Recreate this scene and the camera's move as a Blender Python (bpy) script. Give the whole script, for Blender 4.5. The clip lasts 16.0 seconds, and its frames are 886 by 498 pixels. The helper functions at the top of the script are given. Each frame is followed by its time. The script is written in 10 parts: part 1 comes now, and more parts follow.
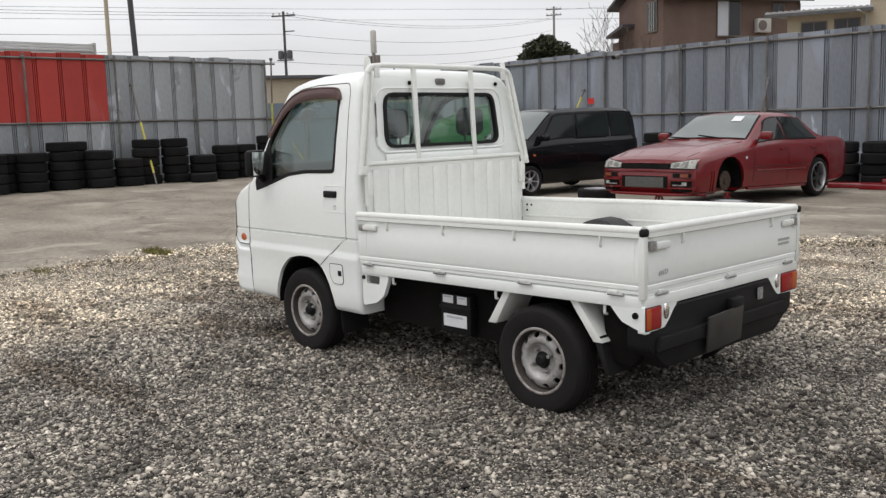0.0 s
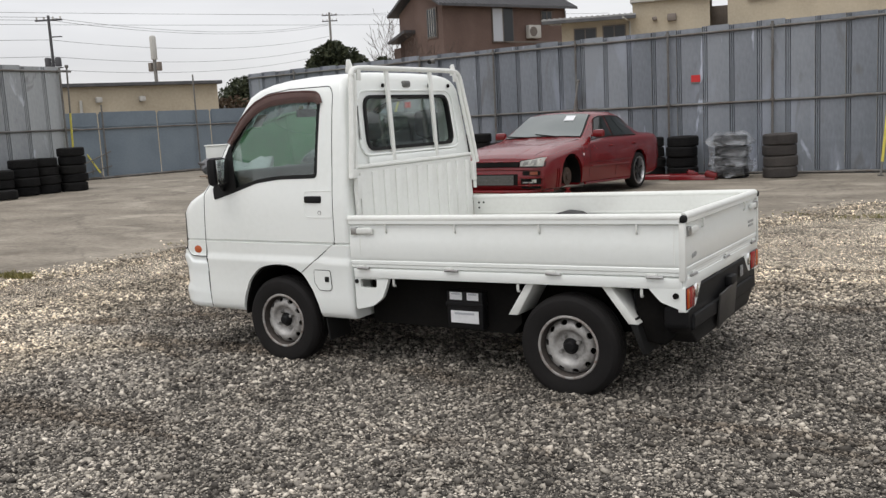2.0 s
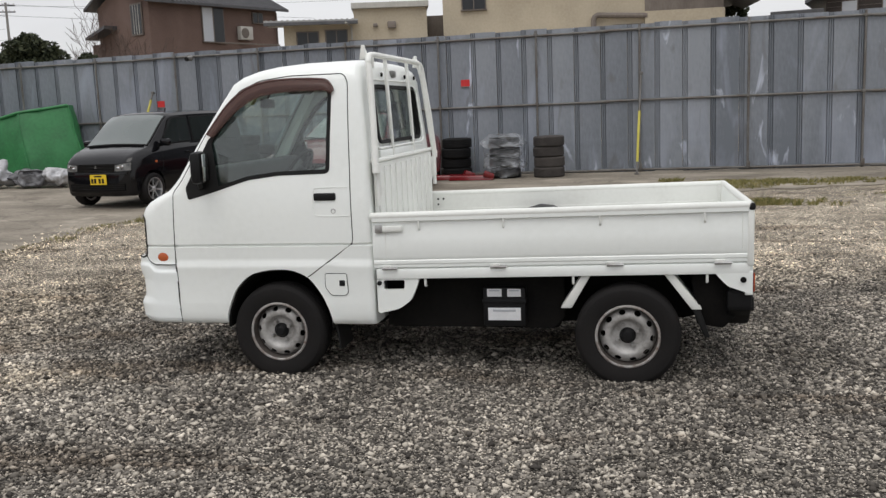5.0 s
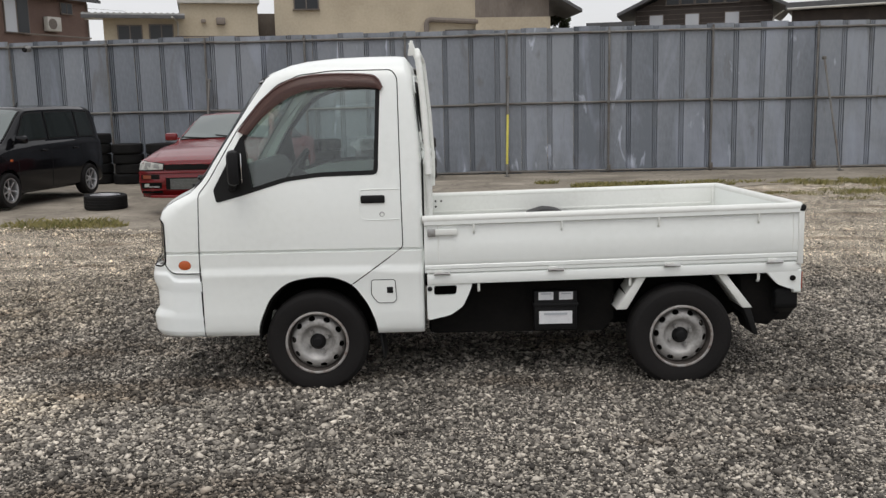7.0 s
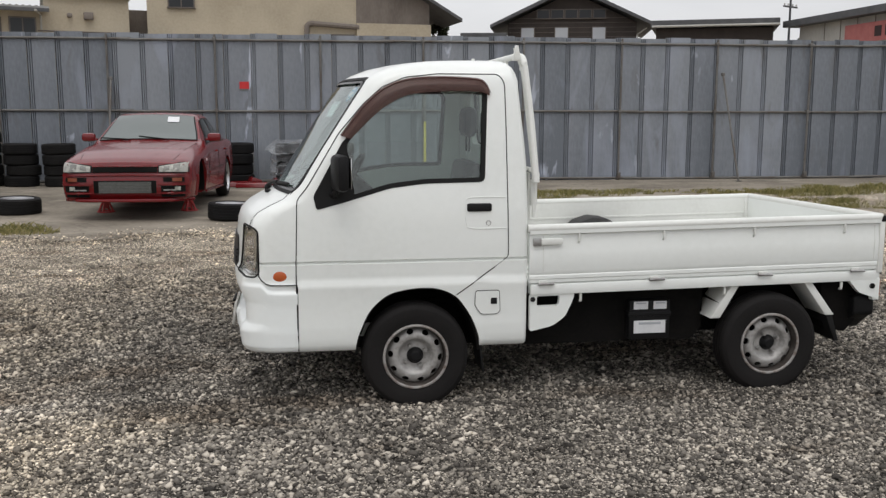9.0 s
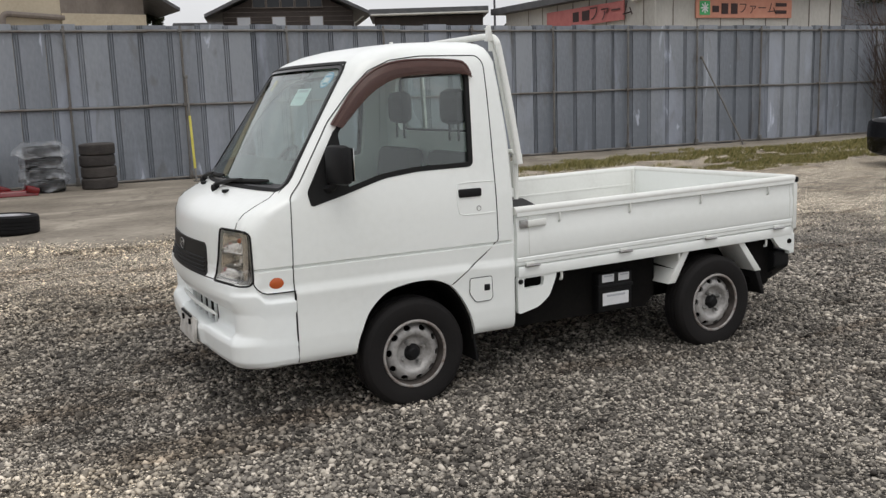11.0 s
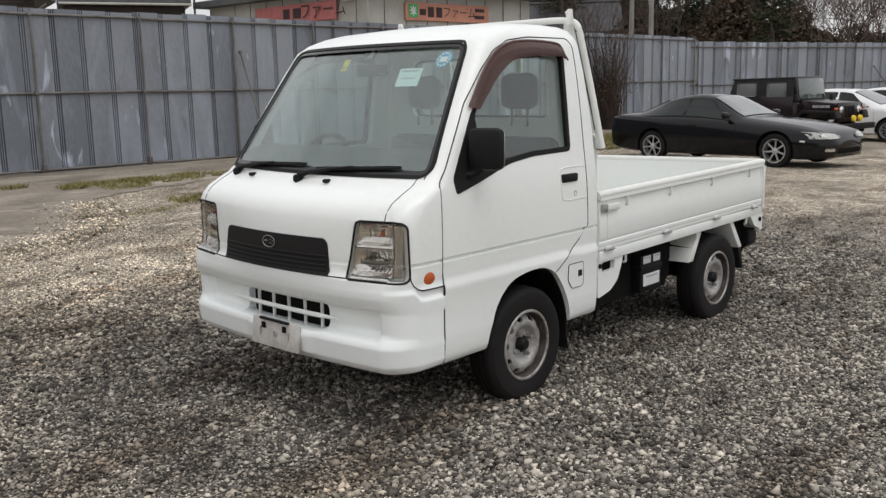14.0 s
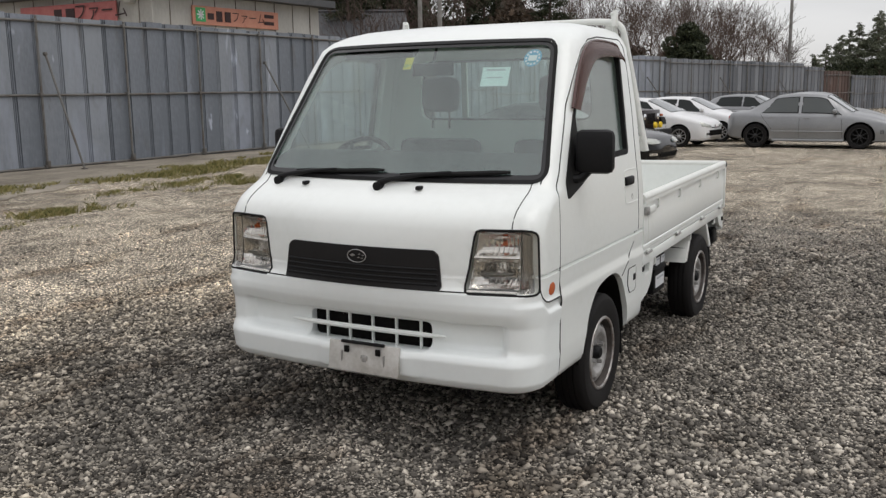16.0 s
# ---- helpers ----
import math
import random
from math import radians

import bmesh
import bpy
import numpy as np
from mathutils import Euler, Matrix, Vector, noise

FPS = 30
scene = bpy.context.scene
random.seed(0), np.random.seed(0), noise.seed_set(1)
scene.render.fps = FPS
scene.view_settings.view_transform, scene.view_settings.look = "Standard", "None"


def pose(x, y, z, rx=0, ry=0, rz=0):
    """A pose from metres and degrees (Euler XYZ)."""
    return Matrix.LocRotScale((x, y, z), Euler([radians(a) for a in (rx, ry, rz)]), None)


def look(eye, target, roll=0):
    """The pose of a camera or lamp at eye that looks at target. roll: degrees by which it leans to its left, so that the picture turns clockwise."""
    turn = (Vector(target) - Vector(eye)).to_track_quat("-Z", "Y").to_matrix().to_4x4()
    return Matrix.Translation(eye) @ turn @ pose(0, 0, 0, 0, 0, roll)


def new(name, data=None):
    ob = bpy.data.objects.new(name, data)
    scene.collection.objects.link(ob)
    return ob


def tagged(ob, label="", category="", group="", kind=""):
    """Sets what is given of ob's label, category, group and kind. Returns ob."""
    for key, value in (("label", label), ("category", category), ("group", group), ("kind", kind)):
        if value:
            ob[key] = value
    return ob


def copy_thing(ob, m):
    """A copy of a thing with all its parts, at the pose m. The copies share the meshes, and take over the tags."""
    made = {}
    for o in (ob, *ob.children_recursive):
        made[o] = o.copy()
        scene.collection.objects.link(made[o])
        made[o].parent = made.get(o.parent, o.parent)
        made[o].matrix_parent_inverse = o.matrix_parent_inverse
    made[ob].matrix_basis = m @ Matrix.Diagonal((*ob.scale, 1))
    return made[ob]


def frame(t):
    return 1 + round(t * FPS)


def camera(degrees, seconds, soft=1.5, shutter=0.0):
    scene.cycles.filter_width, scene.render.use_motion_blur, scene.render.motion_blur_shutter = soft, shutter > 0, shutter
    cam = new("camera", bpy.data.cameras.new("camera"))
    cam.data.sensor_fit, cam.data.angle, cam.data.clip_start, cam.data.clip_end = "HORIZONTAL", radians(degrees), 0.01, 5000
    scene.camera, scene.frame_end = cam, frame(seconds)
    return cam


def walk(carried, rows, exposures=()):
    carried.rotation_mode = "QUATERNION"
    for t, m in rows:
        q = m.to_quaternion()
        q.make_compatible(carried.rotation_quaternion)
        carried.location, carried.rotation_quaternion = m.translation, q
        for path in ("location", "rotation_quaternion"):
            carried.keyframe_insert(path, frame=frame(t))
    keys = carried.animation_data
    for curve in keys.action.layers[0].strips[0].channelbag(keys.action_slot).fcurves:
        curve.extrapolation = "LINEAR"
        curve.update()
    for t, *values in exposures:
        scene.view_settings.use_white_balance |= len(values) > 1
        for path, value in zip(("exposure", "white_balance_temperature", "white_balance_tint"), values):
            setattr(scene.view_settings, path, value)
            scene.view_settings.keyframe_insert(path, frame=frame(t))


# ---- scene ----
cam = camera(52.2, 16.0, 1.4)
METRES, EYE, TILT, LEAN, TURN = 10.30, 1.376, -1.434, 1.479, 45.9
ROWS = [
    (0.0, 0.0, 0.0, 0.0, -0.02, -6.4, 0.21),
    (0.5, -0.0289, -0.0049, 0.0001, -4.02, -6.45, 0.97),
    (1.0, -0.0605, -0.0004, 0.0005, -7.02, -6.1, 0.98),
    (1.5, -0.0918, -0.0014, 0.0001, -11.44, -6.64, 1.07),
    (2.0, -0.1194, 0.0072, -0.0006, -14.39, -6.31, 1.96),
    (2.5, -0.1442, 0.0203, -0.0009, -17.49, -5.96, 1.19),
    (3.0, -0.1733, 0.0318, 0.0005, -22.52, -6.66, 1.2),
    (3.5, -0.1982, 0.0468, -0.0011, -25.42, -6.54, 1.7),
    (4.0, -0.2211, 0.0651, -0.0016, -29.35, -6.47, 1.25),
    (4.5, -0.2495, 0.0779, -0.0004, -32.91, -6.5, 1.55),
    (5.0, -0.2728, 0.0969, -0.0011, -33.78, -6.66, 1.92),
    (7.5, -0.377, 0.2074, 0.0022, -48.41, -6.86, 1.28),
    (8.0, -0.3879, 0.2374, 0.003, -50.08, -6.74, 1.06),
    (8.5, -0.4064, 0.2623, 0.0011, -52.19, -5.99, -0.28),
    (9.0, -0.4248, 0.2865, 0.0031, -54.79, -6.57, 0.24),
    (9.5, -0.4344, 0.3173, 0.0032, -59.49, -6.96, 0.68),
    (12.0, -0.4799, 0.4695, 0.005, -80.34, -8.13, 2.41),
    (12.5, -0.4807, 0.5013, 0.0039, -83.65, -8.3, 1.34),
    (13.0, -0.4829, 0.5333, 0.0066, -87.0, -8.78, 2.15),
    (13.5, -0.4768, 0.5665, 0.0066, -88.86, -8.81, 2.5),
    (14.0, -0.4729, 0.5978, 0.0065, -93.11, -8.71, 2.72),
    (14.5, -0.4683, 0.6274, 0.0065, -97.61, -8.14, 2.41),
    (15.0, -0.4549, 0.6572, 0.0079, -100.26, -8.15, 1.93),
    (15.5, -0.4461, 0.6918, 0.0104, -104.27, -8.31, 2.03),
    (16.0, -0.4274, 0.7197, 0.0096, -107.49, -8.86, 2.65),
]
walk(cam, [(t, pose(0, 0, EYE, TILT, LEAN, TURN) @ pose(METRES * x, METRES * y, METRES * z, 90 + pitch, roll, yaw)) for t, x, y, z, yaw, pitch, roll in ROWS], [(0.0, 0.07), (2.5, 0.05), (5.0, -0.02), (9.0, -0.08), (12.0, -0.08), (13.0, -0.06), (15.0, -0.14), (16.0, -0.18)])


# ---- light ----
SKY_STRENGTH, SUN_STRENGTH = 1.0, 0.85
world = bpy.data.worlds.new("overcast_sky")
scene.world = world
world.use_nodes = True
wn = world.node_tree.nodes
wl = world.node_tree.links
wn.clear()
w_out = wn.new("ShaderNodeOutputWorld")
w_bg = wn.new("ShaderNodeBackground")
w_sky = wn.new("ShaderNodeTexSky")
w_sky.sky_type = "NISHITA"
w_sky.sun_disc = False
w_sky.sun_elevation = radians(64)
w_sky.sun_rotation = radians(188)
w_gain = wn.new("ShaderNodeMix")
w_gain.data_type = "RGBA"
w_gain.blend_type = "MULTIPLY"
w_gain.inputs["Factor"].default_value = 1.0
w_gain.inputs["B"].default_value = (0.11, 0.11, 0.11, 1)
w_co = wn.new("ShaderNodeTexCoord")
w_map = wn.new("ShaderNodeMapping")
w_map.inputs["Scale"].default_value = (1.0, 1.0, 5.0)
w_noise = wn.new("ShaderNodeTexNoise")
w_noise.inputs["Scale"].default_value = 2.2
w_noise.inputs["Detail"].default_value = 6.0
w_ramp = wn.new("ShaderNodeValToRGB")
w_ramp.color_ramp.elements[0].position = 0.3
w_ramp.color_ramp.elements[0].color = (0.70, 0.69, 0.705, 1)
w_ramp.color_ramp.elements[1].position = 0.7
w_ramp.color_ramp.elements[1].color = (0.92, 0.91, 0.915, 1)
w_mix = wn.new("ShaderNodeMix")
w_mix.data_type = "RGBA"
w_mix.inputs["Factor"].default_value = 0.88
wl.new(w_sky.outputs["Color"], w_gain.inputs["A"])
wl.new(w_co.outputs["Generated"], w_map.inputs["Vector"])
wl.new(w_map.outputs["Vector"], w_noise.inputs["Vector"])
wl.new(w_noise.outputs["Fac"], w_ramp.inputs["Fac"])
wl.new(w_gain.outputs["Result"], w_mix.inputs["A"])
wl.new(w_ramp.outputs["Color"], w_mix.inputs["B"])
# an overcast sky is brighter overhead than at the horizon
w_xyz = wn.new("ShaderNodeSeparateXYZ")
w_rise = wn.new("ShaderNodeMapRange")
w_rise.inputs["From Min"].default_value, w_rise.inputs["From Max"].default_value = 0.05, 0.75
w_rise.inputs["To Min"].default_value, w_rise.inputs["To Max"].default_value = 1.0, 1.55
w_lift = wn.new("ShaderNodeVectorMath")
w_lift.operation = "SCALE"
wl.new(w_co.outputs["Generated"], w_xyz.inputs["Vector"])
wl.new(w_xyz.outputs["Z"], w_rise.inputs["Value"])
wl.new(w_mix.outputs["Result"], w_lift.inputs[0])
wl.new(w_rise.outputs["Result"], w_lift.inputs["Scale"])
wl.new(w_lift.outputs["Vector"], w_bg.inputs["Color"])
w_bg.inputs["Strength"].default_value = SKY_STRENGTH
wl.new(w_bg.outputs["Background"], w_out.inputs["Surface"])

sun_data = bpy.data.lights.new("sun", "SUN")
sun_data.energy = SUN_STRENGTH
sun_data.angle = radians(35)
sun_data.color = (1.0, 0.97, 0.92)
sun = new("sun", sun_data)
sun.matrix_world = look((0, 0, 28), (1.8, 13.4, 0))


# ---- materials ----
def material(name, colour, rough=0.6, metal=0.0, spec=0.5, coat=0.0):
    m = bpy.data.materials.new(name)
    m.use_nodes = True
    b = m.node_tree.nodes["Principled BSDF"]
    b.inputs["Base Color"].default_value = (*colour, 1)
    b.inputs["Roughness"].default_value = rough
    b.inputs["Metallic"].default_value = metal
    b.inputs["Specular IOR Level"].default_value = spec
    b.inputs["Coat Weight"].default_value = coat
    b.inputs["Coat Roughness"].default_value = 0.06
    return m


def node(m, kind, **inputs):
    n = m.node_tree.nodes.new(kind)
    for key, value in inputs.items():
        n.inputs[key.replace("_", " ")].default_value = value
    return n


def varied(m, colours, scale=3.0, fine=40.0, bump=0.0, bump_scale=60.0, stretch=(1, 1, 1), object_space=False, island=0.0, rough=None, distort=0.3):
    """Two scales of colour noise over the base colour, and a fine relief."""
    t, link = m.node_tree, m.node_tree.links
    b = t.nodes["Principled BSDF"]
    co = node(m, "ShaderNodeTexCoord")
    mp = node(m, "ShaderNodeMapping")
    mp.inputs["Scale"].default_value = stretch
    link.new(co.outputs["Object"], mp.inputs["Vector"])
    n1 = node(m, "ShaderNodeTexNoise", Scale=scale, Detail=5.0, Distortion=distort)
    n2 = node(m, "ShaderNodeTexNoise", Scale=fine, Detail=4.0)
    link.new(mp.outputs["Vector"], n1.inputs["Vector"])
    link.new(mp.outputs["Vector"], n2.inputs["Vector"])
    mix = node(m, "ShaderNodeMath")
    mix.operation = "MULTIPLY_ADD"
    mix.inputs[1].default_value = 0.35
    link.new(n2.outputs["Fac"], mix.inputs[0])
    half = node(m, "ShaderNodeMath")
    half.operation = "MULTIPLY_ADD"
    half.inputs[1].default_value = 0.65
    half.inputs[2].default_value = 0.0
    link.new(n1.outputs["Fac"], half.inputs[0])
    link.new(half.outputs[0], mix.inputs[2])
    fac = mix.outputs[0]
    if island:
        geo = node(m, "ShaderNodeObjectInfo")
        add = node(m, "ShaderNodeMath")
        add.operation = "MULTIPLY_ADD"
        add.inputs[1].default_value = island
        link.new(geo.outputs["Random"], add.inputs[0])
        sub = node(m, "ShaderNodeMath")
        sub.operation = "SUBTRACT"
        sub.inputs[1].default_value = island / 2
        link.new(fac, sub.inputs[0])
        link.new(sub.outputs[0], add.inputs[2])
        fac = add.outputs[0]
    ramp = node(m, "ShaderNodeValToRGB")
    el = ramp.color_ramp.elements
    lo, hi = 0.32, 0.68
    for i, c in enumerate(colours):
        p = lo + (hi - lo) * i / (len(colours) - 1)
        e = el[i] if i < 2 else el.new(p)
        e.position, e.color = p, (*c, 1)
    link.new(fac, ramp.inputs["Fac"])
    link.new(ramp.outputs["Color"], b.inputs["Base Color"])
    if rough:
        rr = node(m, "ShaderNodeMapRange")
        rr.inputs["To Min"].default_value, rr.inputs["To Max"].default_value = rough
        link.new(n1.outputs["Fac"], rr.inputs["Value"])
        link.new(rr.outputs["Result"], b.inputs["Roughness"])
    if bump:
        n3 = node(m, "ShaderNodeTexNoise", Scale=bump_scale, Detail=3.0)
        link.new(mp.outputs["Vector"], n3.inputs["Vector"])
        bp = node(m, "ShaderNodeBump", Strength=bump, Distance=0.01)
        link.new(n3.outputs["Fac"], bp.inputs["Height"])
        link.new(bp.outputs["Normal"], b.inputs["Normal"])
    return m


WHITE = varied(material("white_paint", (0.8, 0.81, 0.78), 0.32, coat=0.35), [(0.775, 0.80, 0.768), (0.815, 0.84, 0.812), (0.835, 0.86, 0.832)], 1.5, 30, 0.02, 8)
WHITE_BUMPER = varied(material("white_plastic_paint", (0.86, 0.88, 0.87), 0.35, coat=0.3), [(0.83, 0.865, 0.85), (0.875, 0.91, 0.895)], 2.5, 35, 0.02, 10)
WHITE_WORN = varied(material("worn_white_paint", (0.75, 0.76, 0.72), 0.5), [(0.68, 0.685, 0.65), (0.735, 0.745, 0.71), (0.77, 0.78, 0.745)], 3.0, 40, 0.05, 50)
BLACK_PLASTIC = varied(material("black_plastic", (0.008, 0.008, 0.009), 0.55, spec=0.2), [(0.006, 0.006, 0.0065), (0.011, 0.011, 0.0115)], 6, 80, 0.05, 200)
GRILLE_BLACK = varied(material("grille_black", (0.010, 0.0095, 0.0095), 0.5, spec=0.25), [(0.008, 0.0075, 0.0075), (0.013, 0.012, 0.012)], 6, 80)
UNDER = varied(material("dark_underbody", (0.006, 0.006, 0.006), 0.85, spec=0.12), [(0.004, 0.004, 0.004), (0.010, 0.009, 0.008)], 6, 60, 0.2, 60)
RUBBER = varied(material("tyre_rubber", (0.012, 0.012, 0.012), 0.75, spec=0.22), [(0.008, 0.0075, 0.0075), (0.014, 0.0125, 0.012)], 5, 70, 0.1, 150)
STEEL = varied(material("rim_steel", (0.36, 0.36, 0.36), 0.40, 0.75), [(0.22, 0.205, 0.19), (0.40, 0.395, 0.385), (0.52, 0.52, 0.51)], 9, 60, 0.05, 80)
RIM_STEEL = varied(material("worn_rim_steel", (0.34, 0.335, 0.32), 0.55, 0.45), [(0.20, 0.19, 0.18), (0.36, 0.35, 0.335), (0.46, 0.45, 0.435)], 9, 60, 0.1, 90, object_space=True)
# grime and the deep well's shade, both put into one dark colour
RIM_GRIME_SHADE = varied(material("grimy_shaded_rim_barrel", (0.08, 0.07, 0.062), 0.65, 0.3), [(0.035, 0.028, 0.024), (0.12, 0.105, 0.095)], 14, 70, 0.05, 90)
RIM_RUST = varied(material("rusty_rim_edge", (0.33, 0.30, 0.28), 0.45, 0.55), [(0.20, 0.145, 0.12), (0.40, 0.38, 0.36), (0.48, 0.47, 0.46)], 20, 80)
GALV = varied(material("galvanised_panel", (0.25, 0.27, 0.30), 0.6, 0.1), [(0.145, 0.162, 0.186), (0.20, 0.218, 0.245), (0.255, 0.275, 0.302)], 1.3, 22, 0.06, 12, (1, 1, 0.35), island=0.36, rough=(0.5, 0.7))
def chalked(m, colour, scale, cut, amount=0.8, soft=0.05, run=0.4):
    """Pale chalky runs and patches over a painted or zinc sheet."""
    t, link = m.node_tree, m.node_tree.links
    b = t.nodes["Principled BSDF"]
    old = b.inputs["Base Color"].links[0].from_socket
    geo = node(m, "ShaderNodeNewGeometry")
    mp = node(m, "ShaderNodeMapping")
    mp.inputs["Scale"].default_value = (1.0, 1.0, run)
    n = node(m, "ShaderNodeTexNoise", Scale=scale, Detail=5.0, Distortion=0.8)
    link.new(geo.outputs["Position"], mp.inputs["Vector"])
    link.new(mp.outputs["Vector"], n.inputs["Vector"])
    r = node(m, "ShaderNodeMapRange")
    r.inputs["From Min"].default_value, r.inputs["From Max"].default_value = cut, cut + soft
    r.inputs["To Max"].default_value = amount
    link.new(n.outputs["Fac"], r.inputs["Value"])
    mix = node(m, "ShaderNodeMix")
    mix.data_type = "RGBA"
    mix.inputs["B"].default_value = (*colour, 1)
    link.new(old, mix.inputs["A"])
    link.new(r.outputs["Result"], mix.inputs["Factor"])
    link.new(mix.outputs["Result"], b.inputs["Base Color"])
    return m


GALV = chalked(chalked(chalked(GALV, (0.33, 0.36, 0.43), 1.5, 0.54, 0.6, 0.16, 0.28), (0.10, 0.09, 0.08), 2.9, 0.60, 0.45, 0.12, 0.3), (0.56, 0.60, 0.70), 2.4, 0.65, 0.7, 0.05, 0.26)
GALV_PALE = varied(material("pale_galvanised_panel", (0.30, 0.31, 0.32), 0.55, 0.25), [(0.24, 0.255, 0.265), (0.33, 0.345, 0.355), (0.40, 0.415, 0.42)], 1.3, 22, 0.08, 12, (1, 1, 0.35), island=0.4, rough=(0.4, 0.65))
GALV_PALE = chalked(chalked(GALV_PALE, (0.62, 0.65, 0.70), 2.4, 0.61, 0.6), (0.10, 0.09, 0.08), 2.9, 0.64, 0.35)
RED_SHEET = chalked(varied(material("red_sheet", (0.36, 0.03, 0.02), 0.6), [(0.33, 0.032, 0.024), (0.47, 0.045, 0.033)], 2, 25, 0.08, 20, island=0.2), (0.42, 0.20, 0.18), 1.7, 0.60, 0.5, 0.14, 0.28)
YELLOW = varied(material("yellow_pole", (0.5, 0.44, 0.06), 0.5), [(0.42, 0.36, 0.05), (0.58, 0.52, 0.10)], 5, 40)
PIPE = varied(material("pipe_steel", (0.15, 0.145, 0.14), 0.6, 0.4), [(0.11, 0.085, 0.068), (0.15, 0.145, 0.135), (0.21, 0.205, 0.195)], 3, 40, 0.1, 50)


def gravel_material(name, by_island):
    """Crushed stone: every stone its own grey, darker and paler drifts over the yard."""
    m = bpy.data.materials.new(name)
    m.use_nodes = True
    link = m.node_tree.links
    b = m.node_tree.nodes["Principled BSDF"]
    b.inputs["Roughness"].default_value = 0.9
    b.inputs["Specular IOR Level"].default_value = 0.25
    geo = node(m, "ShaderNodeNewGeometry")
    big = node(m, "ShaderNodeTexNoise", Scale=0.42, Detail=4.0, Roughness=0.65, Distortion=0.6)
    mid = node(m, "ShaderNodeTexNoise", Scale=2.6, Detail=4.0)
    link.new(geo.outputs["Position"], big.inputs["Vector"])
    link.new(geo.outputs["Position"], mid.inputs["Vector"])
    ramp = node(m, "ShaderNodeValToRGB")
    el = ramp.color_ramp.elements
    el[0].position, el[0].color = 0.0, (0.04, 0.037, 0.034, 1)
    el[1].position, el[1].color = 1.0, (0.62, 0.58, 0.515, 1)
    for p, c in ((0.3, (0.115, 0.108, 0.098)), (0.58, (0.22, 0.207, 0.185)), (0.80, (0.39, 0.365, 0.32))):
        e = el.new(p)
        e.color = (*c, 1)
    if by_island:
        link.new(geo.outputs["Random Per Island"], ramp.inputs["Fac"])
    else:
        vor = node(m, "ShaderNodeTexVoronoi", Scale=88.0)
        link.new(geo.outputs["Position"], vor.inputs["Vector"])
        sep = node(m, "ShaderNodeSeparateColor")
        link.new(vor.outputs["Color"], sep.inputs["Color"])
        sq = node(m, "ShaderNodeMath")
        sq.operation = "POWER"
        sq.inputs[1].default_value = 1.25
        link.new(sep.outputs["Red"], sq.inputs[0])
        link.new(sq.outputs[0], ramp.inputs["Fac"])
        bp = node(m, "ShaderNodeBump", Strength=1.0, Distance=0.009)
        bp.invert = True
        link.new(vor.outputs["Distance"], bp.inputs["Height"])
        link.new(bp.outputs["Normal"], b.inputs["Normal"])
        # soil and shade between the bed's stones, put into its colour
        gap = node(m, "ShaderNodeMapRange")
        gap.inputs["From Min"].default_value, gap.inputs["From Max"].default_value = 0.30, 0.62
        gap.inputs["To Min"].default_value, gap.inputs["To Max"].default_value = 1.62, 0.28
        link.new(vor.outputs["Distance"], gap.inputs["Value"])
    # paler, sandier gravel away from the wheel tracks
    xyz = node(m, "ShaderNodeSeparateXYZ")
    link.new(geo.outputs["Position"], xyz.inputs["Vector"])
    sandy = node(m, "ShaderNodeMapRange")
    sandy.interpolation_type = "SMOOTHSTEP"
    sandy.inputs["From Min"].default_value, sandy.inputs["From Max"].default_value = 5.1, 7.4
    west = node(m, "ShaderNodeMapRange")
    west.interpolation_type = "SMOOTHSTEP"
    west.inputs["From Min"].default_value, west.inputs["From Max"].default_value = -5.4, -8.2
    wob = node(m, "ShaderNodeMath")
    wob.operation = "MULTIPLY_ADD"
    wob.inputs[1].default_value = 4.0
    link.new(big.outputs["Fac"], wob.inputs[0])
    wob2 = node(m, "ShaderNodeMath")
    wob2.operation = "SUBTRACT"
    wob2.inputs[1].default_value = 2.0
    link.new(wob.outputs[0], wob2.inputs[0])
    link.new(xyz.outputs["Y"], wob.inputs[2])
    link.new(wob2.outputs[0], sandy.inputs["Value"])
    wobx = node(m, "ShaderNodeMath")
    wobx.operation = "MULTIPLY_ADD"
    wobx.inputs[1].default_value = 6.0
    link.new(big.outputs["Fac"], wobx.inputs[0])
    link.new(xyz.outputs["X"], wobx.inputs[2])
    wobx2 = node(m, "ShaderNodeMath")
    wobx2.operation = "SUBTRACT"
    wobx2.inputs[1].default_value = 3.0
    link.new(wobx.outputs[0], wobx2.inputs[0])
    link.new(wobx2.outputs[0], west.inputs["Value"])
    both = node(m, "ShaderNodeMath")
    both.operation = "MAXIMUM"
    link.new(sandy.outputs["Result"], both.inputs[0])
    link.new(west.outputs["Result"], both.inputs[1])
    tint = node(m, "ShaderNodeMix")
    tint.data_type = "RGBA"
    tint.inputs["A"].default_value = (0.93, 0.90, 0.865, 1)
    tint.inputs["B"].default_value = (1.98, 1.83, 1.61, 1)
    east = node(m, "ShaderNodeMapRange")
    east.interpolation_type = "SMOOTHSTEP"
    east.inputs["From Min"].default_value, east.inputs["From Max"].default_value = -0.2, 3.6
    east.inputs["To Max"].default_value = 0.95
    link.new(wobx2.outputs[0], east.inputs["Value"])
    all3 = node(m, "ShaderNodeMath")
    all3.operation = "MAXIMUM"
    link.new(both.outputs[0], all3.inputs[0])
    link.new(east.outputs["Result"], all3.inputs[1])
    link.new(all3.outputs[0], tint.inputs["Factor"])
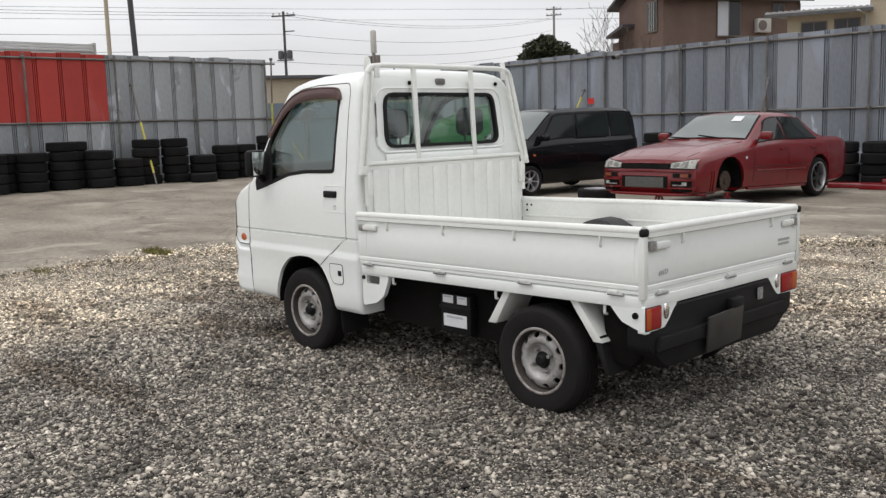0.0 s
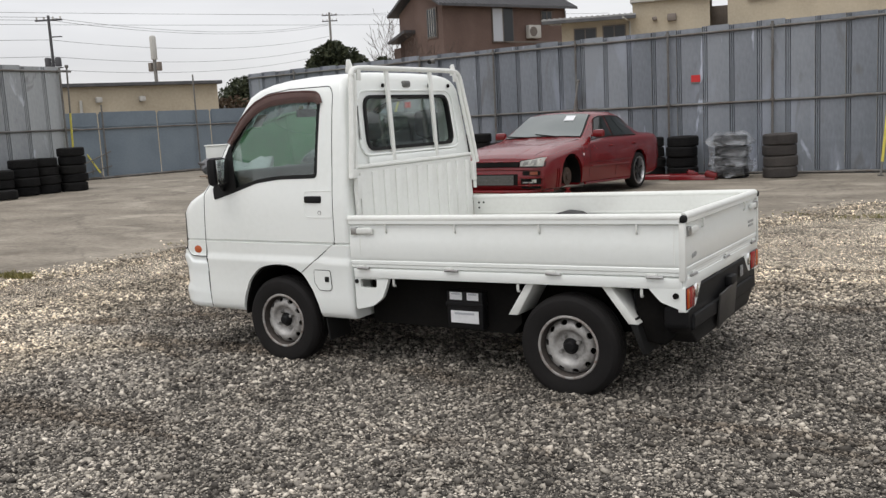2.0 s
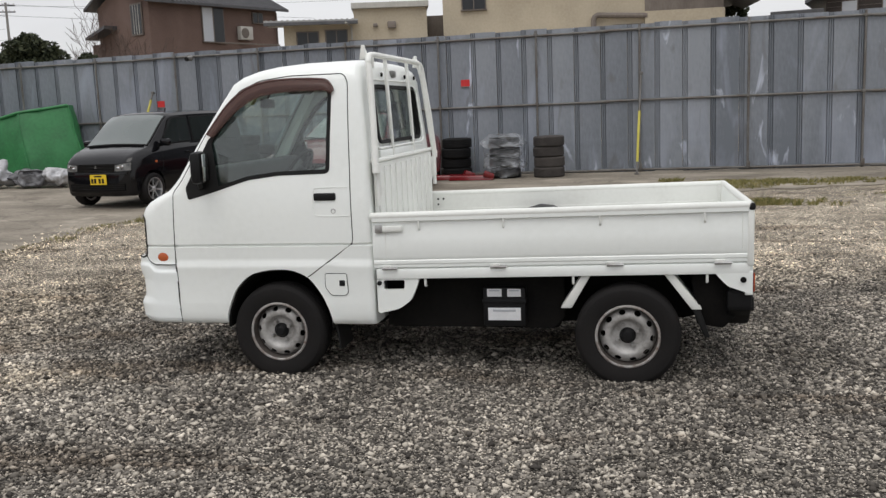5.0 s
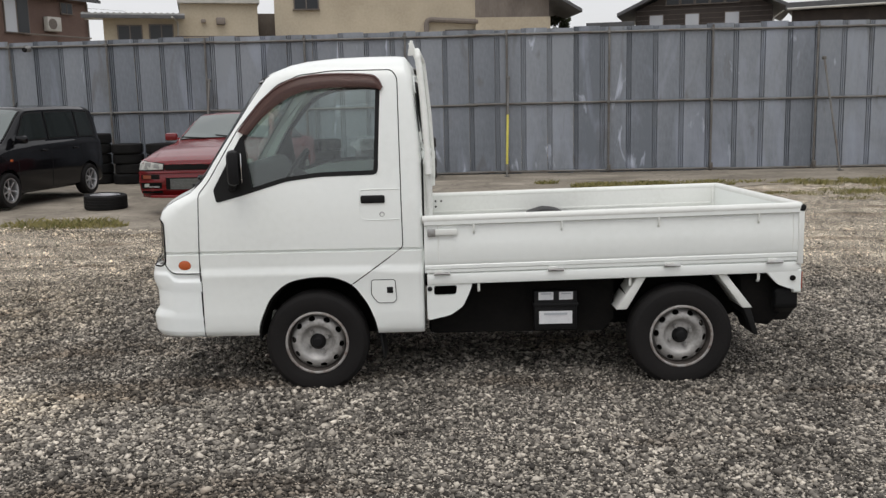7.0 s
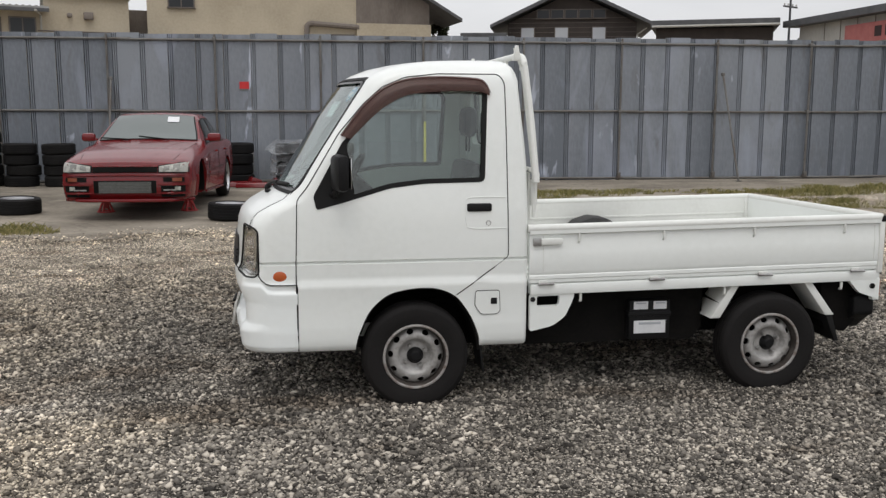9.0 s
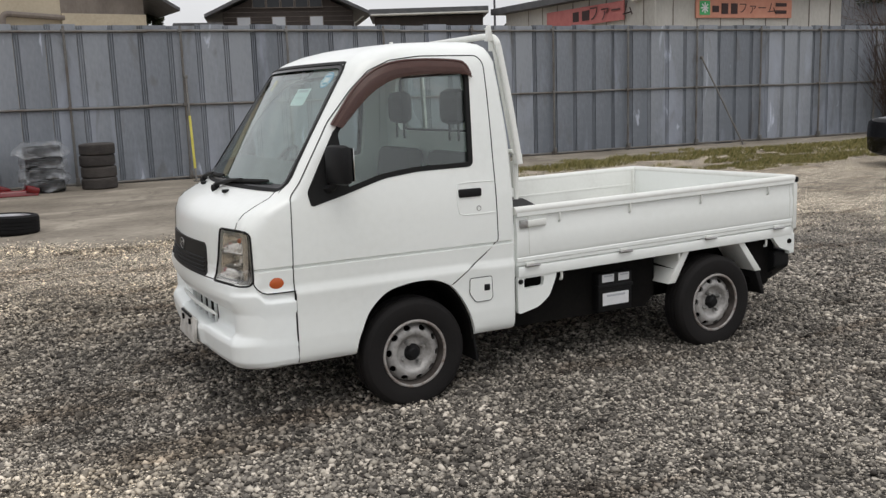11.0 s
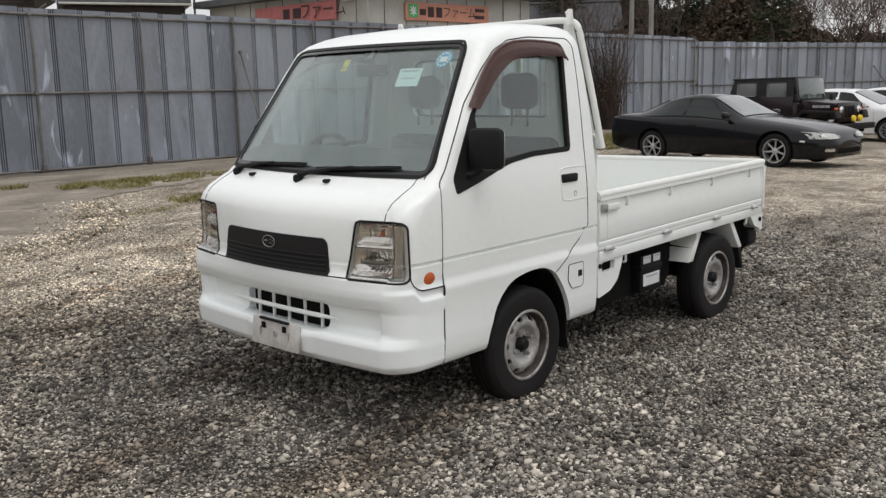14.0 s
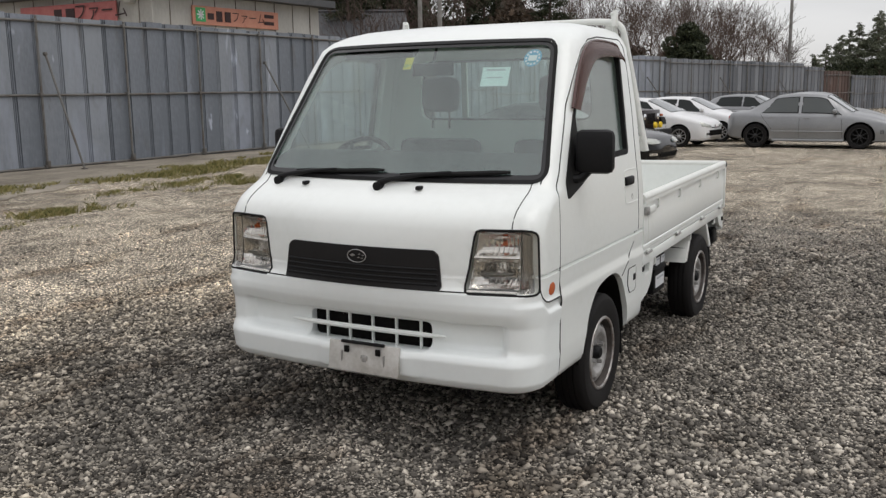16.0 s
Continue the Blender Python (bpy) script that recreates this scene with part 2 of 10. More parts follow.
    # darker gravel in front of the truck's nose
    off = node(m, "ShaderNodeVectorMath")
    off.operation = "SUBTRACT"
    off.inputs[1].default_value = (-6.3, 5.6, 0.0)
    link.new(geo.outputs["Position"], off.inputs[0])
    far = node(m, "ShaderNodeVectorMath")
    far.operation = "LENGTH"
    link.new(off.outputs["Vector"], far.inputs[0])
    patch_reach = node(m, "ShaderNodeMath")
    patch_reach.operation = "MULTIPLY_ADD"
    patch_reach.inputs[1].default_value = 2.4
    link.new(mid.outputs["Fac"], patch_reach.inputs[0])
    link.new(far.outputs["Value"], patch_reach.inputs[2])
    dark_patch = node(m, "ShaderNodeMapRange")
    dark_patch.interpolation_type = "SMOOTHSTEP"
    dark_patch.inputs["From Min"].default_value, dark_patch.inputs["From Max"].default_value = 2.1, 4.0
    dark_patch.inputs["To Min"].default_value, dark_patch.inputs["To Max"].default_value = 0.76, 1.0
    link.new(patch_reach.outputs[0], dark_patch.inputs["Value"])
    # a paler drift of fresh stone
    away = node(m, "ShaderNodeVectorMath")
    away.operation = "DISTANCE"
    away.inputs[1].default_value = (-6.9, 2.3, 0.0)
    link.new(geo.outputs["Position"], away.inputs[0])
    rough_edge = node(m, "ShaderNodeMath")
    rough_edge.operation = "MULTIPLY_ADD"
    rough_edge.inputs[1].default_value = 1.6
    link.new(mid.outputs["Fac"], rough_edge.inputs[0])
    link.new(away.outputs["Value"], rough_edge.inputs[2])
    fresh = node(m, "ShaderNodeMapRange")
    fresh.interpolation_type = "SMOOTHSTEP"
    fresh.inputs["From Min"].default_value, fresh.inputs["From Max"].default_value = 1.4, 3.0
    fresh.inputs["To Min"].default_value, fresh.inputs["To Max"].default_value = 1.32, 1.0
    link.new(rough_edge.outputs[0], fresh.inputs["Value"])
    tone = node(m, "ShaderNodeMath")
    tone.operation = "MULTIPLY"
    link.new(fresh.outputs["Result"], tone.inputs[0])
    link.new(dark_patch.outputs["Result"], tone.inputs[1])
    tint_toned = node(m, "ShaderNodeVectorMath")
    tint_toned.operation = "SCALE"
    link.new(tint.outputs["Result"], tint_toned.inputs[0])
    link.new(tone.outputs[0], tint_toned.inputs["Scale"])
    tinted = node(m, "ShaderNodeMix")
    tinted.data_type, tinted.blend_type = "RGBA", "MULTIPLY"
    tinted.inputs["Factor"].default_value = 1.0
    link.new(ramp.outputs["Color"], tinted.inputs["A"])
    link.new(tint_toned.outputs["Vector"], tinted.inputs["B"])
    shade = node(m, "ShaderNodeMapRange")
    shade.inputs["From Min"].default_value, shade.inputs["From Max"].default_value = 0.35, 0.62
    shade.inputs["To Min"].default_value, shade.inputs["To Max"].default_value = 0.85, 1.30
    link.new(big.outputs["Fac"], shade.inputs["Value"])
    shade2 = node(m, "ShaderNodeMapRange")
    shade2.inputs["From Min"].default_value, shade2.inputs["From Max"].default_value = 0.3, 0.7
    shade2.inputs["To Min"].default_value, shade2.inputs["To Max"].default_value = 0.62, 1.26
    link.new(mid.outputs["Fac"], shade2.inputs["Value"])
    mul = node(m, "ShaderNodeMath")
    mul.operation = "MULTIPLY"
    link.new(shade.outputs["Result"], mul.inputs[0])
    link.new(shade2.outputs["Result"], mul.inputs[1])
    # brown soil showing through along old wheel tracks
    lie = node(m, "ShaderNodeMapping")
    lie.inputs["Scale"].default_value = (0.45, 1.5, 1.0)
    lie.inputs["Rotation"].default_value = (0.0, 0.0, 0.25)
    link.new(geo.outputs["Position"], lie.inputs["Vector"])
    soil = node(m, "ShaderNodeTexNoise", Scale=1.5, Detail=5.0, Roughness=0.6, Distortion=0.5)
    link.new(lie.outputs["Vector"], soil.inputs["Vector"])
    bare = node(m, "ShaderNodeMapRange")
    bare.interpolation_type = "SMOOTHSTEP"
    bare.inputs["From Min"].default_value, bare.inputs["From Max"].default_value = 0.52, 0.66
    bare.inputs["To Max"].default_value = 0.75
    link.new(soil.outputs["Fac"], bare.inputs["Value"])
    earth = node(m, "ShaderNodeMix")
    earth.data_type, earth.blend_type = "RGBA", "MULTIPLY"
    earth.inputs["B"].default_value = (0.50, 0.44, 0.39, 1)
    link.new(bare.outputs["Result"], earth.inputs["Factor"])
    link.new(tinted.outputs["Result"], earth.inputs["A"])
    mix = node(m, "ShaderNodeMix")
    mix.data_type, mix.blend_type = "RGBA", "MULTIPLY"
    mix.inputs["Factor"].default_value = 1.0
    link.new(earth.outputs["Result"], mix.inputs["A"])
    link.new(mul.outputs[0], mix.inputs["B"])
    grey = mix.outputs["Result"]
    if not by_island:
        gap_darkened = node(m, "ShaderNodeVectorMath")
        gap_darkened.operation = "SCALE"
        link.new(grey, gap_darkened.inputs[0])
        link.new(gap.outputs["Result"], gap_darkened.inputs["Scale"])
        grey = gap_darkened.outputs["Vector"]
    link.new(grey, b.inputs["Base Color"])
    return m


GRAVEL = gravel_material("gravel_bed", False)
STONES = gravel_material("gravel_stones", True)
RED_PAINT = varied(material("red_car_paint", (0.14, 0.006, 0.008), 0.26, spec=0.4, coat=0.35), [(0.125, 0.005, 0.007), (0.16, 0.007, 0.009)], 2, 20)
BLACK_PAINT = varied(material("black_car_paint", (0.005, 0.005, 0.006), 0.10, spec=0.34), [(0.004, 0.004, 0.005), (0.006, 0.006, 0.007)], 2, 20)


# ---- mesh helpers ----
def part(name, bm, mat, parent=None, label="", smooth=True, angle=40.0):
    """Links a bmesh as one mesh object under a thing or a part."""
    if angle and smooth:
        for e in bm.edges:
            if len(e.link_faces) == 2 and e.calc_face_angle(0) > radians(angle):
                e.smooth = False
    for f in bm.faces:
        f.smooth = smooth
    me = bpy.data.meshes.new(name)
    bm.to_mesh(me)
    bm.free()
    me.materials.append(mat)
    ob = new(name, me)
    if parent:
        ob.parent = parent
    return tagged(ob, label)


def thing(name, m, label, category, group="", kind=""):
    ob = new(name)
    ob.empty_display_size = 0.1
    ob.matrix_world = m
    return tagged(ob, label, category, group, kind)


def add_box(bm, c, s, bevel=0.0, m=None):
    r = bmesh.ops.create_cube(bm, size=1.0, matrix=Matrix.Translation(c) @ (m or Matrix()) @ Matrix.Diagonal((*s, 1)))
    if bevel:
        es = {e for v in r["verts"] for e in v.link_edges}
        bmesh.ops.bevel(bm, geom=list(es), offset=bevel, segments=2, affect="EDGES", profile=0.5)
    return bm


def box(c, s, bevel=0.0, m=None):
    return add_box(bmesh.new(), c, s, bevel, m)


def add_prism(bm, poly, axis, a, b):
    """A flat outline (two coordinates) stretched from a to b along the axis."""
    def at(p, h):
        return {"x": (h, p[0], p[1]), "y": (p[0], h, p[1]), "z": (p[0], p[1], h)}[axis]
    lo = [bm.verts.new(at(p, a)) for p in poly]
    hi = [bm.verts.new(at(p, b)) for p in poly]
    n = len(poly)
    bm.faces.new(lo)
    bm.faces.new(hi)
    for i in range(n):
        bm.faces.new((lo[i], lo[(i + 1) % n], hi[(i + 1) % n], hi[i]))
    bmesh.ops.recalc_face_normals(bm, faces=bm.faces[:])
    return bm


def prism(poly, axis, a, b, bevel=0.0):
    bm = add_prism(bmesh.new(), poly, axis, a, b)
    if bevel:
        bmesh.ops.bevel(bm, geom=bm.edges[:], offset=bevel, segments=2, affect="EDGES", profile=0.5)
    return bm


def add_tube(bm, pts, r, seg=10, closed=False):
    """A round bar along a list of points; r a number or one for each point."""
    pts = [Vector(p) for p in pts]
    rings, n = [], len(pts)
    up = Vector((0.03, 0.02, 1))
    for i, p in enumerate(pts):
        d = (pts[(i + 1) % n] - pts[i - 1]) if closed else (pts[min(i + 1, n - 1)] - pts[max(i - 1, 0)])
        d.normalize()
        if abs(d.dot(up.normalized())) > 0.95:
            u = d.cross(Vector((1, 0.1, 0))).normalized()
        else:
            u = d.cross(up).normalized()
        if rings and u.dot(last) < 0:
            u = -u
        last = u
        v = d.cross(u)
        rr = r[i] if isinstance(r, (list, tuple)) else r
        rings.append([bm.verts.new(p + rr * (math.cos(a) * u + math.sin(a) * v)) for a in (2 * math.pi * k / seg for k in range(seg))])
    for i in range(n if closed else n - 1):
        a, b = rings[i], rings[(i + 1) % n]
        for k in range(seg):
            bm.faces.new((a[k], a[(k + 1) % seg], b[(k + 1) % seg], b[k]))
    if not closed:
        bm.faces.new(rings[0][::-1])
        bm.faces.new(rings[-1])
    bmesh.ops.recalc_face_normals(bm, faces=bm.faces[:])
    return bm


def tube(pts, r, seg=10, closed=False):
    return add_tube(bmesh.new(), pts, r, seg, closed)


def bend(pts, r=0.06, n=5):
    """Rounds the corners of a line of points."""
    pts = [Vector(p) for p in pts]
    out = [pts[0]]
    for i in range(1, len(pts) - 1):
        a, b, c = pts[i - 1], pts[i], pts[i + 1]
        k = min(r, (a - b).length * 0.45, (c - b).length * 0.45)
        p, q = b + (a - b).normalized() * k, b + (c - b).normalized() * k
        for j in range(n + 1):
            t = j / n
            out.append((1 - t) ** 2 * p + 2 * t * (1 - t) * b + t * t * q)
    return out + [pts[-1]]


def lathe(profile, axis="y", seg=48, m=None, loop=False):
    """Turns (radius, height) pairs round an axis."""
    bm = bmesh.new()
    rings = []
    for r, h in profile:
        ring = []
        for k in range(seg):
            a = 2 * math.pi * k / seg
            p = {"y": (r * math.cos(a), h, r * math.sin(a)), "z": (r * math.cos(a), r * math.sin(a), h), "x": (h, r * math.cos(a), r * math.sin(a))}[axis]
            ring.append(bm.verts.new(p))
        rings.append(ring)
    for a, b in zip(rings, rings[1:]):
        for k in range(seg):
            bm.faces.new((a[k], a[(k + 1) % seg], b[(k + 1) % seg], b[k]))
    if loop:
        for k in range(seg):
            bm.faces.new((rings[-1][k], rings[-1][(k + 1) % seg], rings[0][(k + 1) % seg], rings[0][k]))
    else:
        for ring, (r, h) in ((rings[0], profile[0]), (rings[-1], profile[-1])):
            if r > 1e-4:
                bm.faces.new(ring)
    bmesh.ops.remove_doubles(bm, verts=bm.verts[:], dist=1e-5)
    bmesh.ops.recalc_face_normals(bm, faces=bm.faces[:])
    if m:
        bm.transform(m)
    return bm


def carve(bm, cutters, keep="DIFFERENCE"):
    """Cuts closed bmeshes out of a closed bmesh."""
    def temp(b):
        me = bpy.data.meshes.new("cutter")
        b.to_mesh(me)
        b.free()
        return new("cutter", me)
    ob = temp(bm)
    tools = [temp(c) for c in cutters]
    for c in tools:
        mod = ob.modifiers.new("cut", "BOOLEAN")
        mod.operation, mod.solver, mod.object = keep, "EXACT", c
    deps = bpy.context.evaluated_depsgraph_get()
    out = bmesh.new()
    out.from_mesh(ob.evaluated_get(deps).to_mesh())
    for o in (ob, *tools):
        me = o.data
        bpy.data.objects.remove(o)
        bpy.data.meshes.remove(me)
    return out


def lerp_table(table, z):
    """Smoothly read value columns from rows (key, values...)."""
    if z <= table[0][0]:
        return table[0][1:]
    for a, b in zip(table, table[1:]):
        if z <= b[0]:
            t = (z - a[0]) / (b[0] - a[0])
            return [p + (q - p) * t for p, q in zip(a[1:], b[1:])]
    return table[-1][1:]


def plan_outline(xf, xr, w, rf, rr, crown, n=10, inset=0.0):
    """A slice seen from above: a front that bows by crown, rounded corners, straight sides."""
    xf, xr, w = xf + inset, xr - inset, w - inset
    rf, rr = max(rf - inset, 0.01), max(rr - inset, 0.01)
    pts = []
    def front(y):
        return xf + crown * (y / w) ** 2
    fy = w - rf
    for k in range(2 * n + 1):
        y = -fy + 2 * fy * k / (2 * n)
        pts.append((front(y), y))
    x0 = front(fy)
    for k in range(1, n + 1):
        a = math.pi / 2 * k / n
        pts.append((x0 + rf * 1.15 * (1 - math.cos(a)), fy + rf * math.sin(a)))
    xs = x0 + rf * 1.15
    for k in range(1, n):
        pts.append((xs + (xr - rr - xs) * k / n, w))
    for k in range(n + 1):
        a = math.pi / 2 * k / n
        pts.append((xr - rr + rr * math.sin(a), w - rr + rr * math.cos(a)))
    for k in range(1, n):
        pts.append((xr, (w - rr) * (1 - 2 * k / n)))
    right = [p for p in pts]
    # mirror the far half of the side onto the other
    for k in range(n + 1):
        a = math.pi / 2 * (1 - k / n)
        right.append((xr - rr + rr * math.sin(a), -(w - rr + rr * math.cos(a))))
    for k in range(1, n):
        right.append((xr - rr + (xs - xr + rr) * k / n, -w))
    for k in range(n):
        a = math.pi / 2 * (1 - k / n)
        right.append((x0 + rf * 1.15 * (1 - math.cos(a)), -(fy + rf * math.sin(a))))
    return right


def loft(slices):
    """Closed skin through outlines of equal length, given as lists of 3D points."""
    bm = bmesh.new()
    rings = [[bm.verts.new(p) for p in s] for s in slices]
    n = len(rings[0])
    for a, b in zip(rings, rings[1:]):
        for k in range(n):
            bm.faces.new((a[k], a[(k + 1) % n], b[(k + 1) % n], b[k]))
    bm.faces.new(rings[0][::-1])
    bm.faces.new(rings[-1])
    bmesh.ops.recalc_face_normals(bm, faces=bm.faces[:])
    return bm




# ---- ground ----
def ease(t):
    t = min(1.0, max(0.0, t))
    return t * t * (3 - 2 * t)


def height(x, y):
    """The lie of the land: it falls a little past the truck's tail and rises towards the side fence."""
    fall = min(0.225, 0.016 * max(0.0, x + 1)) * ease((15.5 - y) / 6)
    return 0.20 * ease((-x - 9) / 11) - fall


def ground_sheet():
    bm = bmesh.new()
    xs = [-900, -300, -120, -60] + [-40 + 1.5 * i for i in range(74)] + [90, 150, 400, 900]
    ys = [-900, -200, -60, -25] + [-12 + 1.5 * i for i in range(28)] + [40, 80, 200, 900]
    grid = [[bm.verts.new((x, y, height(x, y))) for y in ys] for x in xs]
    for i in range(len(xs) - 1):
        for j in range(len(ys) - 1):
            bm.faces.new((grid[i][j], grid[i + 1][j], grid[i + 1][j + 1], grid[i][j + 1]))
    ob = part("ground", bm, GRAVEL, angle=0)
    return tagged(ob, "grey crushed-stone gravel yard with dark patches", "gravel", kind="structure")


ground_sheet()


# ---- concrete apron ----
EDGE = [(-9.5, -20), (-9.5, 3.2), (-9.7, 4.3), (-9.6, 4.85), (-9.42, 5.3), (-9.42, 6.1), (-9.8, 8.0), (-10.0, 9.9), (-9.1, 10.4), (-8.4, 9.75), (-7.7, 9.4), (-7.0, 10.0), (-6.2, 10.1), (-5.6, 9.6), (-5.05, 9.27), (-4.1, 9.68), (-3.6, 9.97), (-3.2, 10.42), (-2.8, 11.3), (-2.4, 12.4), (-0.7, 13.4), (0.5, 13.7), (3.0, 14.6), (8, 15.2), (16, 15.6), (22, 15.9), (22, 18), (-30, 24), (-45, 24), (-45, -20)]


def concrete_material():
    m = varied(material("stained_concrete", (0.30, 0.28, 0.25), 0.9), [(0.12, 0.103, 0.078), (0.218, 0.190, 0.150), (0.335, 0.297, 0.24)], 0.8, 16, 0.7, 34, (0.8, 1.4, 1))
    m = chalked(m, (0.43, 0.385, 0.315), 1.1, 0.58, 0.5, 0.10)
    m = chalked(m, (0.09, 0.074, 0.055), 1.7, 0.60, 0.5, 0.10)
    # fine cracks
    t, link = m.node_tree, m.node_tree.links
    b = t.nodes["Principled BSDF"]
    old = b.inputs["Base Color"].links[0].from_socket
    geo = node(m, "ShaderNodeNewGeometry")
    warp = node(m, "ShaderNodeTexNoise", Scale=1.3, Detail=4.0)
    link.new(geo.outputs["Position"], warp.inputs["Vector"])
    add = node(m, "ShaderNodeVectorMath")
    add.operation = "MULTIPLY_ADD"
    add.inputs[1].default_value = (1.2, 1.2, 0.0)
    link.new(warp.outputs["Color"], add.inputs[0])
    link.new(geo.outputs["Position"], add.inputs[2])
    cell = node(m, "ShaderNodeTexVoronoi", Scale=0.42)
    cell.feature = "DISTANCE_TO_EDGE"
    link.new(add.outputs["Vector"], cell.inputs["Vector"])
    r = node(m, "ShaderNodeMapRange")
    r.inputs["From Min"].default_value, r.inputs["From Max"].default_value = 0.004, 0.016
    r.inputs["To Min"].default_value, r.inputs["To Max"].default_value = 0.32, 0.0
    link.new(cell.outputs["Distance"], r.inputs["Value"])
    mix = node(m, "ShaderNodeMix")
    mix.data_type = "RGBA"
    mix.inputs["B"].default_value = (0.07, 0.058, 0.045, 1)
    link.new(old, mix.inputs["A"])
    link.new(r.outputs["Result"], mix.inputs["Factor"])
    link.new(mix.outputs["Result"], b.inputs["Base Color"])
    return m


CONCRETE = concrete_material()


SLAB = 0.018


def apron():
    pts = []
    for i in range(len(EDGE)):
        a, b = Vector(EDGE[i]), Vector(EDGE[(i + 1) % len(EDGE)])
        n = max(1, int((b - a).length / 0.14)) if i < 23 else 1
        for k in range(n):
            p = a + (b - a) * (k / n)
            w = 1.0 if 0 < i < 23 else 0.0
            dx = 0.20 * noise.noise((p.x * 1.7, p.y * 1.7, 3)) + 0.10 * noise.noise((p.x * 6.3, p.y * 6.3, 5))
            dy = 0.20 * noise.noise((p.x * 1.7, p.y * 1.7, 9)) + 0.10 * noise.noise((p.x * 6.3, p.y * 6.3, 7))
            pts.append((p.x + w * dx, p.y + w * dy))
    bm = prism(pts, "z", -0.06, SLAB)
    for x in [-44 + 2.0 * i for i in range(34)]:
        bmesh.ops.bisect_plane(bm, geom=bm.verts[:] + bm.edges[:] + bm.faces[:], plane_co=(x, 0, 0), plane_no=(1, 0, 0))
    for y in [-18 + 2.0 * i for i in range(21)]:
        bmesh.ops.bisect_plane(bm, geom=bm.verts[:] + bm.edges[:] + bm.faces[:], plane_co=(0, y, 0), plane_no=(0, 1, 0))
    for v in bm.verts:
        v.co.z += height(v.co.x, v.co.y)
    ob = part("concrete_apron", bm, CONCRETE, smooth=False)
    return tagged(ob, "worn stained grey-brown concrete slab beside the gravel", "pavement", kind="structure")


apron()


def floor_z(x, y):
    """The surface that a thing stands on."""
    on = x < -9.75 or (y > 16.2 and x < 22) or (y > 12.4 and x < -2.7) or (y > 10.6 and x < -3.3)
    return height(x, y) + (SLAB if on else 0.0)


# ---- sheet fences ----
def fence_y(x):
    return 17.85 - 0.045 * (x + 5)


def sheet_profile():
    """One folded sheet seen from above: three narrow grooves at its edge, then a flat."""
    line = [(0.0, 0.0), (0.003, 0.045), (0.017, 0.045), (0.020, 0.010), (0.040, 0.010), (0.043, 0.045), (0.057, 0.045), (0.060, 0.010), (0.080, 0.010), (0.083, 0.045), (0.097, 0.045), (0.101, 0.0), (0.30, -0.003), (0.538, 0.0)]
    return line + [(x, y + 0.006) for x, y in line[::-1]]


SHEETS = {}


def sheet_mesh(z0, z1, mat):
    key = (round(z0, 3), round(z1, 3), mat.name)
    if key not in SHEETS:
        bm = prism(sheet_profile(), "z", z0, z1)
        me = bpy.data.meshes.new("sheet")
        bm.to_mesh(me)
        bm.free()
        me.materials.append(mat)
        SHEETS[key] = me
    return SHEETS[key]


def fence(name, a, b, posts, base, top, label, red=0.0, skin=GALV, rails=(0.05, 1.46, 2.87), first=0.0):
    """A fence of folded steel sheets on pipe rails from a to b; base and top are heights. The yard is on its -y side."""
    a, b = Vector(a), Vector(b)
    d = (b - a).normalized()
    root = thing(name, Matrix.Translation((*a, base)) @ Matrix.Rotation(math.atan2(d.y, d.x), 4, "Z"), label, "fence", kind="structure")
    length, h = (b - a).length, top - base
    n = int((length - first) / 0.5405)
    for i in range(n):
        x = first + i * 0.5405
        lift = 0.012 * math.sin(i * 2.7) + 0.008 * math.sin(i * 7.1)
        spans = [(0.02, h)] if not (red and x < red) else [(0.02, 1.46), (1.465, h)]
        for k, (z0, z1) in enumerate(spans):
            ob = new("sheet", sheet_mesh(z0, z1, RED_SHEET if k else skin))
            ob.parent = root
            ob.location = (x, 0.006 * math.sin(i * 5.3), lift)
    for z in rails:
        x = 0.0
        k = 0
        while x < length:
            e = min(length, x + 5.2)
            dz = 0.012 * (k % 2)
            part("rail", tube([(x, -0.030 - 0.05 * (k % 2) * 0, z + dz), (e + (0.25 if e < length else 0), -0.030, z + dz)], 0.0243, 8), PIPE, root)
            x, k = e, k + 1
    for p in posts:
        part("post", tube([(p, -0.080, 0.02), (p + 0.01, -0.080, h - 0.02)], 0.0243, 8), PIPE, root)
        for z in rails:
            part("clamp", box((p, -0.06, z + 0.01), (0.075, 0.10, 0.07), 0.012), PIPE, root)
        part("post_foot", box((p + 0.01, -0.09, 0.12), (0.07, 0.09, 0.13), 0.012), PIPE, root)
    return root


GALV_OLD = varied(material("dull_old_galvanised_panel", (0.16, 0.17, 0.185), 0.7, 0.05), [(0.095, 0.103, 0.116), (0.14, 0.15, 0.168), (0.19, 0.202, 0.22)], 1.1, 18, 0.06, 12, (1, 1, 0.3), island=0.4, rough=(0.6, 0.8))
GALV_OLD = chalked(chalked(GALV_OLD, (0.10, 0.085, 0.075), 2.2, 0.58, 0.5, 0.12, 0.25), (0.42, 0.44, 0.48), 2.0, 0.66, 0.6, 0.06, 0.25)
RUST_SHEET = chalked(varied(material("rusty_sheet", (0.10, 0.055, 0.04), 0.8), [(0.05, 0.03, 0.024), (0.085, 0.05, 0.04), (0.11, 0.07, 0.058)], 1.5, 20, 0.1, 15, island=0.3), (0.2, 0.2, 0.21), 1.6, 0.6, 0.5, 0.1)
x0 = -19.09
span = [-0.56 + 2.09 * k for k in range(-8, 12)]
cosf = math.sqrt(1 + 0.045 ** 2)
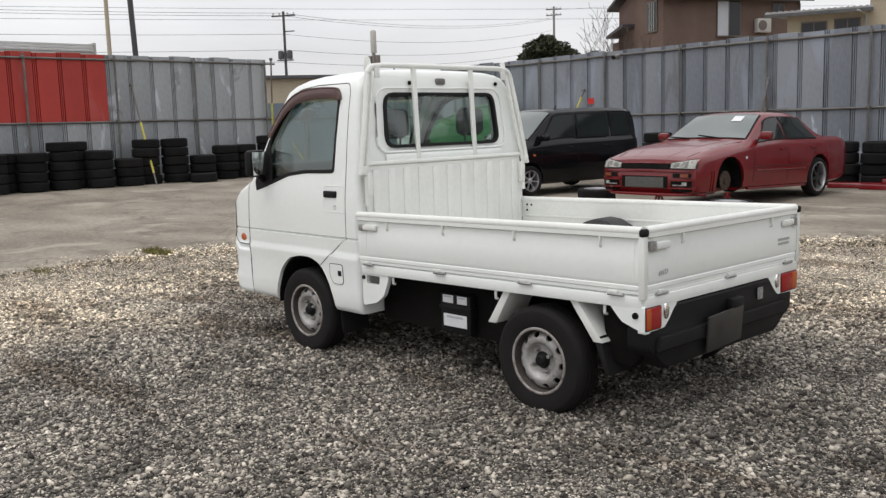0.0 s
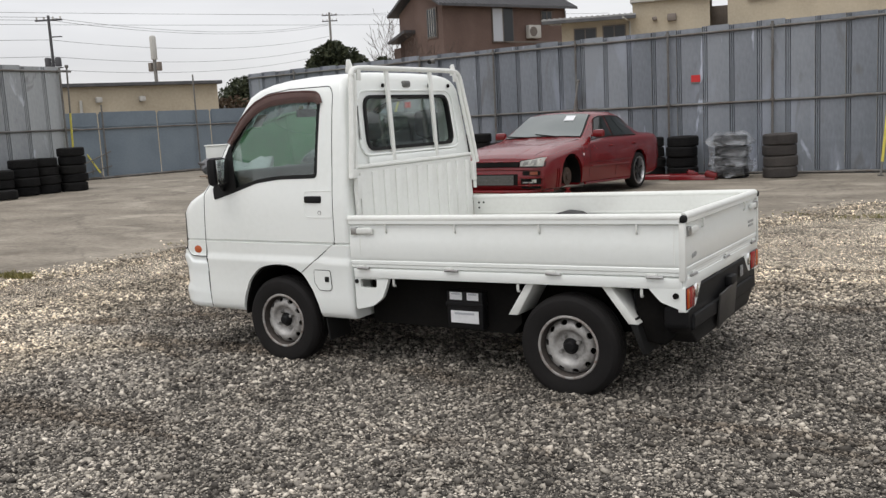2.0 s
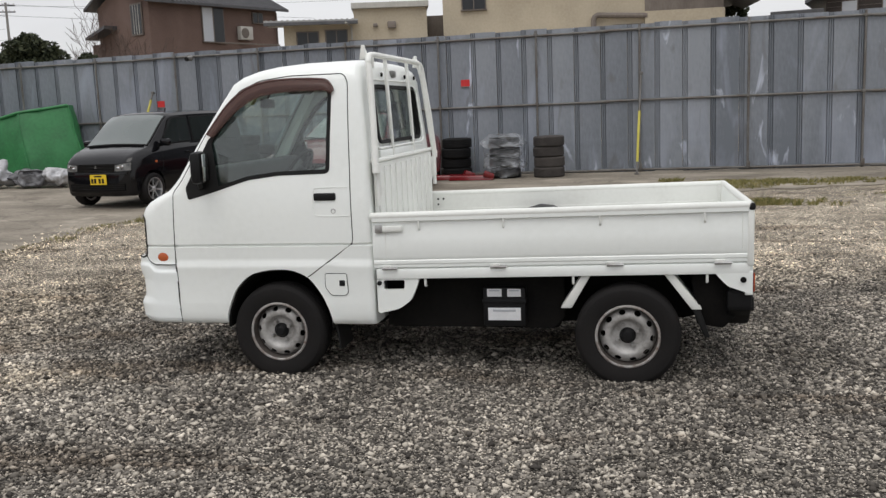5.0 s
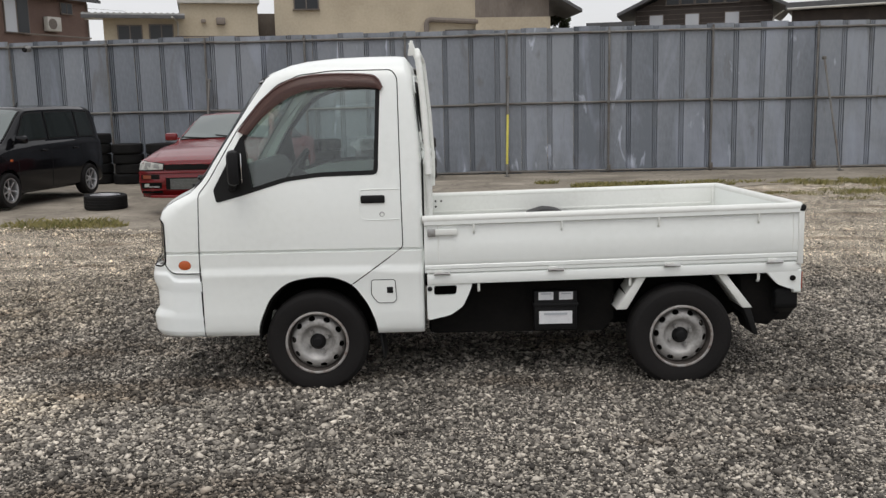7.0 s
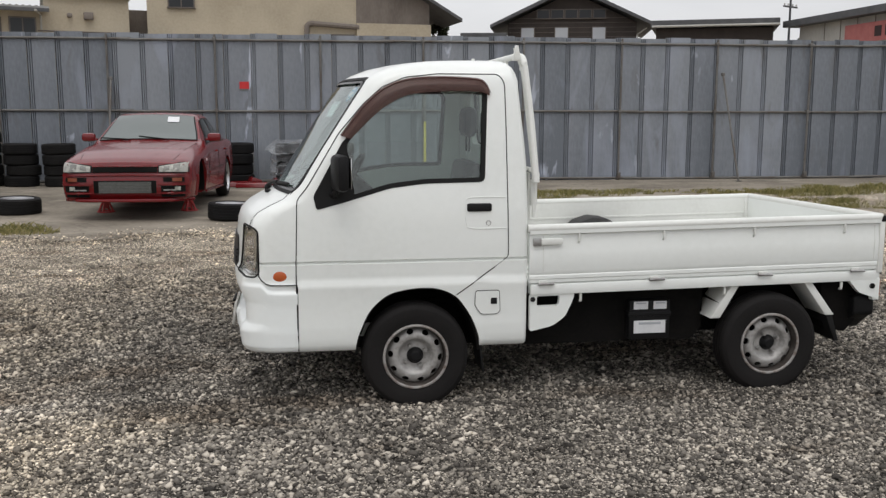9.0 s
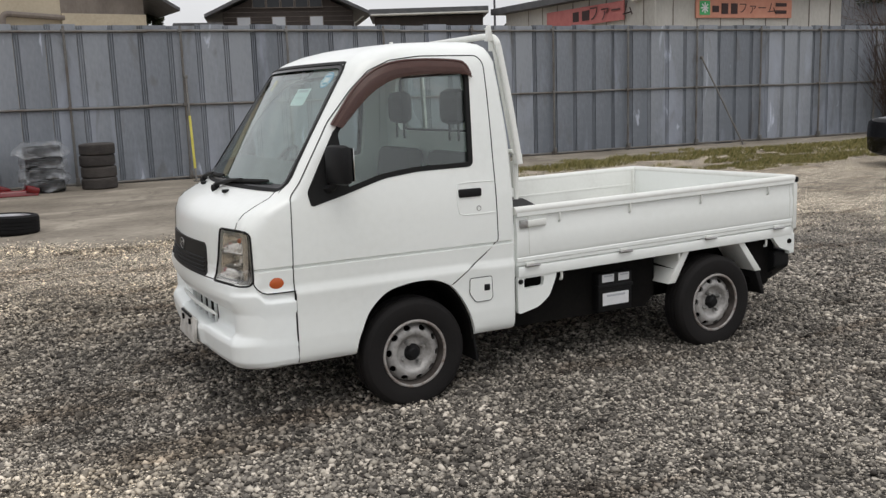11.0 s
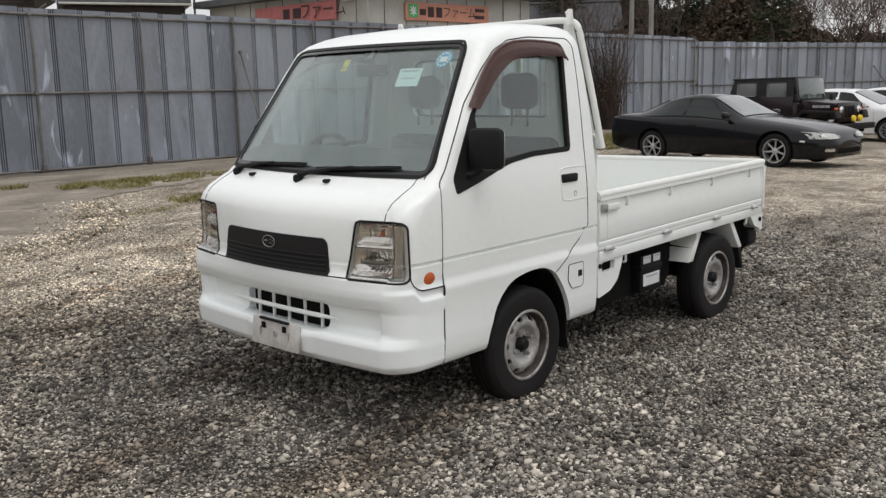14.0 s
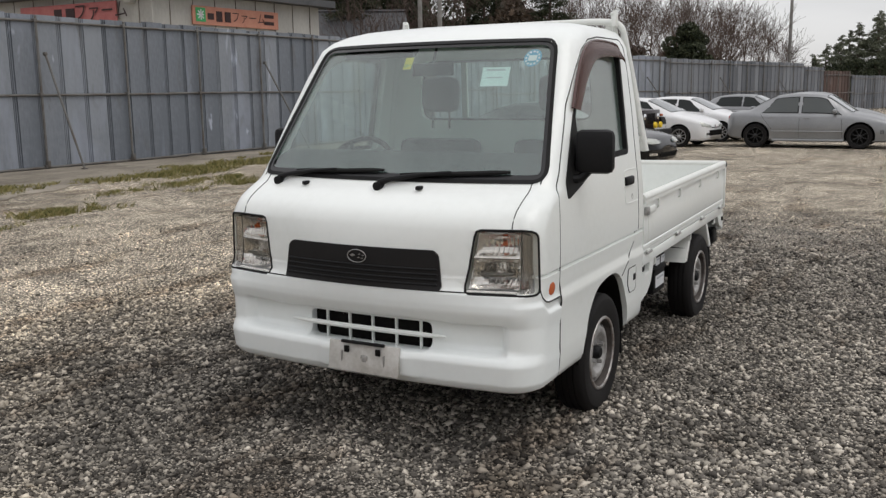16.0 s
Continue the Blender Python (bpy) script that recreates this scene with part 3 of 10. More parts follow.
fence("fence_back", (x0, fence_y(x0)), (22.7, fence_y(22.7)), [(x - x0) * cosf for x in span if x > x0 + 0.3], 0.0, 2.99, "tall grey galvanised steel sheet fence on pipe rails", first=(-0.17 - 35 * 0.5405 - x0) * cosf % 0.5405)
fence("fence_back_bend", (22.35, fence_y(22.7) + 0.05), (33.3, 12.85), [0.3 + 2.09 * k for k in range(6)], -0.1, 2.84, "tall weathered grey steel sheet fence", rails=(0.05, 1.40, 2.75))
fence("fence_back_far", (32.9, 12.92), (49.4, 9.0), [0.3 + 2.09 * k for k in range(8)], -0.15, 2.76, "tall weathered grey steel sheet fence", skin=GALV_OLD, rails=(0.05, 1.35, 2.72))
fence("fence_back_step", (49.3, 9.03), (52.5, 8.27), [0.3, 2.4], -0.2, 2.55, "lower weathered grey steel sheet fence", skin=GALV_OLD, rails=(0.05, 1.25, 2.55))
fence("fence_back_rust", (52.4, 8.29), (57.6, 7.06), [0.3 + 2.09 * k for k in range(3)], -0.2, 2.36, "rust-brown steel sheets between grey ones", skin=RUST_SHEET, rails=(0.05, 1.2, 2.3))
fence("fence_back_end", (57.5, 7.08), (84, 0.8), [0.3 + 2.09 * k for k in range(13)], -0.2, 2.1, "low grey steel sheet fence", skin=GALV_OLD, rails=(0.05, 1.1, 2.1))
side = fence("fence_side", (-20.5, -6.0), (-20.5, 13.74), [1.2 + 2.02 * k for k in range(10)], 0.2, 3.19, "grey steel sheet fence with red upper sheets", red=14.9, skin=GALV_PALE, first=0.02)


def brace(x, y, top, foot, yellow=True, label="leaning steel prop with yellow lower half", upto=0.62):
    """A prop that leans on a fence."""
    a, b = Vector((x, y, top)), Vector(foot)
    root = thing("fence_prop", Matrix.Translation(b), label, "prop", "fence props")
    a -= b
    part("pipe", tube([(0, 0, 0), a], 0.021, 8), PIPE, root)
    if yellow:
        part("sleeve", tube([a * 0.12, a * upto], 0.026, 8), YELLOW, root, "yellow painted tube")
    part("swivel_head", box(a, (0.07, 0.07, 0.07), 0.015), PIPE, root)
    part("foot_plate", box((0, 0, 0.008), (0.10, 0.10, 0.016), 0.004), PIPE, root)
    return root


brace(-2.62, 17.62, 2.0, (-2.72, 16.9, 0.03))
brace(-13.7, 18.12, 2.1, (-13.95, 17.2, 0.09), upto=0.92, label="leaning yellow steel prop")
brace(-8.85, 17.9, 2.1, (-8.8, 16.9, 0.03), False, "leaning bare steel prop")
brace(3.74, 17.33, 2.25, (3.84, 16.6, 0.03), False, "leaning bare steel prop")
brace(10.0, 17.05, 2.2, (10.6, 16.2, 0.03), False, "leaning bare steel prop")
brace(-20.4, 9.70, 2.50, (-19.35, 9.64, 0.20))
brace(-20.42, 13.60, 3.2, (-20.42, 13.50, 0.22), True)
for x in (31.35, 38.4, 45.5):
    y = 13.27 - 0.2374 * (x - 31.4)
    brace(x, y, 1.9, (x + 1.3, y - 1.1, height(x + 1.3, y - 1.1)), False, "leaning dark steel prop")

RED_NOTE = varied(material("red_notice", (0.55, 0.02, 0.025), 0.5), [(0.48, 0.018, 0.02), (0.6, 0.03, 0.03)], 8, 60)
for x, z in ((-6.27, 1.98), (-13.57, 1.84)):
    n = thing("notice_plate", pose(x, fence_y(x) - 0.012, z, 0, 0, -2.6), "small red notice plate fixed on the steel fence", "sign", "notice plates")
    part("plate", box((0, 0, 0), (0.19, 0.006, 0.14), 0.002), RED_NOTE, n, smooth=False)
    part("text_bar", box((0, -0.004, -0.085), (0.17, 0.004, 0.03), 0.001), PIPE, n, smooth=False)

watch = thing("security_camera", pose(-12.68, fence_y(-12.68) - 0.03, 2.84, 0, 0, 0), "small dark security camera bracketed on the steel fence", "camera")
part("bracket", tube(bend([(-0.12, 0.02, 0.06), (0.0, -0.05, 0.07), (0.05, -0.12, 0.02)], 0.03), 0.014, 6), PIPE, watch)
part("housing", box((0.06, -0.18, -0.01), (0.11, 0.20, 0.10), 0.02, pose(0, 0, 0, 14, 0, 20)), PIPE, watch)
part("lens_hood", lathe([(0.045, -0.02), (0.05, 0.03), (0.042, 0.03), (0.035, -0.01)], "y", 14, pose(0.03, -0.29, -0.03)), RUBBER, watch)

# ---- low fence across the side gap ----
BLUE_SHEET = varied(material("blue_grey_sheet", (0.16, 0.20, 0.235), 0.5), [(0.13, 0.165, 0.20), (0.18, 0.22, 0.255)], 1.2, 20, 0.06, 15, island=0.2)
low = thing("fence_low", pose(-24.6, 11.0, 0.2, 0, 0, 82), "low blue-grey sheet hoarding with a pipe rail", "fence", kind="structure")
for i in range(6):
    part("board", box((1.0 + 2.0 * i, 0, 0.98), (1.96, 0.02, 1.92), 0.004), BLUE_SHEET, low, smooth=False)
    part("flap", box((1.0 + 2.0 * i, -0.02, 1.78), (1.9, 0.012, 0.4 + 0.03 * (i % 2)), 0.003), BLUE_SHEET, low, smooth=False)
part("rail", tube([(0, -0.06, 1.5), (12, -0.06, 1.5)], 0.0243, 8), PIPE, low)
part("rail", tube([(0, -0.10, 0.06), (12, -0.10, 0.06)], 0.035, 8), PIPE, low)
for x in (2.6, 6.1, 9.4):
    part("post", tube([(x, -0.1, 0), (x, -0.1, 2.2 + 0.9 * (x > 9))], 0.024, 8), PIPE, low)


# ---- the pickup truck ----
def glass(name, tint, rough=0.02, gloss=0.045):
    m = bpy.data.materials.new(name)
    m.use_nodes = True
    t = m.node_tree
    t.nodes.clear()
    out = t.nodes.new("ShaderNodeOutputMaterial")
    tr = t.nodes.new("ShaderNodeBsdfTransparent")
    tr.inputs["Color"].default_value = (*tint, 1)
    gl = t.nodes.new("ShaderNodeBsdfGlossy")
    gl.inputs["Roughness"].default_value = rough
    lw = t.nodes.new("ShaderNodeLayerWeight")
    lw.inputs["Blend"].default_value = 0.5
    pw = t.nodes.new("ShaderNodeMath")
    pw.operation = "POWER"
    pw.inputs[1].default_value = 4.0
    fr = t.nodes.new("ShaderNodeMapRange")
    fr.inputs["To Min"].default_value, fr.inputs["To Max"].default_value = gloss, 0.9
    mx = t.nodes.new("ShaderNodeMixShader")
    t.links.new(lw.outputs["Facing"], pw.inputs[0])
    t.links.new(pw.outputs[0], fr.inputs["Value"])
    t.links.new(fr.outputs["Result"], mx.inputs["Fac"])
    t.links.new(tr.outputs["BSDF"], mx.inputs[1])
    t.links.new(gl.outputs["BSDF"], mx.inputs[2])
    t.links.new(mx.outputs["Shader"], out.inputs["Surface"])
    return m


CAB_GLASS = glass("cab_glass", (0.90, 0.945, 0.925), gloss=0.075)
SHIELD_GLASS = glass("windshield_glass", (0.81, 0.905, 0.875), gloss=0.13)
LENS = glass("lamp_lens", (0.93, 0.925, 0.91), 0.05)
VISOR = glass("smoked_visor", (0.60, 0.50, 0.47), 0.22, 0.03)
vt = VISOR.node_tree
v_old = vt.nodes["Material Output"].inputs["Surface"].links[0].from_socket
v_dif = vt.nodes.new("ShaderNodeBsdfDiffuse")
v_dif.inputs["Color"].default_value = (0.13, 0.075, 0.065, 1)
v_mix = vt.nodes.new("ShaderNodeMixShader")
v_mix.inputs["Fac"].default_value = 0.45
vt.links.new(v_old, v_mix.inputs[1])
vt.links.new(v_dif.outputs["BSDF"], v_mix.inputs[2])
vt.links.new(v_mix.outputs["Shader"], vt.nodes["Material Output"].inputs["Surface"])
VISOR_EDGE = material("visor_brown", (0.09, 0.045, 0.04), 0.25)
BAND = material("glass_black_border", (0.012, 0.012, 0.013), 0.25)
SEAL = material("rubber_seal", (0.009, 0.009, 0.009), 0.7, spec=0.25)
CHROME = material("chrome", (0.75, 0.75, 0.74), 0.12, 1.0)
REFLECTOR = varied(material("lamp_reflector", (0.9, 0.9, 0.88), 0.09, 0.97), [(0.66, 0.64, 0.62), (0.93, 0.92, 0.90)], 30, 70)
HOUSING = material("lamp_housing", (0.15, 0.15, 0.14), 0.35, 0.3)
BEZEL = material("lamp_bezel", (0.05, 0.048, 0.045), 0.35)
TAIL_AMBER = material("tail_amber_lens", (0.42, 0.085, 0.014), 0.2)
WORN_LABEL = varied(material("worn_label", (0.25, 0.25, 0.25), 0.6), [(0.06, 0.06, 0.06), (0.45, 0.45, 0.44)], 60, 200)
ORANGE = material("amber_lens", (0.48, 0.105, 0.03), 0.25)
RED_LENS = material("red_lens", (0.30, 0.010, 0.010), 0.2)
SEAT_GREY = varied(material("seat_cloth", (0.05, 0.052, 0.055), 0.9), [(0.04, 0.042, 0.045), (0.065, 0.066, 0.07)], 8, 120, 0.1, 300)
TRIM_GREY = varied(material("cab_trim", (0.085, 0.088, 0.086), 0.7), [(0.07, 0.073, 0.07), (0.10, 0.103, 0.10)], 5, 80)
STICKER = varied(material("white_sticker", (0.7, 0.71, 0.72), 0.5), [(0.64, 0.65, 0.66), (0.74, 0.75, 0.76)], 20, 90)
PAPER = varied(material("white_paper", (0.88, 0.89, 0.92), 0.6), [(0.85, 0.86, 0.89), (0.90, 0.91, 0.94)], 12, 60)
INK = material("sticker_ink", (0.42, 0.44, 0.47), 0.6)
PLATE_DARK = varied(material("blank_plate_bracket", (0.05, 0.048, 0.045), 0.45), [(0.022, 0.021, 0.020), (0.045, 0.042, 0.039)], 12, 70, 0.1, 80)
PLATE_PALE = varied(material("dirty_plate_bracket", (0.55, 0.54, 0.5), 0.6), [(0.40, 0.38, 0.34), (0.60, 0.59, 0.56)], 14, 70, 0.1, 90)

truck = thing("kei_truck", pose(-4.622, 3.96, 0), "small white flatbed kei pickup truck with cab guard, standing on gravel", "truck")

# slices: height, front x, rear x, half width, front corner radius, rear radius, front bow
CAB = [
    (0.290, -0.8500, 0.567, 0.7080, 0.120, 0.03, 0.050),
    (0.300, -0.8680, 0.567, 0.7220, 0.120, 0.03, 0.050),
    (0.325, -0.8850, 0.567, 0.7320, 0.120, 0.03, 0.052),
    (0.400, -0.8940, 0.567, 0.7370, 0.120, 0.03, 0.055),
    (0.412, -0.8900, 0.567, 0.7370, 0.120, 0.03, 0.056),
    (0.440, -0.8770, 0.567, 0.7360, 0.120, 0.03, 0.060),
    (0.540, -0.8820, 0.567, 0.7370, 0.120, 0.03, 0.066),
    (0.560, -0.8910, 0.567, 0.7380, 0.120, 0.03, 0.070),
    (0.600, -0.9010, 0.567, 0.7420, 0.120, 0.03, 0.078),
    (0.622, -0.9050, 0.567, 0.7435, 0.115, 0.03, 0.085),
    (0.640, -0.9070, 0.567, 0.7330, 0.110, 0.03, 0.092),
    (0.665, -0.9080, 0.567, 0.7340, 0.100, 0.03, 0.100),
    (0.680, -0.9030, 0.567, 0.7350, 0.085, 0.03, 0.115),
    (0.690, -0.9000, 0.567, 0.7350, 0.075, 0.03, 0.130),
    (0.722, -0.8990, 0.567, 0.7365, 0.070, 0.03, 0.136),
    (0.727, -0.8985, 0.567, 0.7210, 0.070, 0.03, 0.136),
    (0.733, -0.8980, 0.567, 0.7210, 0.070, 0.03, 0.136),
    (0.740, -0.8970, 0.567, 0.7360, 0.070, 0.03, 0.136),
    (0.800, -0.8930, 0.567, 0.7360, 0.070, 0.03, 0.135),
    (0.900, -0.8820, 0.567, 0.7330, 0.070, 0.03, 0.120),
    (0.940, -0.8680, 0.567, 0.7310, 0.10, 0.03, 0.120),
    (0.970, -0.8380, 0.567, 0.7290, 0.10, 0.03, 0.120),
    (1.000, -0.7850, 0.567, 0.7260, 0.10, 0.03, 0.120),
    (1.030, -0.7220, 0.567, 0.7230, 0.10, 0.03, 0.120),
    (1.055, -0.6950, 0.567, 0.7200, 0.10, 0.03, 0.120),
    (1.080, -0.6750, 0.567, 0.7170, 0.09, 0.03, 0.125),
    (1.120, -0.6500, 0.567, 0.7120, 0.09, 0.03, 0.130),
    (1.300, -0.5350, 0.567, 0.6930, 0.08, 0.03, 0.140),
    (1.480, -0.4200, 0.567, 0.6680, 0.08, 0.03, 0.150),
    (1.600, -0.335, 0.567, 0.645, 0.09, 0.04, 0.15),
    (1.637, -0.270, 0.560, 0.628, 0.11, 0.05, 0.14),
    (1.667, -0.190, 0.550, 0.600, 0.14, 0.06, 0.14),
    (1.687, -0.100, 0.530, 0.555, 0.16, 0.08, 0.13),
    (1.702, 0.020, 0.500, 0.480, 0.16, 0.09, 0.12),
    (1.711, 0.140, 0.460, 0.360, 0.14, 0.08, 0.10),
    (1.716, 0.250, 0.420, 0.220, 0.10, 0.06, 0.06),
]


def cab_hull(inset=0.0, z0=0.0, z1=9.0):
    zs = sorted({*[r[0] for r in CAB], *[0.3 + 0.06 * i for i in range(23)]})
    out = []
    for z in zs:
        if z0 <= z <= z1:
            xf, xr, w, rf, rr, cr = lerp_table(CAB, z)
            out.append([(x, y, z) for x, y in plan_outline(xf, xr, w, rf, rr, cr, inset=inset)])
    return loft(out)


def side_y(z):
    return lerp_table(CAB, z)[2]


def front_x(y, z):
    xf, xr, w, rf, rr, cr = lerp_table(CAB, z)
    fy = w - rf
    if abs(y) <= fy:
        return xf + cr * (y / w) ** 2
    s = min(1.0, (abs(y) - fy) / rf)
    return xf + cr * (fy / w) ** 2 + rf * 1.15 * (1 - math.sqrt(1 - s * s))


def skin_y(x, z):
    """Half width of the cab at a place along it, round the front corner too."""
    lo, hi = 0.0, side_y(z)
    for _ in range(30):
        mid = (lo + hi) / 2
        lo, hi = (mid, hi) if front_x(mid, z) < x else (lo, mid)
    return hi


def flowing(pts, k=5):
    """A smooth curve through the points of an open line."""
    out = []
    for i in range(len(pts) - 1):
        p = [Vector(pts[max(0, min(len(pts) - 1, i + j))]) for j in (-1, 0, 1, 2)]
        for m in range(k):
            t = m / k
            v = 0.5 * (2 * p[1] + (p[2] - p[0]) * t + (2 * p[0] - 5 * p[1] + 4 * p[2] - p[3]) * t * t + (3 * p[1] - p[0] - 3 * p[2] + p[3]) * t ** 3)
            out.append(tuple(v))
    return out + [pts[-1]]


def rounded(poly, r=0.02, n=4):
    """Rounds the corners of a flat closed outline."""
    out, m = [], len(poly)
    for i in range(m):
        a, b, c = Vector(poly[i - 1]), Vector(poly[i]), Vector(poly[(i + 1) % m])
        k = min(r, (a - b).length * 0.45, (c - b).length * 0.45)
        p, q = b + (a - b).normalized() * k, b + (c - b).normalized() * k
        for j in range(n + 1):
            t = j / n
            v = (1 - t) ** 2 * p + 2 * t * (1 - t) * b + t * t * q
            out.append((v.x, v.y))
    return out


def grown(poly, d):
    """The outline pushed outward by d."""
    n = len(poly)
    area = sum(poly[i - 1][0] * poly[i][1] - poly[i][0] * poly[i - 1][1] for i in range(n))
    s = 1 if area > 0 else -1
    out = []
    for i in range(n):
        a, b, c = Vector(poly[i - 1]), Vector(poly[i]), Vector(poly[(i + 1) % n])
        u, v = (b - a).normalized(), (c - b).normalized()
        nrm = Vector((u.y + v.y, -u.x - v.x))
        if nrm.length > 1e-6:
            nrm.normalize()
        k = 1 / max(0.5, nrm.dot(Vector((u.y, -u.x))))
        out.append((b.x + s * nrm.x * d * k, b.y + s * nrm.y * d * k))
    return out


WINDOW = rounded([(0.343, 1.110), (0.05, 1.105), (-0.12, 1.085), (-0.34, 1.02), (-0.475, 0.985), (-0.49, 1.05), (-0.335, 1.32), (-0.225, 1.455), (-0.14, 1.53), (-0.03, 1.57), (0.12, 1.585), (0.335, 1.578), (0.363, 1.54)], 0.03)
SHIELD = rounded([(-0.668, 1.068), (0.668, 1.068), (0.562, 1.605), (-0.562, 1.605)], 0.05)
REAR_WINDOW = rounded([(-0.485, 1.255), (0.485, 1.255), (0.465, 1.565), (-0.465, 1.565)], 0.07)
ARCH = rounded([(-0.306, 0.1), (-0.296, 0.34), (-0.232, 0.49), (-0.14, 0.572), (-0.02, 0.597), (0.10, 0.597), (0.20, 0.555), (0.275, 0.45), (0.32, 0.335), (0.325, 0.1)], 0.05)
DOOR = rounded([(-0.57, 0.1), (-0.575, 0.70), (-0.565, 1.03), (-0.515, 1.09), (-0.36, 1.345), (-0.24, 1.485), (-0.15, 1.565), (-0.04, 1.61), (0.12, 1.628), (0.42, 1.628), (0.447, 1.59), (0.453, 1.06), (0.457, 0.741), (0.209, 0.566), (0.02, 0.45), (-0.2, 0.42), (-0.27, 0.34), (-0.275, 0.1)], 0.02)
LAMP = rounded([(-0.80, 0.668), (-0.446, 0.668), (-0.463, 0.76), (-0.486, 0.903), (-0.80, 0.903)], 0.028)
GRILLE = rounded([(-0.362, 0.673), (0.362, 0.673), (0.346, 0.805), (0.326, 0.823), (-0.326, 0.823), (-0.346, 0.805)], 0.016)
INTAKE = rounded([(-0.285, 0.422), (0.285, 0.422), (0.285, 0.532), (-0.285, 0.532)], 0.025)


def flip(poly):
    return [(-a, b) for a, b in poly][::-1]


def lamp_block(poly, d=0.0):
    """The room that a headlamp takes: its outline from the front, ending on the side with rounded corners."""
    side = rounded([(-1.25, 0.668 - d), (-0.753 + d, 0.668 - d), (-0.753 + d, 0.903 + d), (-1.25, 0.903 + d)], 0.034, 5)
    return carve(prism(grown(poly, d), "x", -1.2, -0.72), [prism(side, "y", -1.0, 1.0)], "INTERSECT")


def cab_cutters():
    cut = [prism(WINDOW, "y", -0.9, -0.45), prism(WINDOW, "y", 0.45, 0.9)]
    cut += [prism(SHIELD, "x", -1.3, 0.02), prism(REAR_WINDOW, "x", 0.42, 0.8)]
    cut += [prism(ARCH, "y", -0.95, -0.42), prism(ARCH, "y", 0.42, 0.95)]
    cut += [lamp_block(LAMP), lamp_block(flip(LAMP)), prism(INTAKE, "x", -1.2, -0.8)]
    return cut


def cab_shell():
    return carve(cab_hull(), [cab_hull(0.054, 0.33, 1.66), *cab_cutters()])


BUMPER = [(-1.3, 0.1), (-0.573, 0.1), (-0.573, 0.627), (-0.705, 0.628), (-0.735, 0.645), (-0.752, 0.672), (-1.3, 0.672)]


def step(a, b, v):
    return ease((v - a) / (b - a))


def bumper_dent(y, z):
    """How far the bumper's face lies behind its plain skin: one long scoop over a shelf, sharpest at its two ends."""
    a = abs(y)
    soft = 0.004 + 0.014 * step(0.33, 0.39, a) * (1 - step(0.40, 0.585, a))
    roof = 1 - step(0.550 - soft, 0.554, z)
    shelf = step(0.424, 0.436, z)
    end = 1 - step(0.585, 0.622, a)
    waist = 0.012 * (1 - step(0.60, 0.74, a)) * step(0.43, 0.46, z) * (1 - step(0.54, 0.60, z))
    pad = -0.012 * (1 - step(0.205, 0.215, abs(y + 0.02))) * (1 - step(0.425, 0.435, z)) * step(0.31, 0.33, z)
    return 0.040 * end * roof * shelf + waist + pad


def bumper_shell():
    n, rows = 24, 64
    outer, inner = [], []
    for j in range(rows + 1):
        xf, xr, w, rf, rr, cr = lerp_table(CAB, 0.290 + 0.382 * j / rows)
        p = plan_outline(xf, xr, w, rf, rr, cr, n)
        flank = [(-0.573 + (p[3 * n][0] + 0.573) * k / 5, w) for k in range(5)]
        line = [(x, -y) for x, y in flank] + p[-n:] + p[:3 * n + 1] + flank[::-1]
        ring = []
        for k, (x, y) in enumerate(line):
            a, b = line[max(k - 1, 0)], line[min(k + 1, len(line) - 1)]
            d = Vector((b[0] - a[0], b[1] - a[1])).normalized()
            z = 0.290 + (0.337 + 0.045 * (1 - step(-0.752, -0.70, x))) * j / rows
            ring.append((x, y, z, -d.y, d.x, bumper_dent(y, z)))
        outer.append([(x - nx * cut, y - ny * cut, z) for x, y, z, nx, ny, cut in ring])
        inner.append([(x - nx * 0.085, y - ny * 0.085, z) for x, y, z, nx, ny, cut in ring])
    bm = bmesh.new()
    vo = [[bm.verts.new(p) for p in r] for r in outer]
    vi = [[bm.verts.new(p) for p in r] for r in inner]
    m = len(vo[0])
    for j in range(rows):
        for k in range(m - 1):
            bm.faces.new((vo[j][k], vo[j][k + 1], vo[j + 1][k + 1], vo[j + 1][k]))
            bm.faces.new((vi[j][k], vi[j + 1][k], vi[j + 1][k + 1], vi[j][k + 1]))
        for k in (0, m - 1):
            bm.faces.new((vo[j][k], vo[j + 1][k], vi[j + 1][k], vi[j][k]))
    for j in (0, rows):
        for k in range(m - 1):
            bm.faces.new((vo[j][k], vi[j][k], vi[j][k + 1], vo[j][k + 1]))
    bmesh.ops.recalc_face_normals(bm, faces=bm.faces[:])
    return carve(bm, [prism(INTAKE, "x", -1.2, -0.70)])


shell = cab_shell()
DOOR_GAP = grown(DOOR, 0.0035)
cab_body = carve(shell.copy(), [prism(DOOR_GAP, "y", -0.95, -0.58), prism(DOOR_GAP, "y", 0.58, 0.95), prism(grown(BUMPER, 0.002), "y", -1.0, 1.0)])
part("cab_body", cab_body, WHITE, truck, angle=35)
part("front_bumper", bumper_shell(), WHITE_BUMPER, truck, "white front bumper with a long scooped recess", angle=45)
for sy in (-1, 1):
    a, b = sorted((sy * 0.44, sy * 0.712))
    part("arch_liner", carve(prism(grown(ARCH, -0.001), "y", a, b), [prism(grown(ARCH, -0.012), "y", a - 0.1, b + 0.1), prism([(-0.6, -0.2), (0.6, -0.2), (0.6, 0.27), (-0.6, 0.27)], "y", a - 0.1, b + 0.1)]), UNDER, truck, "black wheel arch liner")
doors = []
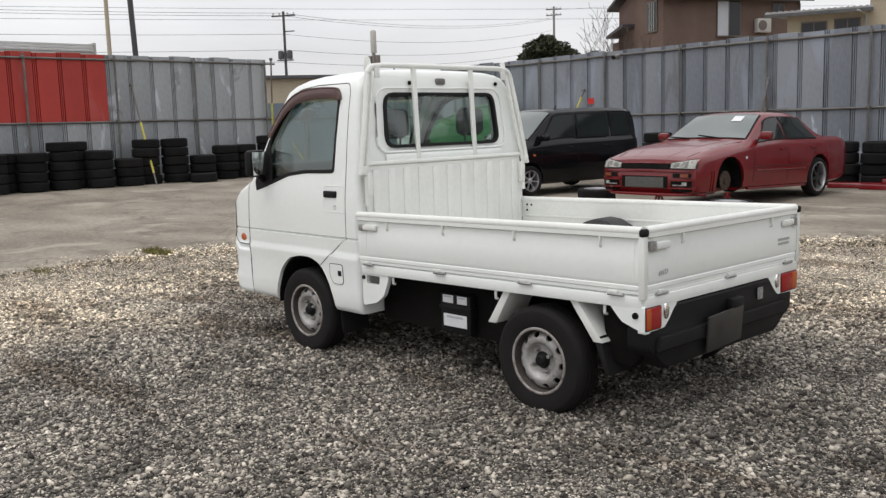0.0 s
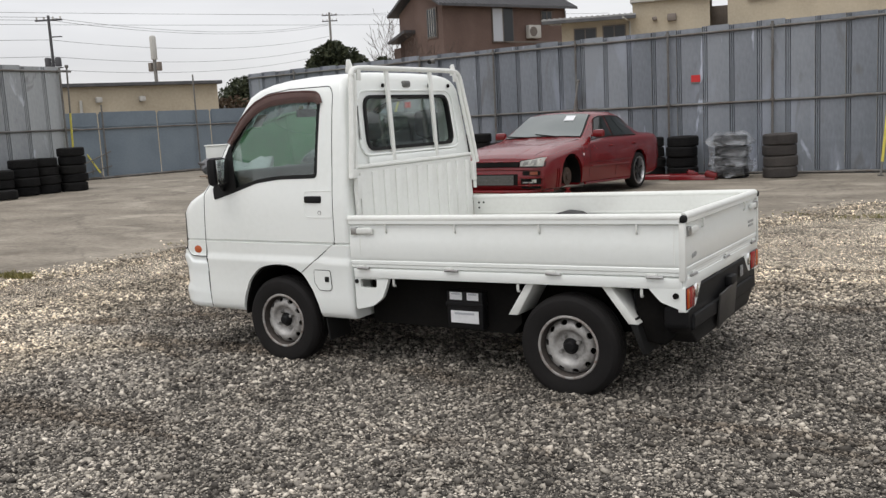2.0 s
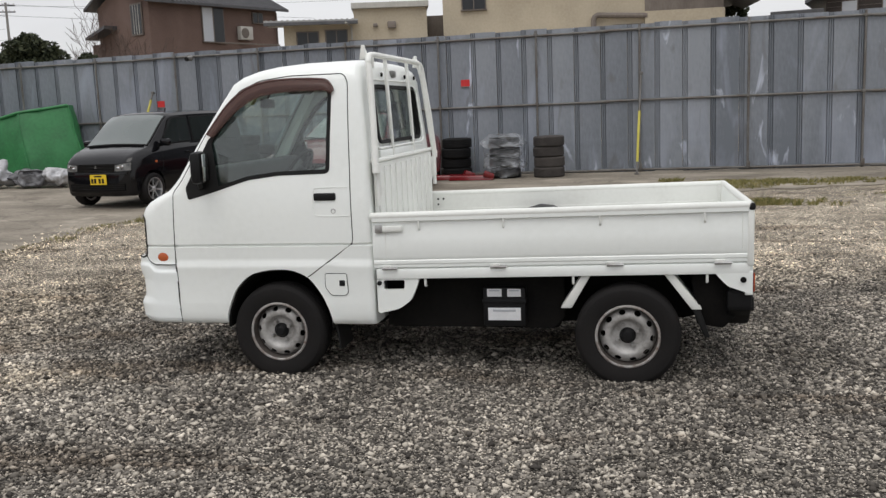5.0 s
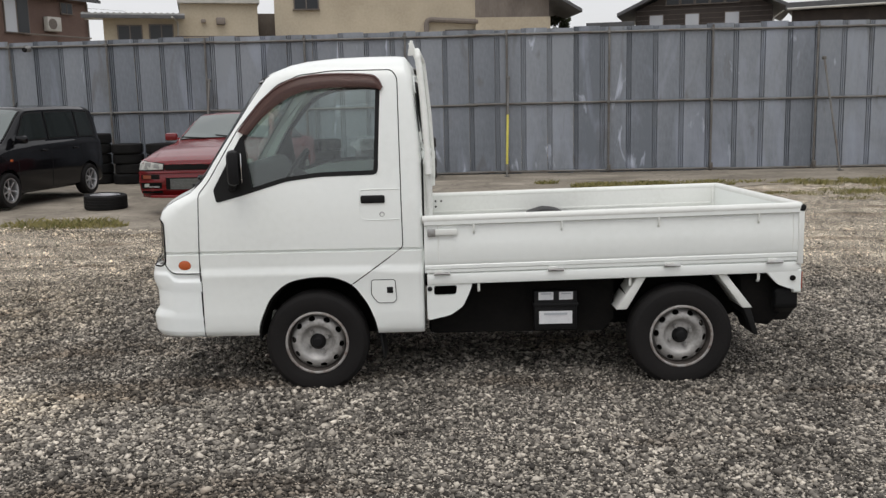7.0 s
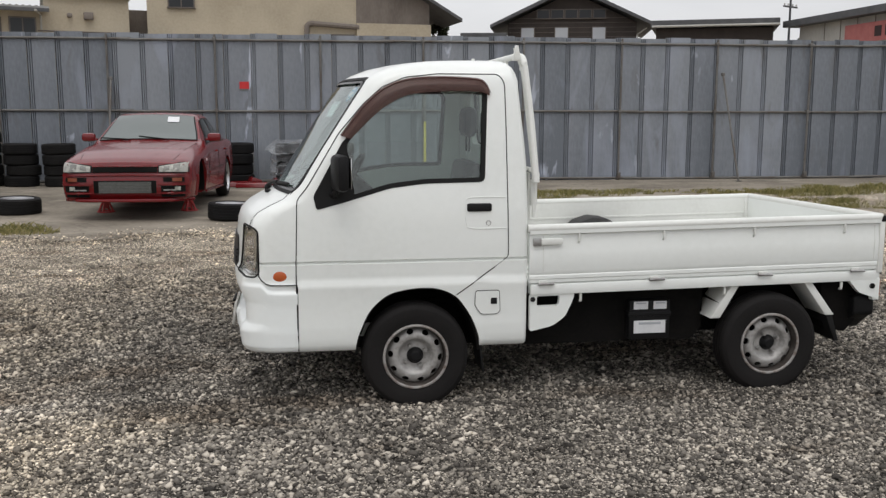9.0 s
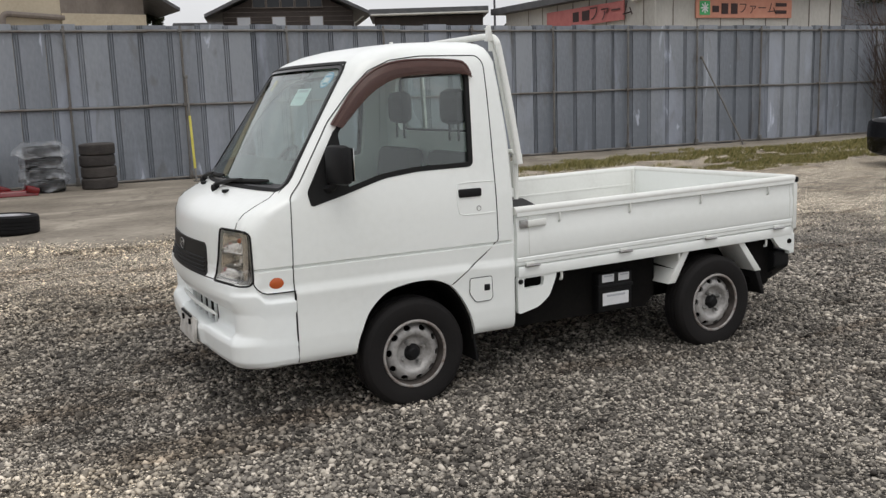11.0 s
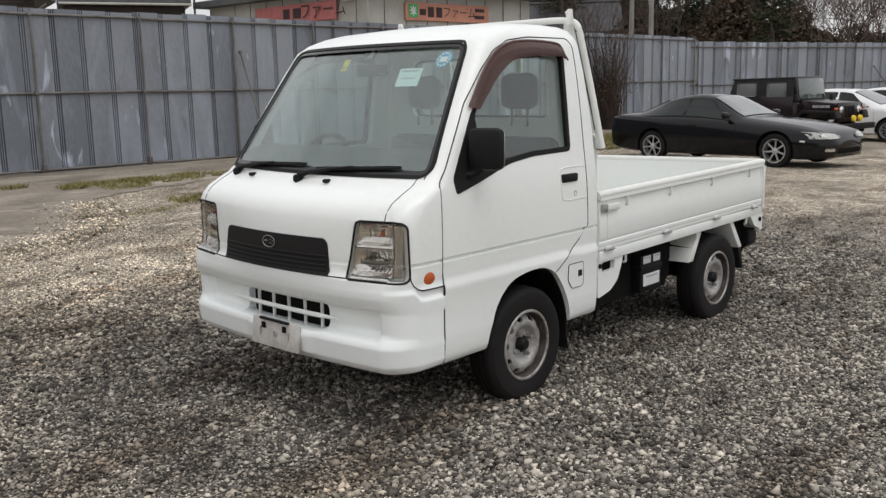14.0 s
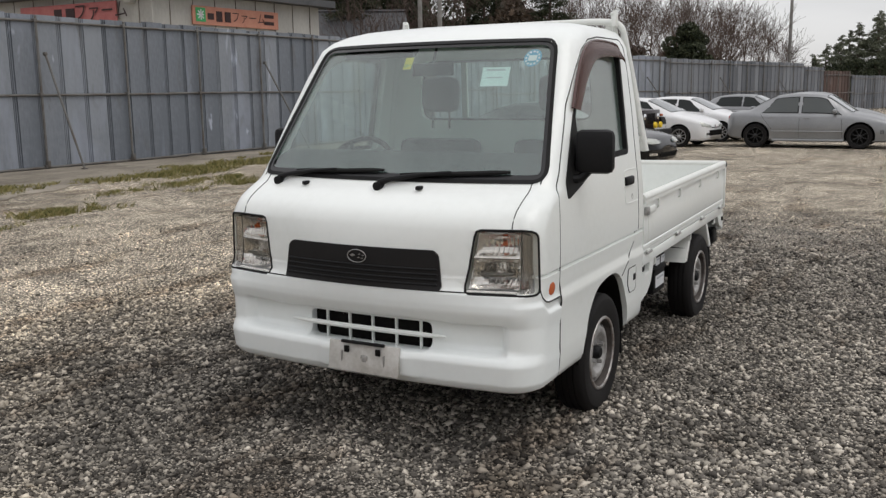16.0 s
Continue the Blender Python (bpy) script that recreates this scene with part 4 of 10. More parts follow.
for sy in (-1, 1):
    a, b = sorted((sy * 0.58, sy * 0.95))
    doors.append(part("door", carve(shell.copy(), [prism(DOOR, "y", a, b)], "INTERSECT"), WHITE, truck, angle=35))
shell.free()


def sheet_side(poly, sy, off, drop=0.0):
    """A thin closed plate that follows the cab's side within an outline in x and z."""
    bm = bmesh.new()
    front = [bm.verts.new((x, sy * (side_y(z) + off), z)) for x, z in poly]
    back = [bm.verts.new((x, sy * (side_y(z) + off - 0.005), z)) for x, z in poly]
    bm.faces.new(front)
    bm.faces.new(back[::-1])
    n = len(poly)
    for i in range(n):
        bm.faces.new((front[i], back[i], back[(i + 1) % n], front[(i + 1) % n]))
    bmesh.ops.triangulate(bm, faces=[f for f in bm.faces if len(f.verts) > 4])
    bmesh.ops.recalc_face_normals(bm, faces=bm.faces[:])
    return bm


def ring_side(poly, width, sy, off, thick=0.008):
    """A frame that follows an outline on the cab's side."""
    inner = grown(poly, -width)
    bm = bmesh.new()
    n = len(poly)
    rows = []
    for ring, o in ((poly, off), (inner, off), (inner, off - thick), (poly, off - thick)):
        rows.append([bm.verts.new((x, sy * (side_y(z) + o), z)) for x, z in ring])
    for a, b in zip(rows, rows[1:] + rows[:1]):
        for i in range(n):
            bm.faces.new((a[i], a[(i + 1) % n], b[(i + 1) % n], b[i]))
    bmesh.ops.recalc_face_normals(bm, faces=bm.faces[:])
    return bm


def sheet_front(poly, off, thick=0.005, steps=16):
    """A thin plate that follows the cab's front within an outline in y and z."""
    bm = add_prism(bmesh.new(), poly, "x", -1, -0.98)
    ys = [v.co.y for v in bm.verts]
    for i in range(1, steps):
        y = min(ys) + (max(ys) - min(ys)) * i / steps
        bmesh.ops.bisect_plane(bm, geom=bm.verts[:] + bm.edges[:] + bm.faces[:], plane_co=(0, y, 0), plane_no=(0, 1, 0))
    zs = [v.co.z for v in bm.verts]
    for i in range(1, 6):
        z = min(zs) + (max(zs) - min(zs)) * i / 6
        bmesh.ops.bisect_plane(bm, geom=bm.verts[:] + bm.edges[:] + bm.faces[:], plane_co=(0, 0, z), plane_no=(0, 0, 1))
    for v in bm.verts:
        back = v.co.x > -0.99
        v.co.x = front_x(v.co.y, v.co.z) - off + (thick if back else 0)
    bmesh.ops.recalc_face_normals(bm, faces=bm.faces[:])
    return bm


def ring_front(poly, width, off, thick=0.006):
    inner = grown(poly, -width)
    bm, n, rows = bmesh.new(), len(poly), []
    for ring, o in ((poly, off), (inner, off), (inner, off - thick), (poly, off - thick)):
        rows.append([bm.verts.new((front_x(y, z) - o, y, z)) for y, z in ring])
    for a, b in zip(rows, rows[1:] + rows[:1]):
        for i in range(n):
            bm.faces.new((a[i], a[(i + 1) % n], b[(i + 1) % n], b[i]))
    bmesh.ops.recalc_face_normals(bm, faces=bm.faces[:])
    return bm


def dense(poly, k=6):
    out = []
    for i in range(len(poly)):
        a, b = poly[i], poly[(i + 1) % len(poly)]
        m = max(1, int(math.dist(a, b) / 0.06))
        out += [(a[0] + (b[0] - a[0]) * j / m, a[1] + (b[1] - a[1]) * j / m) for j in range(m)]
    return out


# dark gaps round the doors
for door, sy in zip(doors, (-1, 1)):
    line = [(x, z) for x, z in dense(DOOR_GAP) if z > 0.31 and skin_y(x, z) > side_y(z) - 0.05 and not (x > -0.30 and z < 0.56 and x < 0.2)]
    runs = [[]]
    for p in line:
        if runs[-1] and math.dist(p, runs[-1][-1]) > 0.2:
            runs.append([])
        runs[-1].append(p)
    for run in runs:
        if len(run) > 2:
            part("door_gap", tube([(x, sy * (skin_y(x, z) - 0.0008), z) for x, z in run], 0.0024, 5), SEAL, door, "dark gap round the door")

# glazing
for door, sy in zip(doors, (-1, 1)):
    pane = part("window_pane", sheet_side(WINDOW, sy, -0.014), CAB_GLASS, door, "clear greenish side glass", smooth=False)
    part("window_seal", ring_side(WINDOW, 0.022, sy, 0.002, 0.02), SEAL, door, "black rubber window seal")
    corner = rounded([(-0.475, 0.985), (-0.29, 1.035), (-0.33, 1.32), (-0.345, 1.31), (-0.49, 1.05)], 0.015)
    part("mirror_base", sheet_side(corner, sy, 0.004), SEAL, door, "black plastic mirror corner")
    # smoked rain visor, kept on one door only
    if sy < 0:
        top = [(-0.352, 1.336), (-0.33, 1.366), (-0.235, 1.485), (-0.14, 1.562), (-0.03, 1.603), (0.12, 1.615), (0.30, 1.608), (0.35, 1.588), (0.374, 1.542)]
        low = [(-0.296, 1.316), (-0.272, 1.34), (-0.19, 1.415), (-0.115, 1.47), (-0.02, 1.513), (0.12, 1.53), (0.28, 1.532), (0.335, 1.53), (0.366, 1.522)]
        low = [(a + (c - a) * 0.82, b + (d - b) * 0.82) for (a, b), (c, d) in zip(top, low)]
        top, low = flowing(top), flowing(low)
        bm = bmesh.new()
        rows = []
        for (a, b), (c, d) in zip(top, low):
            row = []
            for i in range(6):
                s = i / 5
                x, z = a + (c - a) * s, b + (d - b) * s
                row.append(bm.verts.new((x, sy * (side_y(z) + (0.004 if sy < 0 else 0.001) + (0.022 if sy < 0 else 0.004) * math.sin(s * 2.2)), z)))
            rows.append(row)
        for p, q in zip(rows, rows[1:]):
            for i in range(5):
                bm.faces.new((p[i], p[i + 1], q[i + 1], q[i]))
        bmesh.ops.recalc_face_normals(bm, faces=bm.faces[:])
        bmesh.ops.solidify(bm, geom=bm.faces[:], thickness=0.002)
        visor = part("rain_visor", bm, VISOR, door, "smoked brown plastic window visor")
        part("visor_rim", tube([(x, sy * (side_y(z) + 0.006 - (0.005 if sy > 0 else 0)), z) for x, z in top], 0.006 if sy < 0 else 0.003, 6), VISOR_EDGE, door)
    # handle, lock
    hy = sy * side_y(1.0)
    part("door_handle", box((0.314, hy + sy * 0.002, 0.987), (0.122, 0.022, 0.040), 0.008), BLACK_PLASTIC, door, "black flap door handle")
    part("door_lock", lathe([(0.0, 0.003), (0.008, 0.003), (0.009, 0.006), (0.015, 0.004), (0.016, -0.004)], axis="y", m=pose(0.359, hy + sy * 0.002, 0.909) @ Matrix.Diagonal((1, sy, 1, 1))), STEEL, door, "round key lock")
    press = [(0.448, 1.035), (0.275, 1.035), (0.25, 1.015), (0.245, 0.96), (0.25, 0.915), (0.275, 0.885), (0.448, 0.885)]
    part("pressed_line", tube([(x, sy * (side_y(z) + 0.0004), z) for x, z in flowing(press, 4)], 0.0026, 5), WHITE, door)
    # mirror
    my, fold = sy * (0.795 if sy < 0 else 0.742), (1.0 if sy < 0 else 0.34)
    mirror = part("wing_mirror", box((-0.365, my, 1.165), (0.062, 0.155 * fold, 0.172), 0.026, pose(0, 0, 0, 0, 0, -sy * 12)), BLACK_PLASTIC, door, "black plastic door mirror")
    part("mirror_glass", box((-0.327, my - sy * 0.01, 1.165), (0.004, 0.13 * fold, 0.145), 0.0015, pose(0, 0, 0, 0, 0, -sy * 12)), CHROME, mirror)
    part("mirror_arm", tube(bend([(-0.40, sy * 0.715, 1.06), (-0.385, sy * 0.745, 1.06), (-0.37, sy * 0.78, 1.10)], 0.02), 0.018, 8), BLACK_PLASTIC, mirror)

shield = part("windshield", sheet_front(grown(SHIELD, 0.004), -0.004, 0.005, 20), SHIELD_GLASS, truck, "large clear front windshield")
part("windshield_band", ring_front(dense(SHIELD), 0.018, 0.001, 0.004), BAND, shield)
part("windshield_seal", ring_front(dense(grown(SHIELD, 0.012)), 0.014, 0.004, 0.008), SEAL, shield)
part("paper_sheet", sheet_front([(-0.414, 1.424), (-0.300, 1.424), (-0.293, 1.50), (-0.407, 1.50)], -0.011, 0.001, 4), PAPER, shield, "white paper price sheet behind the glass", smooth=False)
part("text_bar", sheet_front([(-0.39, 1.486), (-0.31, 1.486), (-0.31, 1.493), (-0.39, 1.493)], -0.0095, 0.001, 2), INK, shield, smooth=False)
part("text_bar", sheet_front([(-0.385, 1.456), (-0.32, 1.456), (-0.32, 1.460), (-0.385, 1.460)], -0.0095, 0.001, 2), INK, shield, smooth=False)
BLUE = material("blue_sticker", (0.10, 0.36, 0.55), 0.5)
round_at = [(-0.486 + 0.035 * math.cos(a), 1.535 + 0.035 * math.sin(a)) for a in (2 * math.pi * i / 20 for i in range(20))]
disc = part("round_sticker", sheet_front(round_at, -0.0095, 0.001, 3), BLUE, shield, "round blue and white inspection sticker", smooth=False)
for i in range(12):
    a = 2 * math.pi * i / 12
    c = (-0.486 + 0.026 * math.cos(a), 1.535 + 0.026 * math.sin(a))
    part("sticker_mark", sheet_front([(c[0] + 0.005 * math.cos(b), c[1] + 0.005 * math.sin(b)) for b in (0, 1.57, 3.14, 4.71)], -0.0075, 0.001, 2), STICKER, disc, smooth=False)
part("sticker_mark", sheet_front([(-0.503, 1.524), (-0.469, 1.524), (-0.469, 1.546), (-0.503, 1.546)], -0.0075, 0.001, 2), STICKER, disc, smooth=False)
YELLOW_TAG = material("yellow_tag", (0.55, 0.5, 0.12), 0.5)
part("small_tag", sheet_front([(0.04, 1.50), (0.08, 1.50), (0.08, 1.55), (0.04, 1.55)], -0.0095, 0.001, 2), YELLOW_TAG, shield, "small yellow tag", smooth=False)

rear_pane = part("rear_window", prism(grown(REAR_WINDOW, 0.003), "x", 0.553, 0.558), CAB_GLASS, truck, "wide rear cab window", smooth=False)
bm, n, rows = bmesh.new(), len(REAR_WINDOW), []
for ring, x in ((grown(REAR_WINDOW, 0.008), 0.581), (grown(REAR_WINDOW, -0.011), 0.581), (grown(REAR_WINDOW, -0.011), 0.55), (grown(REAR_WINDOW, 0.008), 0.55)):
    rows.append([bm.verts.new((x, y, z)) for y, z in ring])
for a, b in zip(rows, rows[1:] + rows[:1]):
    for i in range(n):
        bm.faces.new((a[i], a[(i + 1) % n], b[(i + 1) % n], b[i]))
bmesh.ops.recalc_face_normals(bm, faces=bm.faces[:])
part("window_seal", bm, SEAL, rear_pane, "thick black rubber seal")

def lamp_inner(z):
    """The lamp's inner edge at a height."""
    return 0.446 + (0.486 - 0.446) * (z - 0.668) / (0.903 - 0.668)


def lamp_reflector(sy, z0, z1, deep):
    """A hollow bowl with fine upright flutes."""
    bm, rows, nu, nv = bmesh.new(), [], 36, 8
    for j in range(nv + 1):
        v = -1 + 2 * j / nv
        z = z0 + (z1 - z0) * j / nv
        a, b = lamp_inner(z) + 0.012, 0.654
        row = []
        for i in range(nu + 1):
            u = -1 + 2 * i / nu
            y = a + (b - a) * i / nu
            bowl = (1 - u * u) ** 0.7 * (1 - v * v) ** 0.6
            row.append(bm.verts.new((front_x(y, z) + 0.013 + deep * bowl + (0.003 if i % 4 == 0 else 0.0) * bowl, sy * y, z)))
        rows.append(row)
    for p, q in zip(rows, rows[1:]):
        for i in range(nu):
            bm.faces.new((p[i], p[i + 1], q[i + 1], q[i]))
    return bm


# front face
grille = part("grille", sheet_front(GRILLE, 0.007, 0.02, 18), GRILLE_BLACK, truck, "matt black front grille panel")
for z in (0.694, 0.713, 0.732, 0.751):
    part("slat", tube([(front_x(y, z) - 0.009, y, z) for y in (-0.345 + 0.69 * i / 16 for i in range(17))], 0.0045, 6), BLACK_PLASTIC, grille)
oval = [(front_x(0, 0.785) - 0.011, 0.042 * math.cos(a), 0.785 + 0.025 * math.sin(a)) for a in (2 * math.pi * i / 28 for i in range(28))]
badge = part("badge", tube(oval, 0.002, 6, True), STEEL, grille, "small oval dull chrome badge")
for y, z, s in ((0.02, 0.787, 0.013), (-0.012, 0.792, 0.006), (-0.028, 0.788, 0.006), (-0.008, 0.779, 0.006), (-0.024, 0.777, 0.006)):
    x = front_x(0, 0.785) - 0.010
    part("badge_mark", prism([(y - s, z), (y, z - 0.4 * s), (y + s, z), (y, z + 0.4 * s)], "x", x - 0.002, x + 0.002), STEEL, badge, smooth=False)
part("bumper_joint", tube([(front_x(y, 0.672) - 0.0002, y, 0.672) for y in (-0.66 + 1.32 * i / 24 for i in range(25))], 0.0028, 5), SEAL, truck, "dark joint over the bumper")
# lower intake: dark pocket, five uprights and one bar
part("intake_pocket", box((-0.735, 0, 0.477), (0.10, 0.60, 0.14)), UNDER, truck, smooth=False)
for y in (-0.235, -0.125, -0.015, 0.095, 0.205):
    part("intake_upright", box((front_x(y, 0.477) + 0.054, y, 0.477), (0.014, 0.008, 0.114), 0.002), WHITE, truck)
part("intake_bar", tube([(front_x(y, 0.487) + 0.022, y, 0.487) for y in (-0.36 + 0.72 * i / 14 for i in range(15))], [0.004, 0.008] + [0.0105] * 11 + [0.008, 0.004], 8), WHITE, truck)
plate = part("front_plate_bracket", box((-0.911, -0.025, 0.380), (0.014, 0.325, 0.118), 0.004, pose(0, 0, 0, 0, 8, 0)), PLATE_PALE, truck, "dirty white bare number plate bracket")
for y in (-0.075, 0.07):
    part("bolt_slot", box((-0.920, y - 0.02, 0.412), (0.008, 0.022, 0.026), 0.002), UNDER, plate)
    part("bolt_slot", box((-0.917, y * 1.35 - 0.02, 0.372), (0.008, 0.009, 0.06), 0.002), STEEL, plate)
part("bracket_strip", box((-0.917, -0.025, 0.442), (0.012, 0.2, 0.012), 0.003), BLACK_PLASTIC, plate)
part("bolt_slot", box((-0.917, -0.03, 0.368), (0.006, 0.03, 0.05), 0.006), STEEL, plate)

for sy in (-1, 1):
    poly = LAMP if sy < 0 else flip(LAMP)
    lamp = part("headlamp", carve(cab_hull(0.06, 0.40, 1.1), [lamp_block(poly, -0.001)], "INTERSECT"), BEZEL, truck, "clear headlamp with chrome reflector")
    part("lamp_lens", carve(carve(cab_hull(0.001, 0.60, 0.96), [lamp_block(poly, -0.002)], "INTERSECT"), [cab_hull(0.006, 0.56, 1.02)]), LENS, lamp)
    flank = carve(cab_hull(0.014, 0.60, 0.96), [lamp_block(poly, -0.002)], "INTERSECT")
    part("lamp_flank", carve(flank, [box((-0.8, sy * 0.80, 0.79), (0.6, 0.28, 0.5))], "INTERSECT"), HOUSING, lamp)
    rim = []
    for z, c, back in ((0.668, 1, False), (0.903, -1, True)):
        y0 = 0.470 if not back else 0.508
        edge = [(front_x(y, z) + 0.001, sy * y, z) for y in (y0 + (0.67 - y0) * i / 9 for i in range(10))]
        edge += [(x, sy * skin_y(x, z), z) for x in (edge[-1][0] + (-0.783 - edge[-1][0]) * i / 3 for i in range(1, 4))]
        for a in (0.4, 0.8, 1.2, 1.57):
            x, zz = -0.783 + 0.03 * math.sin(a), z + c * 0.03 * (1 - math.cos(a))
            edge.append((x, sy * skin_y(x, zz), zz))
        rim += edge[::-1] if back else edge
    rim += [(front_x(y, z) + 0.001, sy * y, z) for y, z in ((0.491, 0.897), (0.484, 0.88), (0.465, 0.76), (0.4515, 0.695), (0.456, 0.677))]
    part("lamp_rim", tube(rim, 0.0046, 6, True), SEAL, lamp)
    for z0, z1, deep in ((0.684, 0.793, 0.036), (0.806, 0.888, 0.030)):
        part("reflector", lamp_reflector(sy, z0, z1, deep), REFLECTOR, lamp, "fluted chrome reflector", smooth=False)
    for z, r in ((0.7995, 0.007), (0.676, 0.005), (0.894, 0.005)):
        y0 = lamp_inner(z) + 0.008
        part("reflector_bar", tube([(front_x(y0 + (0.652 - y0) * i / 6, z) + 0.014, sy * (y0 + (0.652 - y0) * i / 6), z) for i in range(7)], r, 6), REFLECTOR, lamp)
    part("bulb", lathe([(0, -0.014), (0.012, -0.010), (0.016, 0.0), (0.012, 0.02)], "x", 12, pose(front_x(0.575, 0.74) + 0.026, sy * 0.575, 0.74)), CHROME, lamp)
    part("bulb_shield", tube([(front_x(y, 0.742) + 0.020, sy * y, 0.742 + 0.006 * math.sin(9 * y)) for y in (0.50, 0.54, 0.58, 0.625)], [0.005, 0.011, 0.011, 0.005], 8), HOUSING, lamp, "dark bulb shield")
    part("amber_bulb", lathe([(0, -0.008), (0.008, -0.006), (0.010, 0.0), (0.008, 0.02)], "x", 12, pose(front_x(0.6, 0.845) + 0.034, sy * 0.585, 0.85)), ORANGE, lamp)
    for i in range(8):
        y = 0.662 + 0.005 * i
        part("lens_flute", tube([(front_x(y, z) + 0.011, sy * y, z) for z in (0.69, 0.75, 0.80, 0.85, 0.888)], 0.0022, 4), REFLECTOR, lamp)
    mk = lathe([(0.0, 0.006), (0.022, 0.0045), (0.033, 0.001), (0.035, -0.004)], "y", 24)
    mk.transform(Matrix.Translation((-0.655, sy * (side_y(0.675) - 0.002), 0.672)) @ Matrix.Diagonal((1.05, sy, 0.80, 1)))
    part("side_marker", mk, ORANGE, truck, "small oval amber side marker")
    # seams round the bumper's end
    part("bumper_seam", tube([(-0.573, sy * (skin_y(-0.573, z) - 0.0008), z) for z in (0.627, 0.61, 0.60, 0.58, 0.54, 0.48, 0.44, 0.41, 0.36, 0.32, 0.30)], 0.0032, 5), SEAL, truck)
    part("panel_seam", tube([(x, sy * (skin_y(x, z) + 0.0003), z) for x, z in ((-0.754, 0.70), (-0.753, 0.672), (-0.741, 0.652), (-0.722, 0.636), (-0.70, 0.629), (-0.64, 0.627), (-0.573, 0.627))], 0.0028, 5), SEAL, truck)
    seam = [(front_x(0.625, z) - 0.0005, sy * 0.625, z) for z in (0.905, 0.93, 0.95, 0.97, 1.0, 1.03, 1.055)]
    part("bonnet_seam", tube([*seam, (front_x(0.655, 1.07), sy * 0.655, 1.072)], 0.002, 5), SEAL, truck)

# fuel flap, near side
flap = rounded([(0.295, 0.575), (0.415, 0.575), (0.42, 0.47), (0.405, 0.455), (0.325, 0.455), (0.292, 0.50)], 0.012)
part("fuel_flap", sheet_side(flap, -1, 0.003), WHITE, truck)
part("flap_seam", tube([(x, -side_y(z) - 0.002, z) for x, z in flap], 0.002, 5, True), SEAL, truck)
part("flap_latch", box((0.388, -side_y(0.52) - 0.002, 0.522), (0.032, 0.012, 0.032), 0.004), BLACK_PLASTIC, truck)

# wipers and washer jets
for y0 in (0.544, 0.006):
    z0 = 1.038
    pivot = (front_x(y0, z0) - 0.012, y0, z0)
    arm = part("wiper", tube([(front_x(y, z) - 0.024, y, z) for y, z in ((y0, 1.052), (y0 - 0.05, 1.066), (y0 - 0.18, 1.085), (y0 - 0.30, 1.096))], [0.013, 0.011, 0.008, 0.006], 8), BLACK_PLASTIC, truck, "black wiper arm and blade")
    part("wiper_blade", tube([(front_x(y, z) - 0.012, y, z) for y, z in ((y0 - 0.08 - 0.057 * i, 1.082 + 0.002 * i) for i in range(9))], [0.007] + [0.0095] * 7 + [0.006], 6), SEAL, arm)
    part("wiper_pivot", lathe([(0.0, -0.02), (0.018, -0.015), (0.02, 0.02)], "x", 14, Matrix.Translation(pivot)), BLACK_PLASTIC, arm)
for y in (0.38, -0.18):
    part("washer_jet", box((front_x(y, 1.03) - 0.004, y, 1.036), (0.034, 0.022, 0.016), 0.005), BLACK_PLASTIC, truck)

# cab inside
DASH = varied(material("dark_dashboard", (0.03, 0.031, 0.032), 0.7), [(0.024, 0.025, 0.026), (0.042, 0.043, 0.044)], 6, 60, 0.1, 120)
part("dashboard", prism(rounded([(-0.58, 0.75), (-0.625, 0.99), (-0.60, 1.06), (-0.50, 1.13), (-0.41, 1.160), (-0.35, 1.15), (-0.31, 1.06), (-0.32, 0.90), (-0.36, 0.75)], 0.03), "y", -0.66, 0.66), DASH, truck)
wheel_tilt = pose(-0.27, 0.40, 1.045, 0, -58, 0)
ringpts = [wheel_tilt @ Vector((0.175 * math.cos(a), 0.175 * math.sin(a), 0)) for a in (2 * math.pi * i / 32 for i in range(32))]
steer = part("steering_wheel", tube(ringpts, 0.013, 8, True), BLACK_PLASTIC, truck)
part("steering_hub", lathe([(0.0, 0.01), (0.05, 0.0), (0.06, -0.03), (0.03, -0.2)], "z", 20, wheel_tilt), BLACK_PLASTIC, steer)
for a in (0.5, 2.64, 4.71):
    part("spoke", tube([wheel_tilt @ Vector((0.04 * math.cos(a), 0.04 * math.sin(a), -0.01)), wheel_tilt @ Vector((0.172 * math.cos(a), 0.172 * math.sin(a), 0))], 0.012, 6), BLACK_PLASTIC, steer)
for y in (-0.33, 0.33):
    seat = part("seat", box((0.16, y, 0.80), (0.46, 0.5, 0.14), 0.04), SEAT_GREY, truck, "dark grey cloth seat")
    part("seat_back", box((0.42, y, 0.965), (0.11, 0.46, 0.40), 0.04, pose(0, 0, 0, 0, 8, 0)), SEAT_GREY, seat)
    part("headrest", box((0.45, y, 1.39), (0.085, 0.215, 0.18), 0.042), SEAT_GREY, seat)
    for d in (-0.05, 0.05):
        part("headrest_post", tube([(0.45, y + d, 1.215), (0.45, y + d, 1.33)], 0.006, 6), BLACK_PLASTIC, seat)
part("cab_floor", box((-0.05, 0, 0.70), (0.98, 1.30, 0.04)), TRIM_GREY, truck)
part("room_mirror", box((-0.27, 0.0, 1.50), (0.02, 0.2, 0.055), 0.008), BLACK_PLASTIC, truck)
part("mirror_stalk", tube([(-0.27, 0.0, 1.52), (-0.22, 0.0, 1.62)], 0.007, 6), BLACK_PLASTIC, truck)
part("sun_visor", box((-0.16, 0.32, 1.585), (0.03, 0.36, 0.07), 0.01, pose(0, 0, 0, 0, 55, 0)), TRIM_GREY, truck)

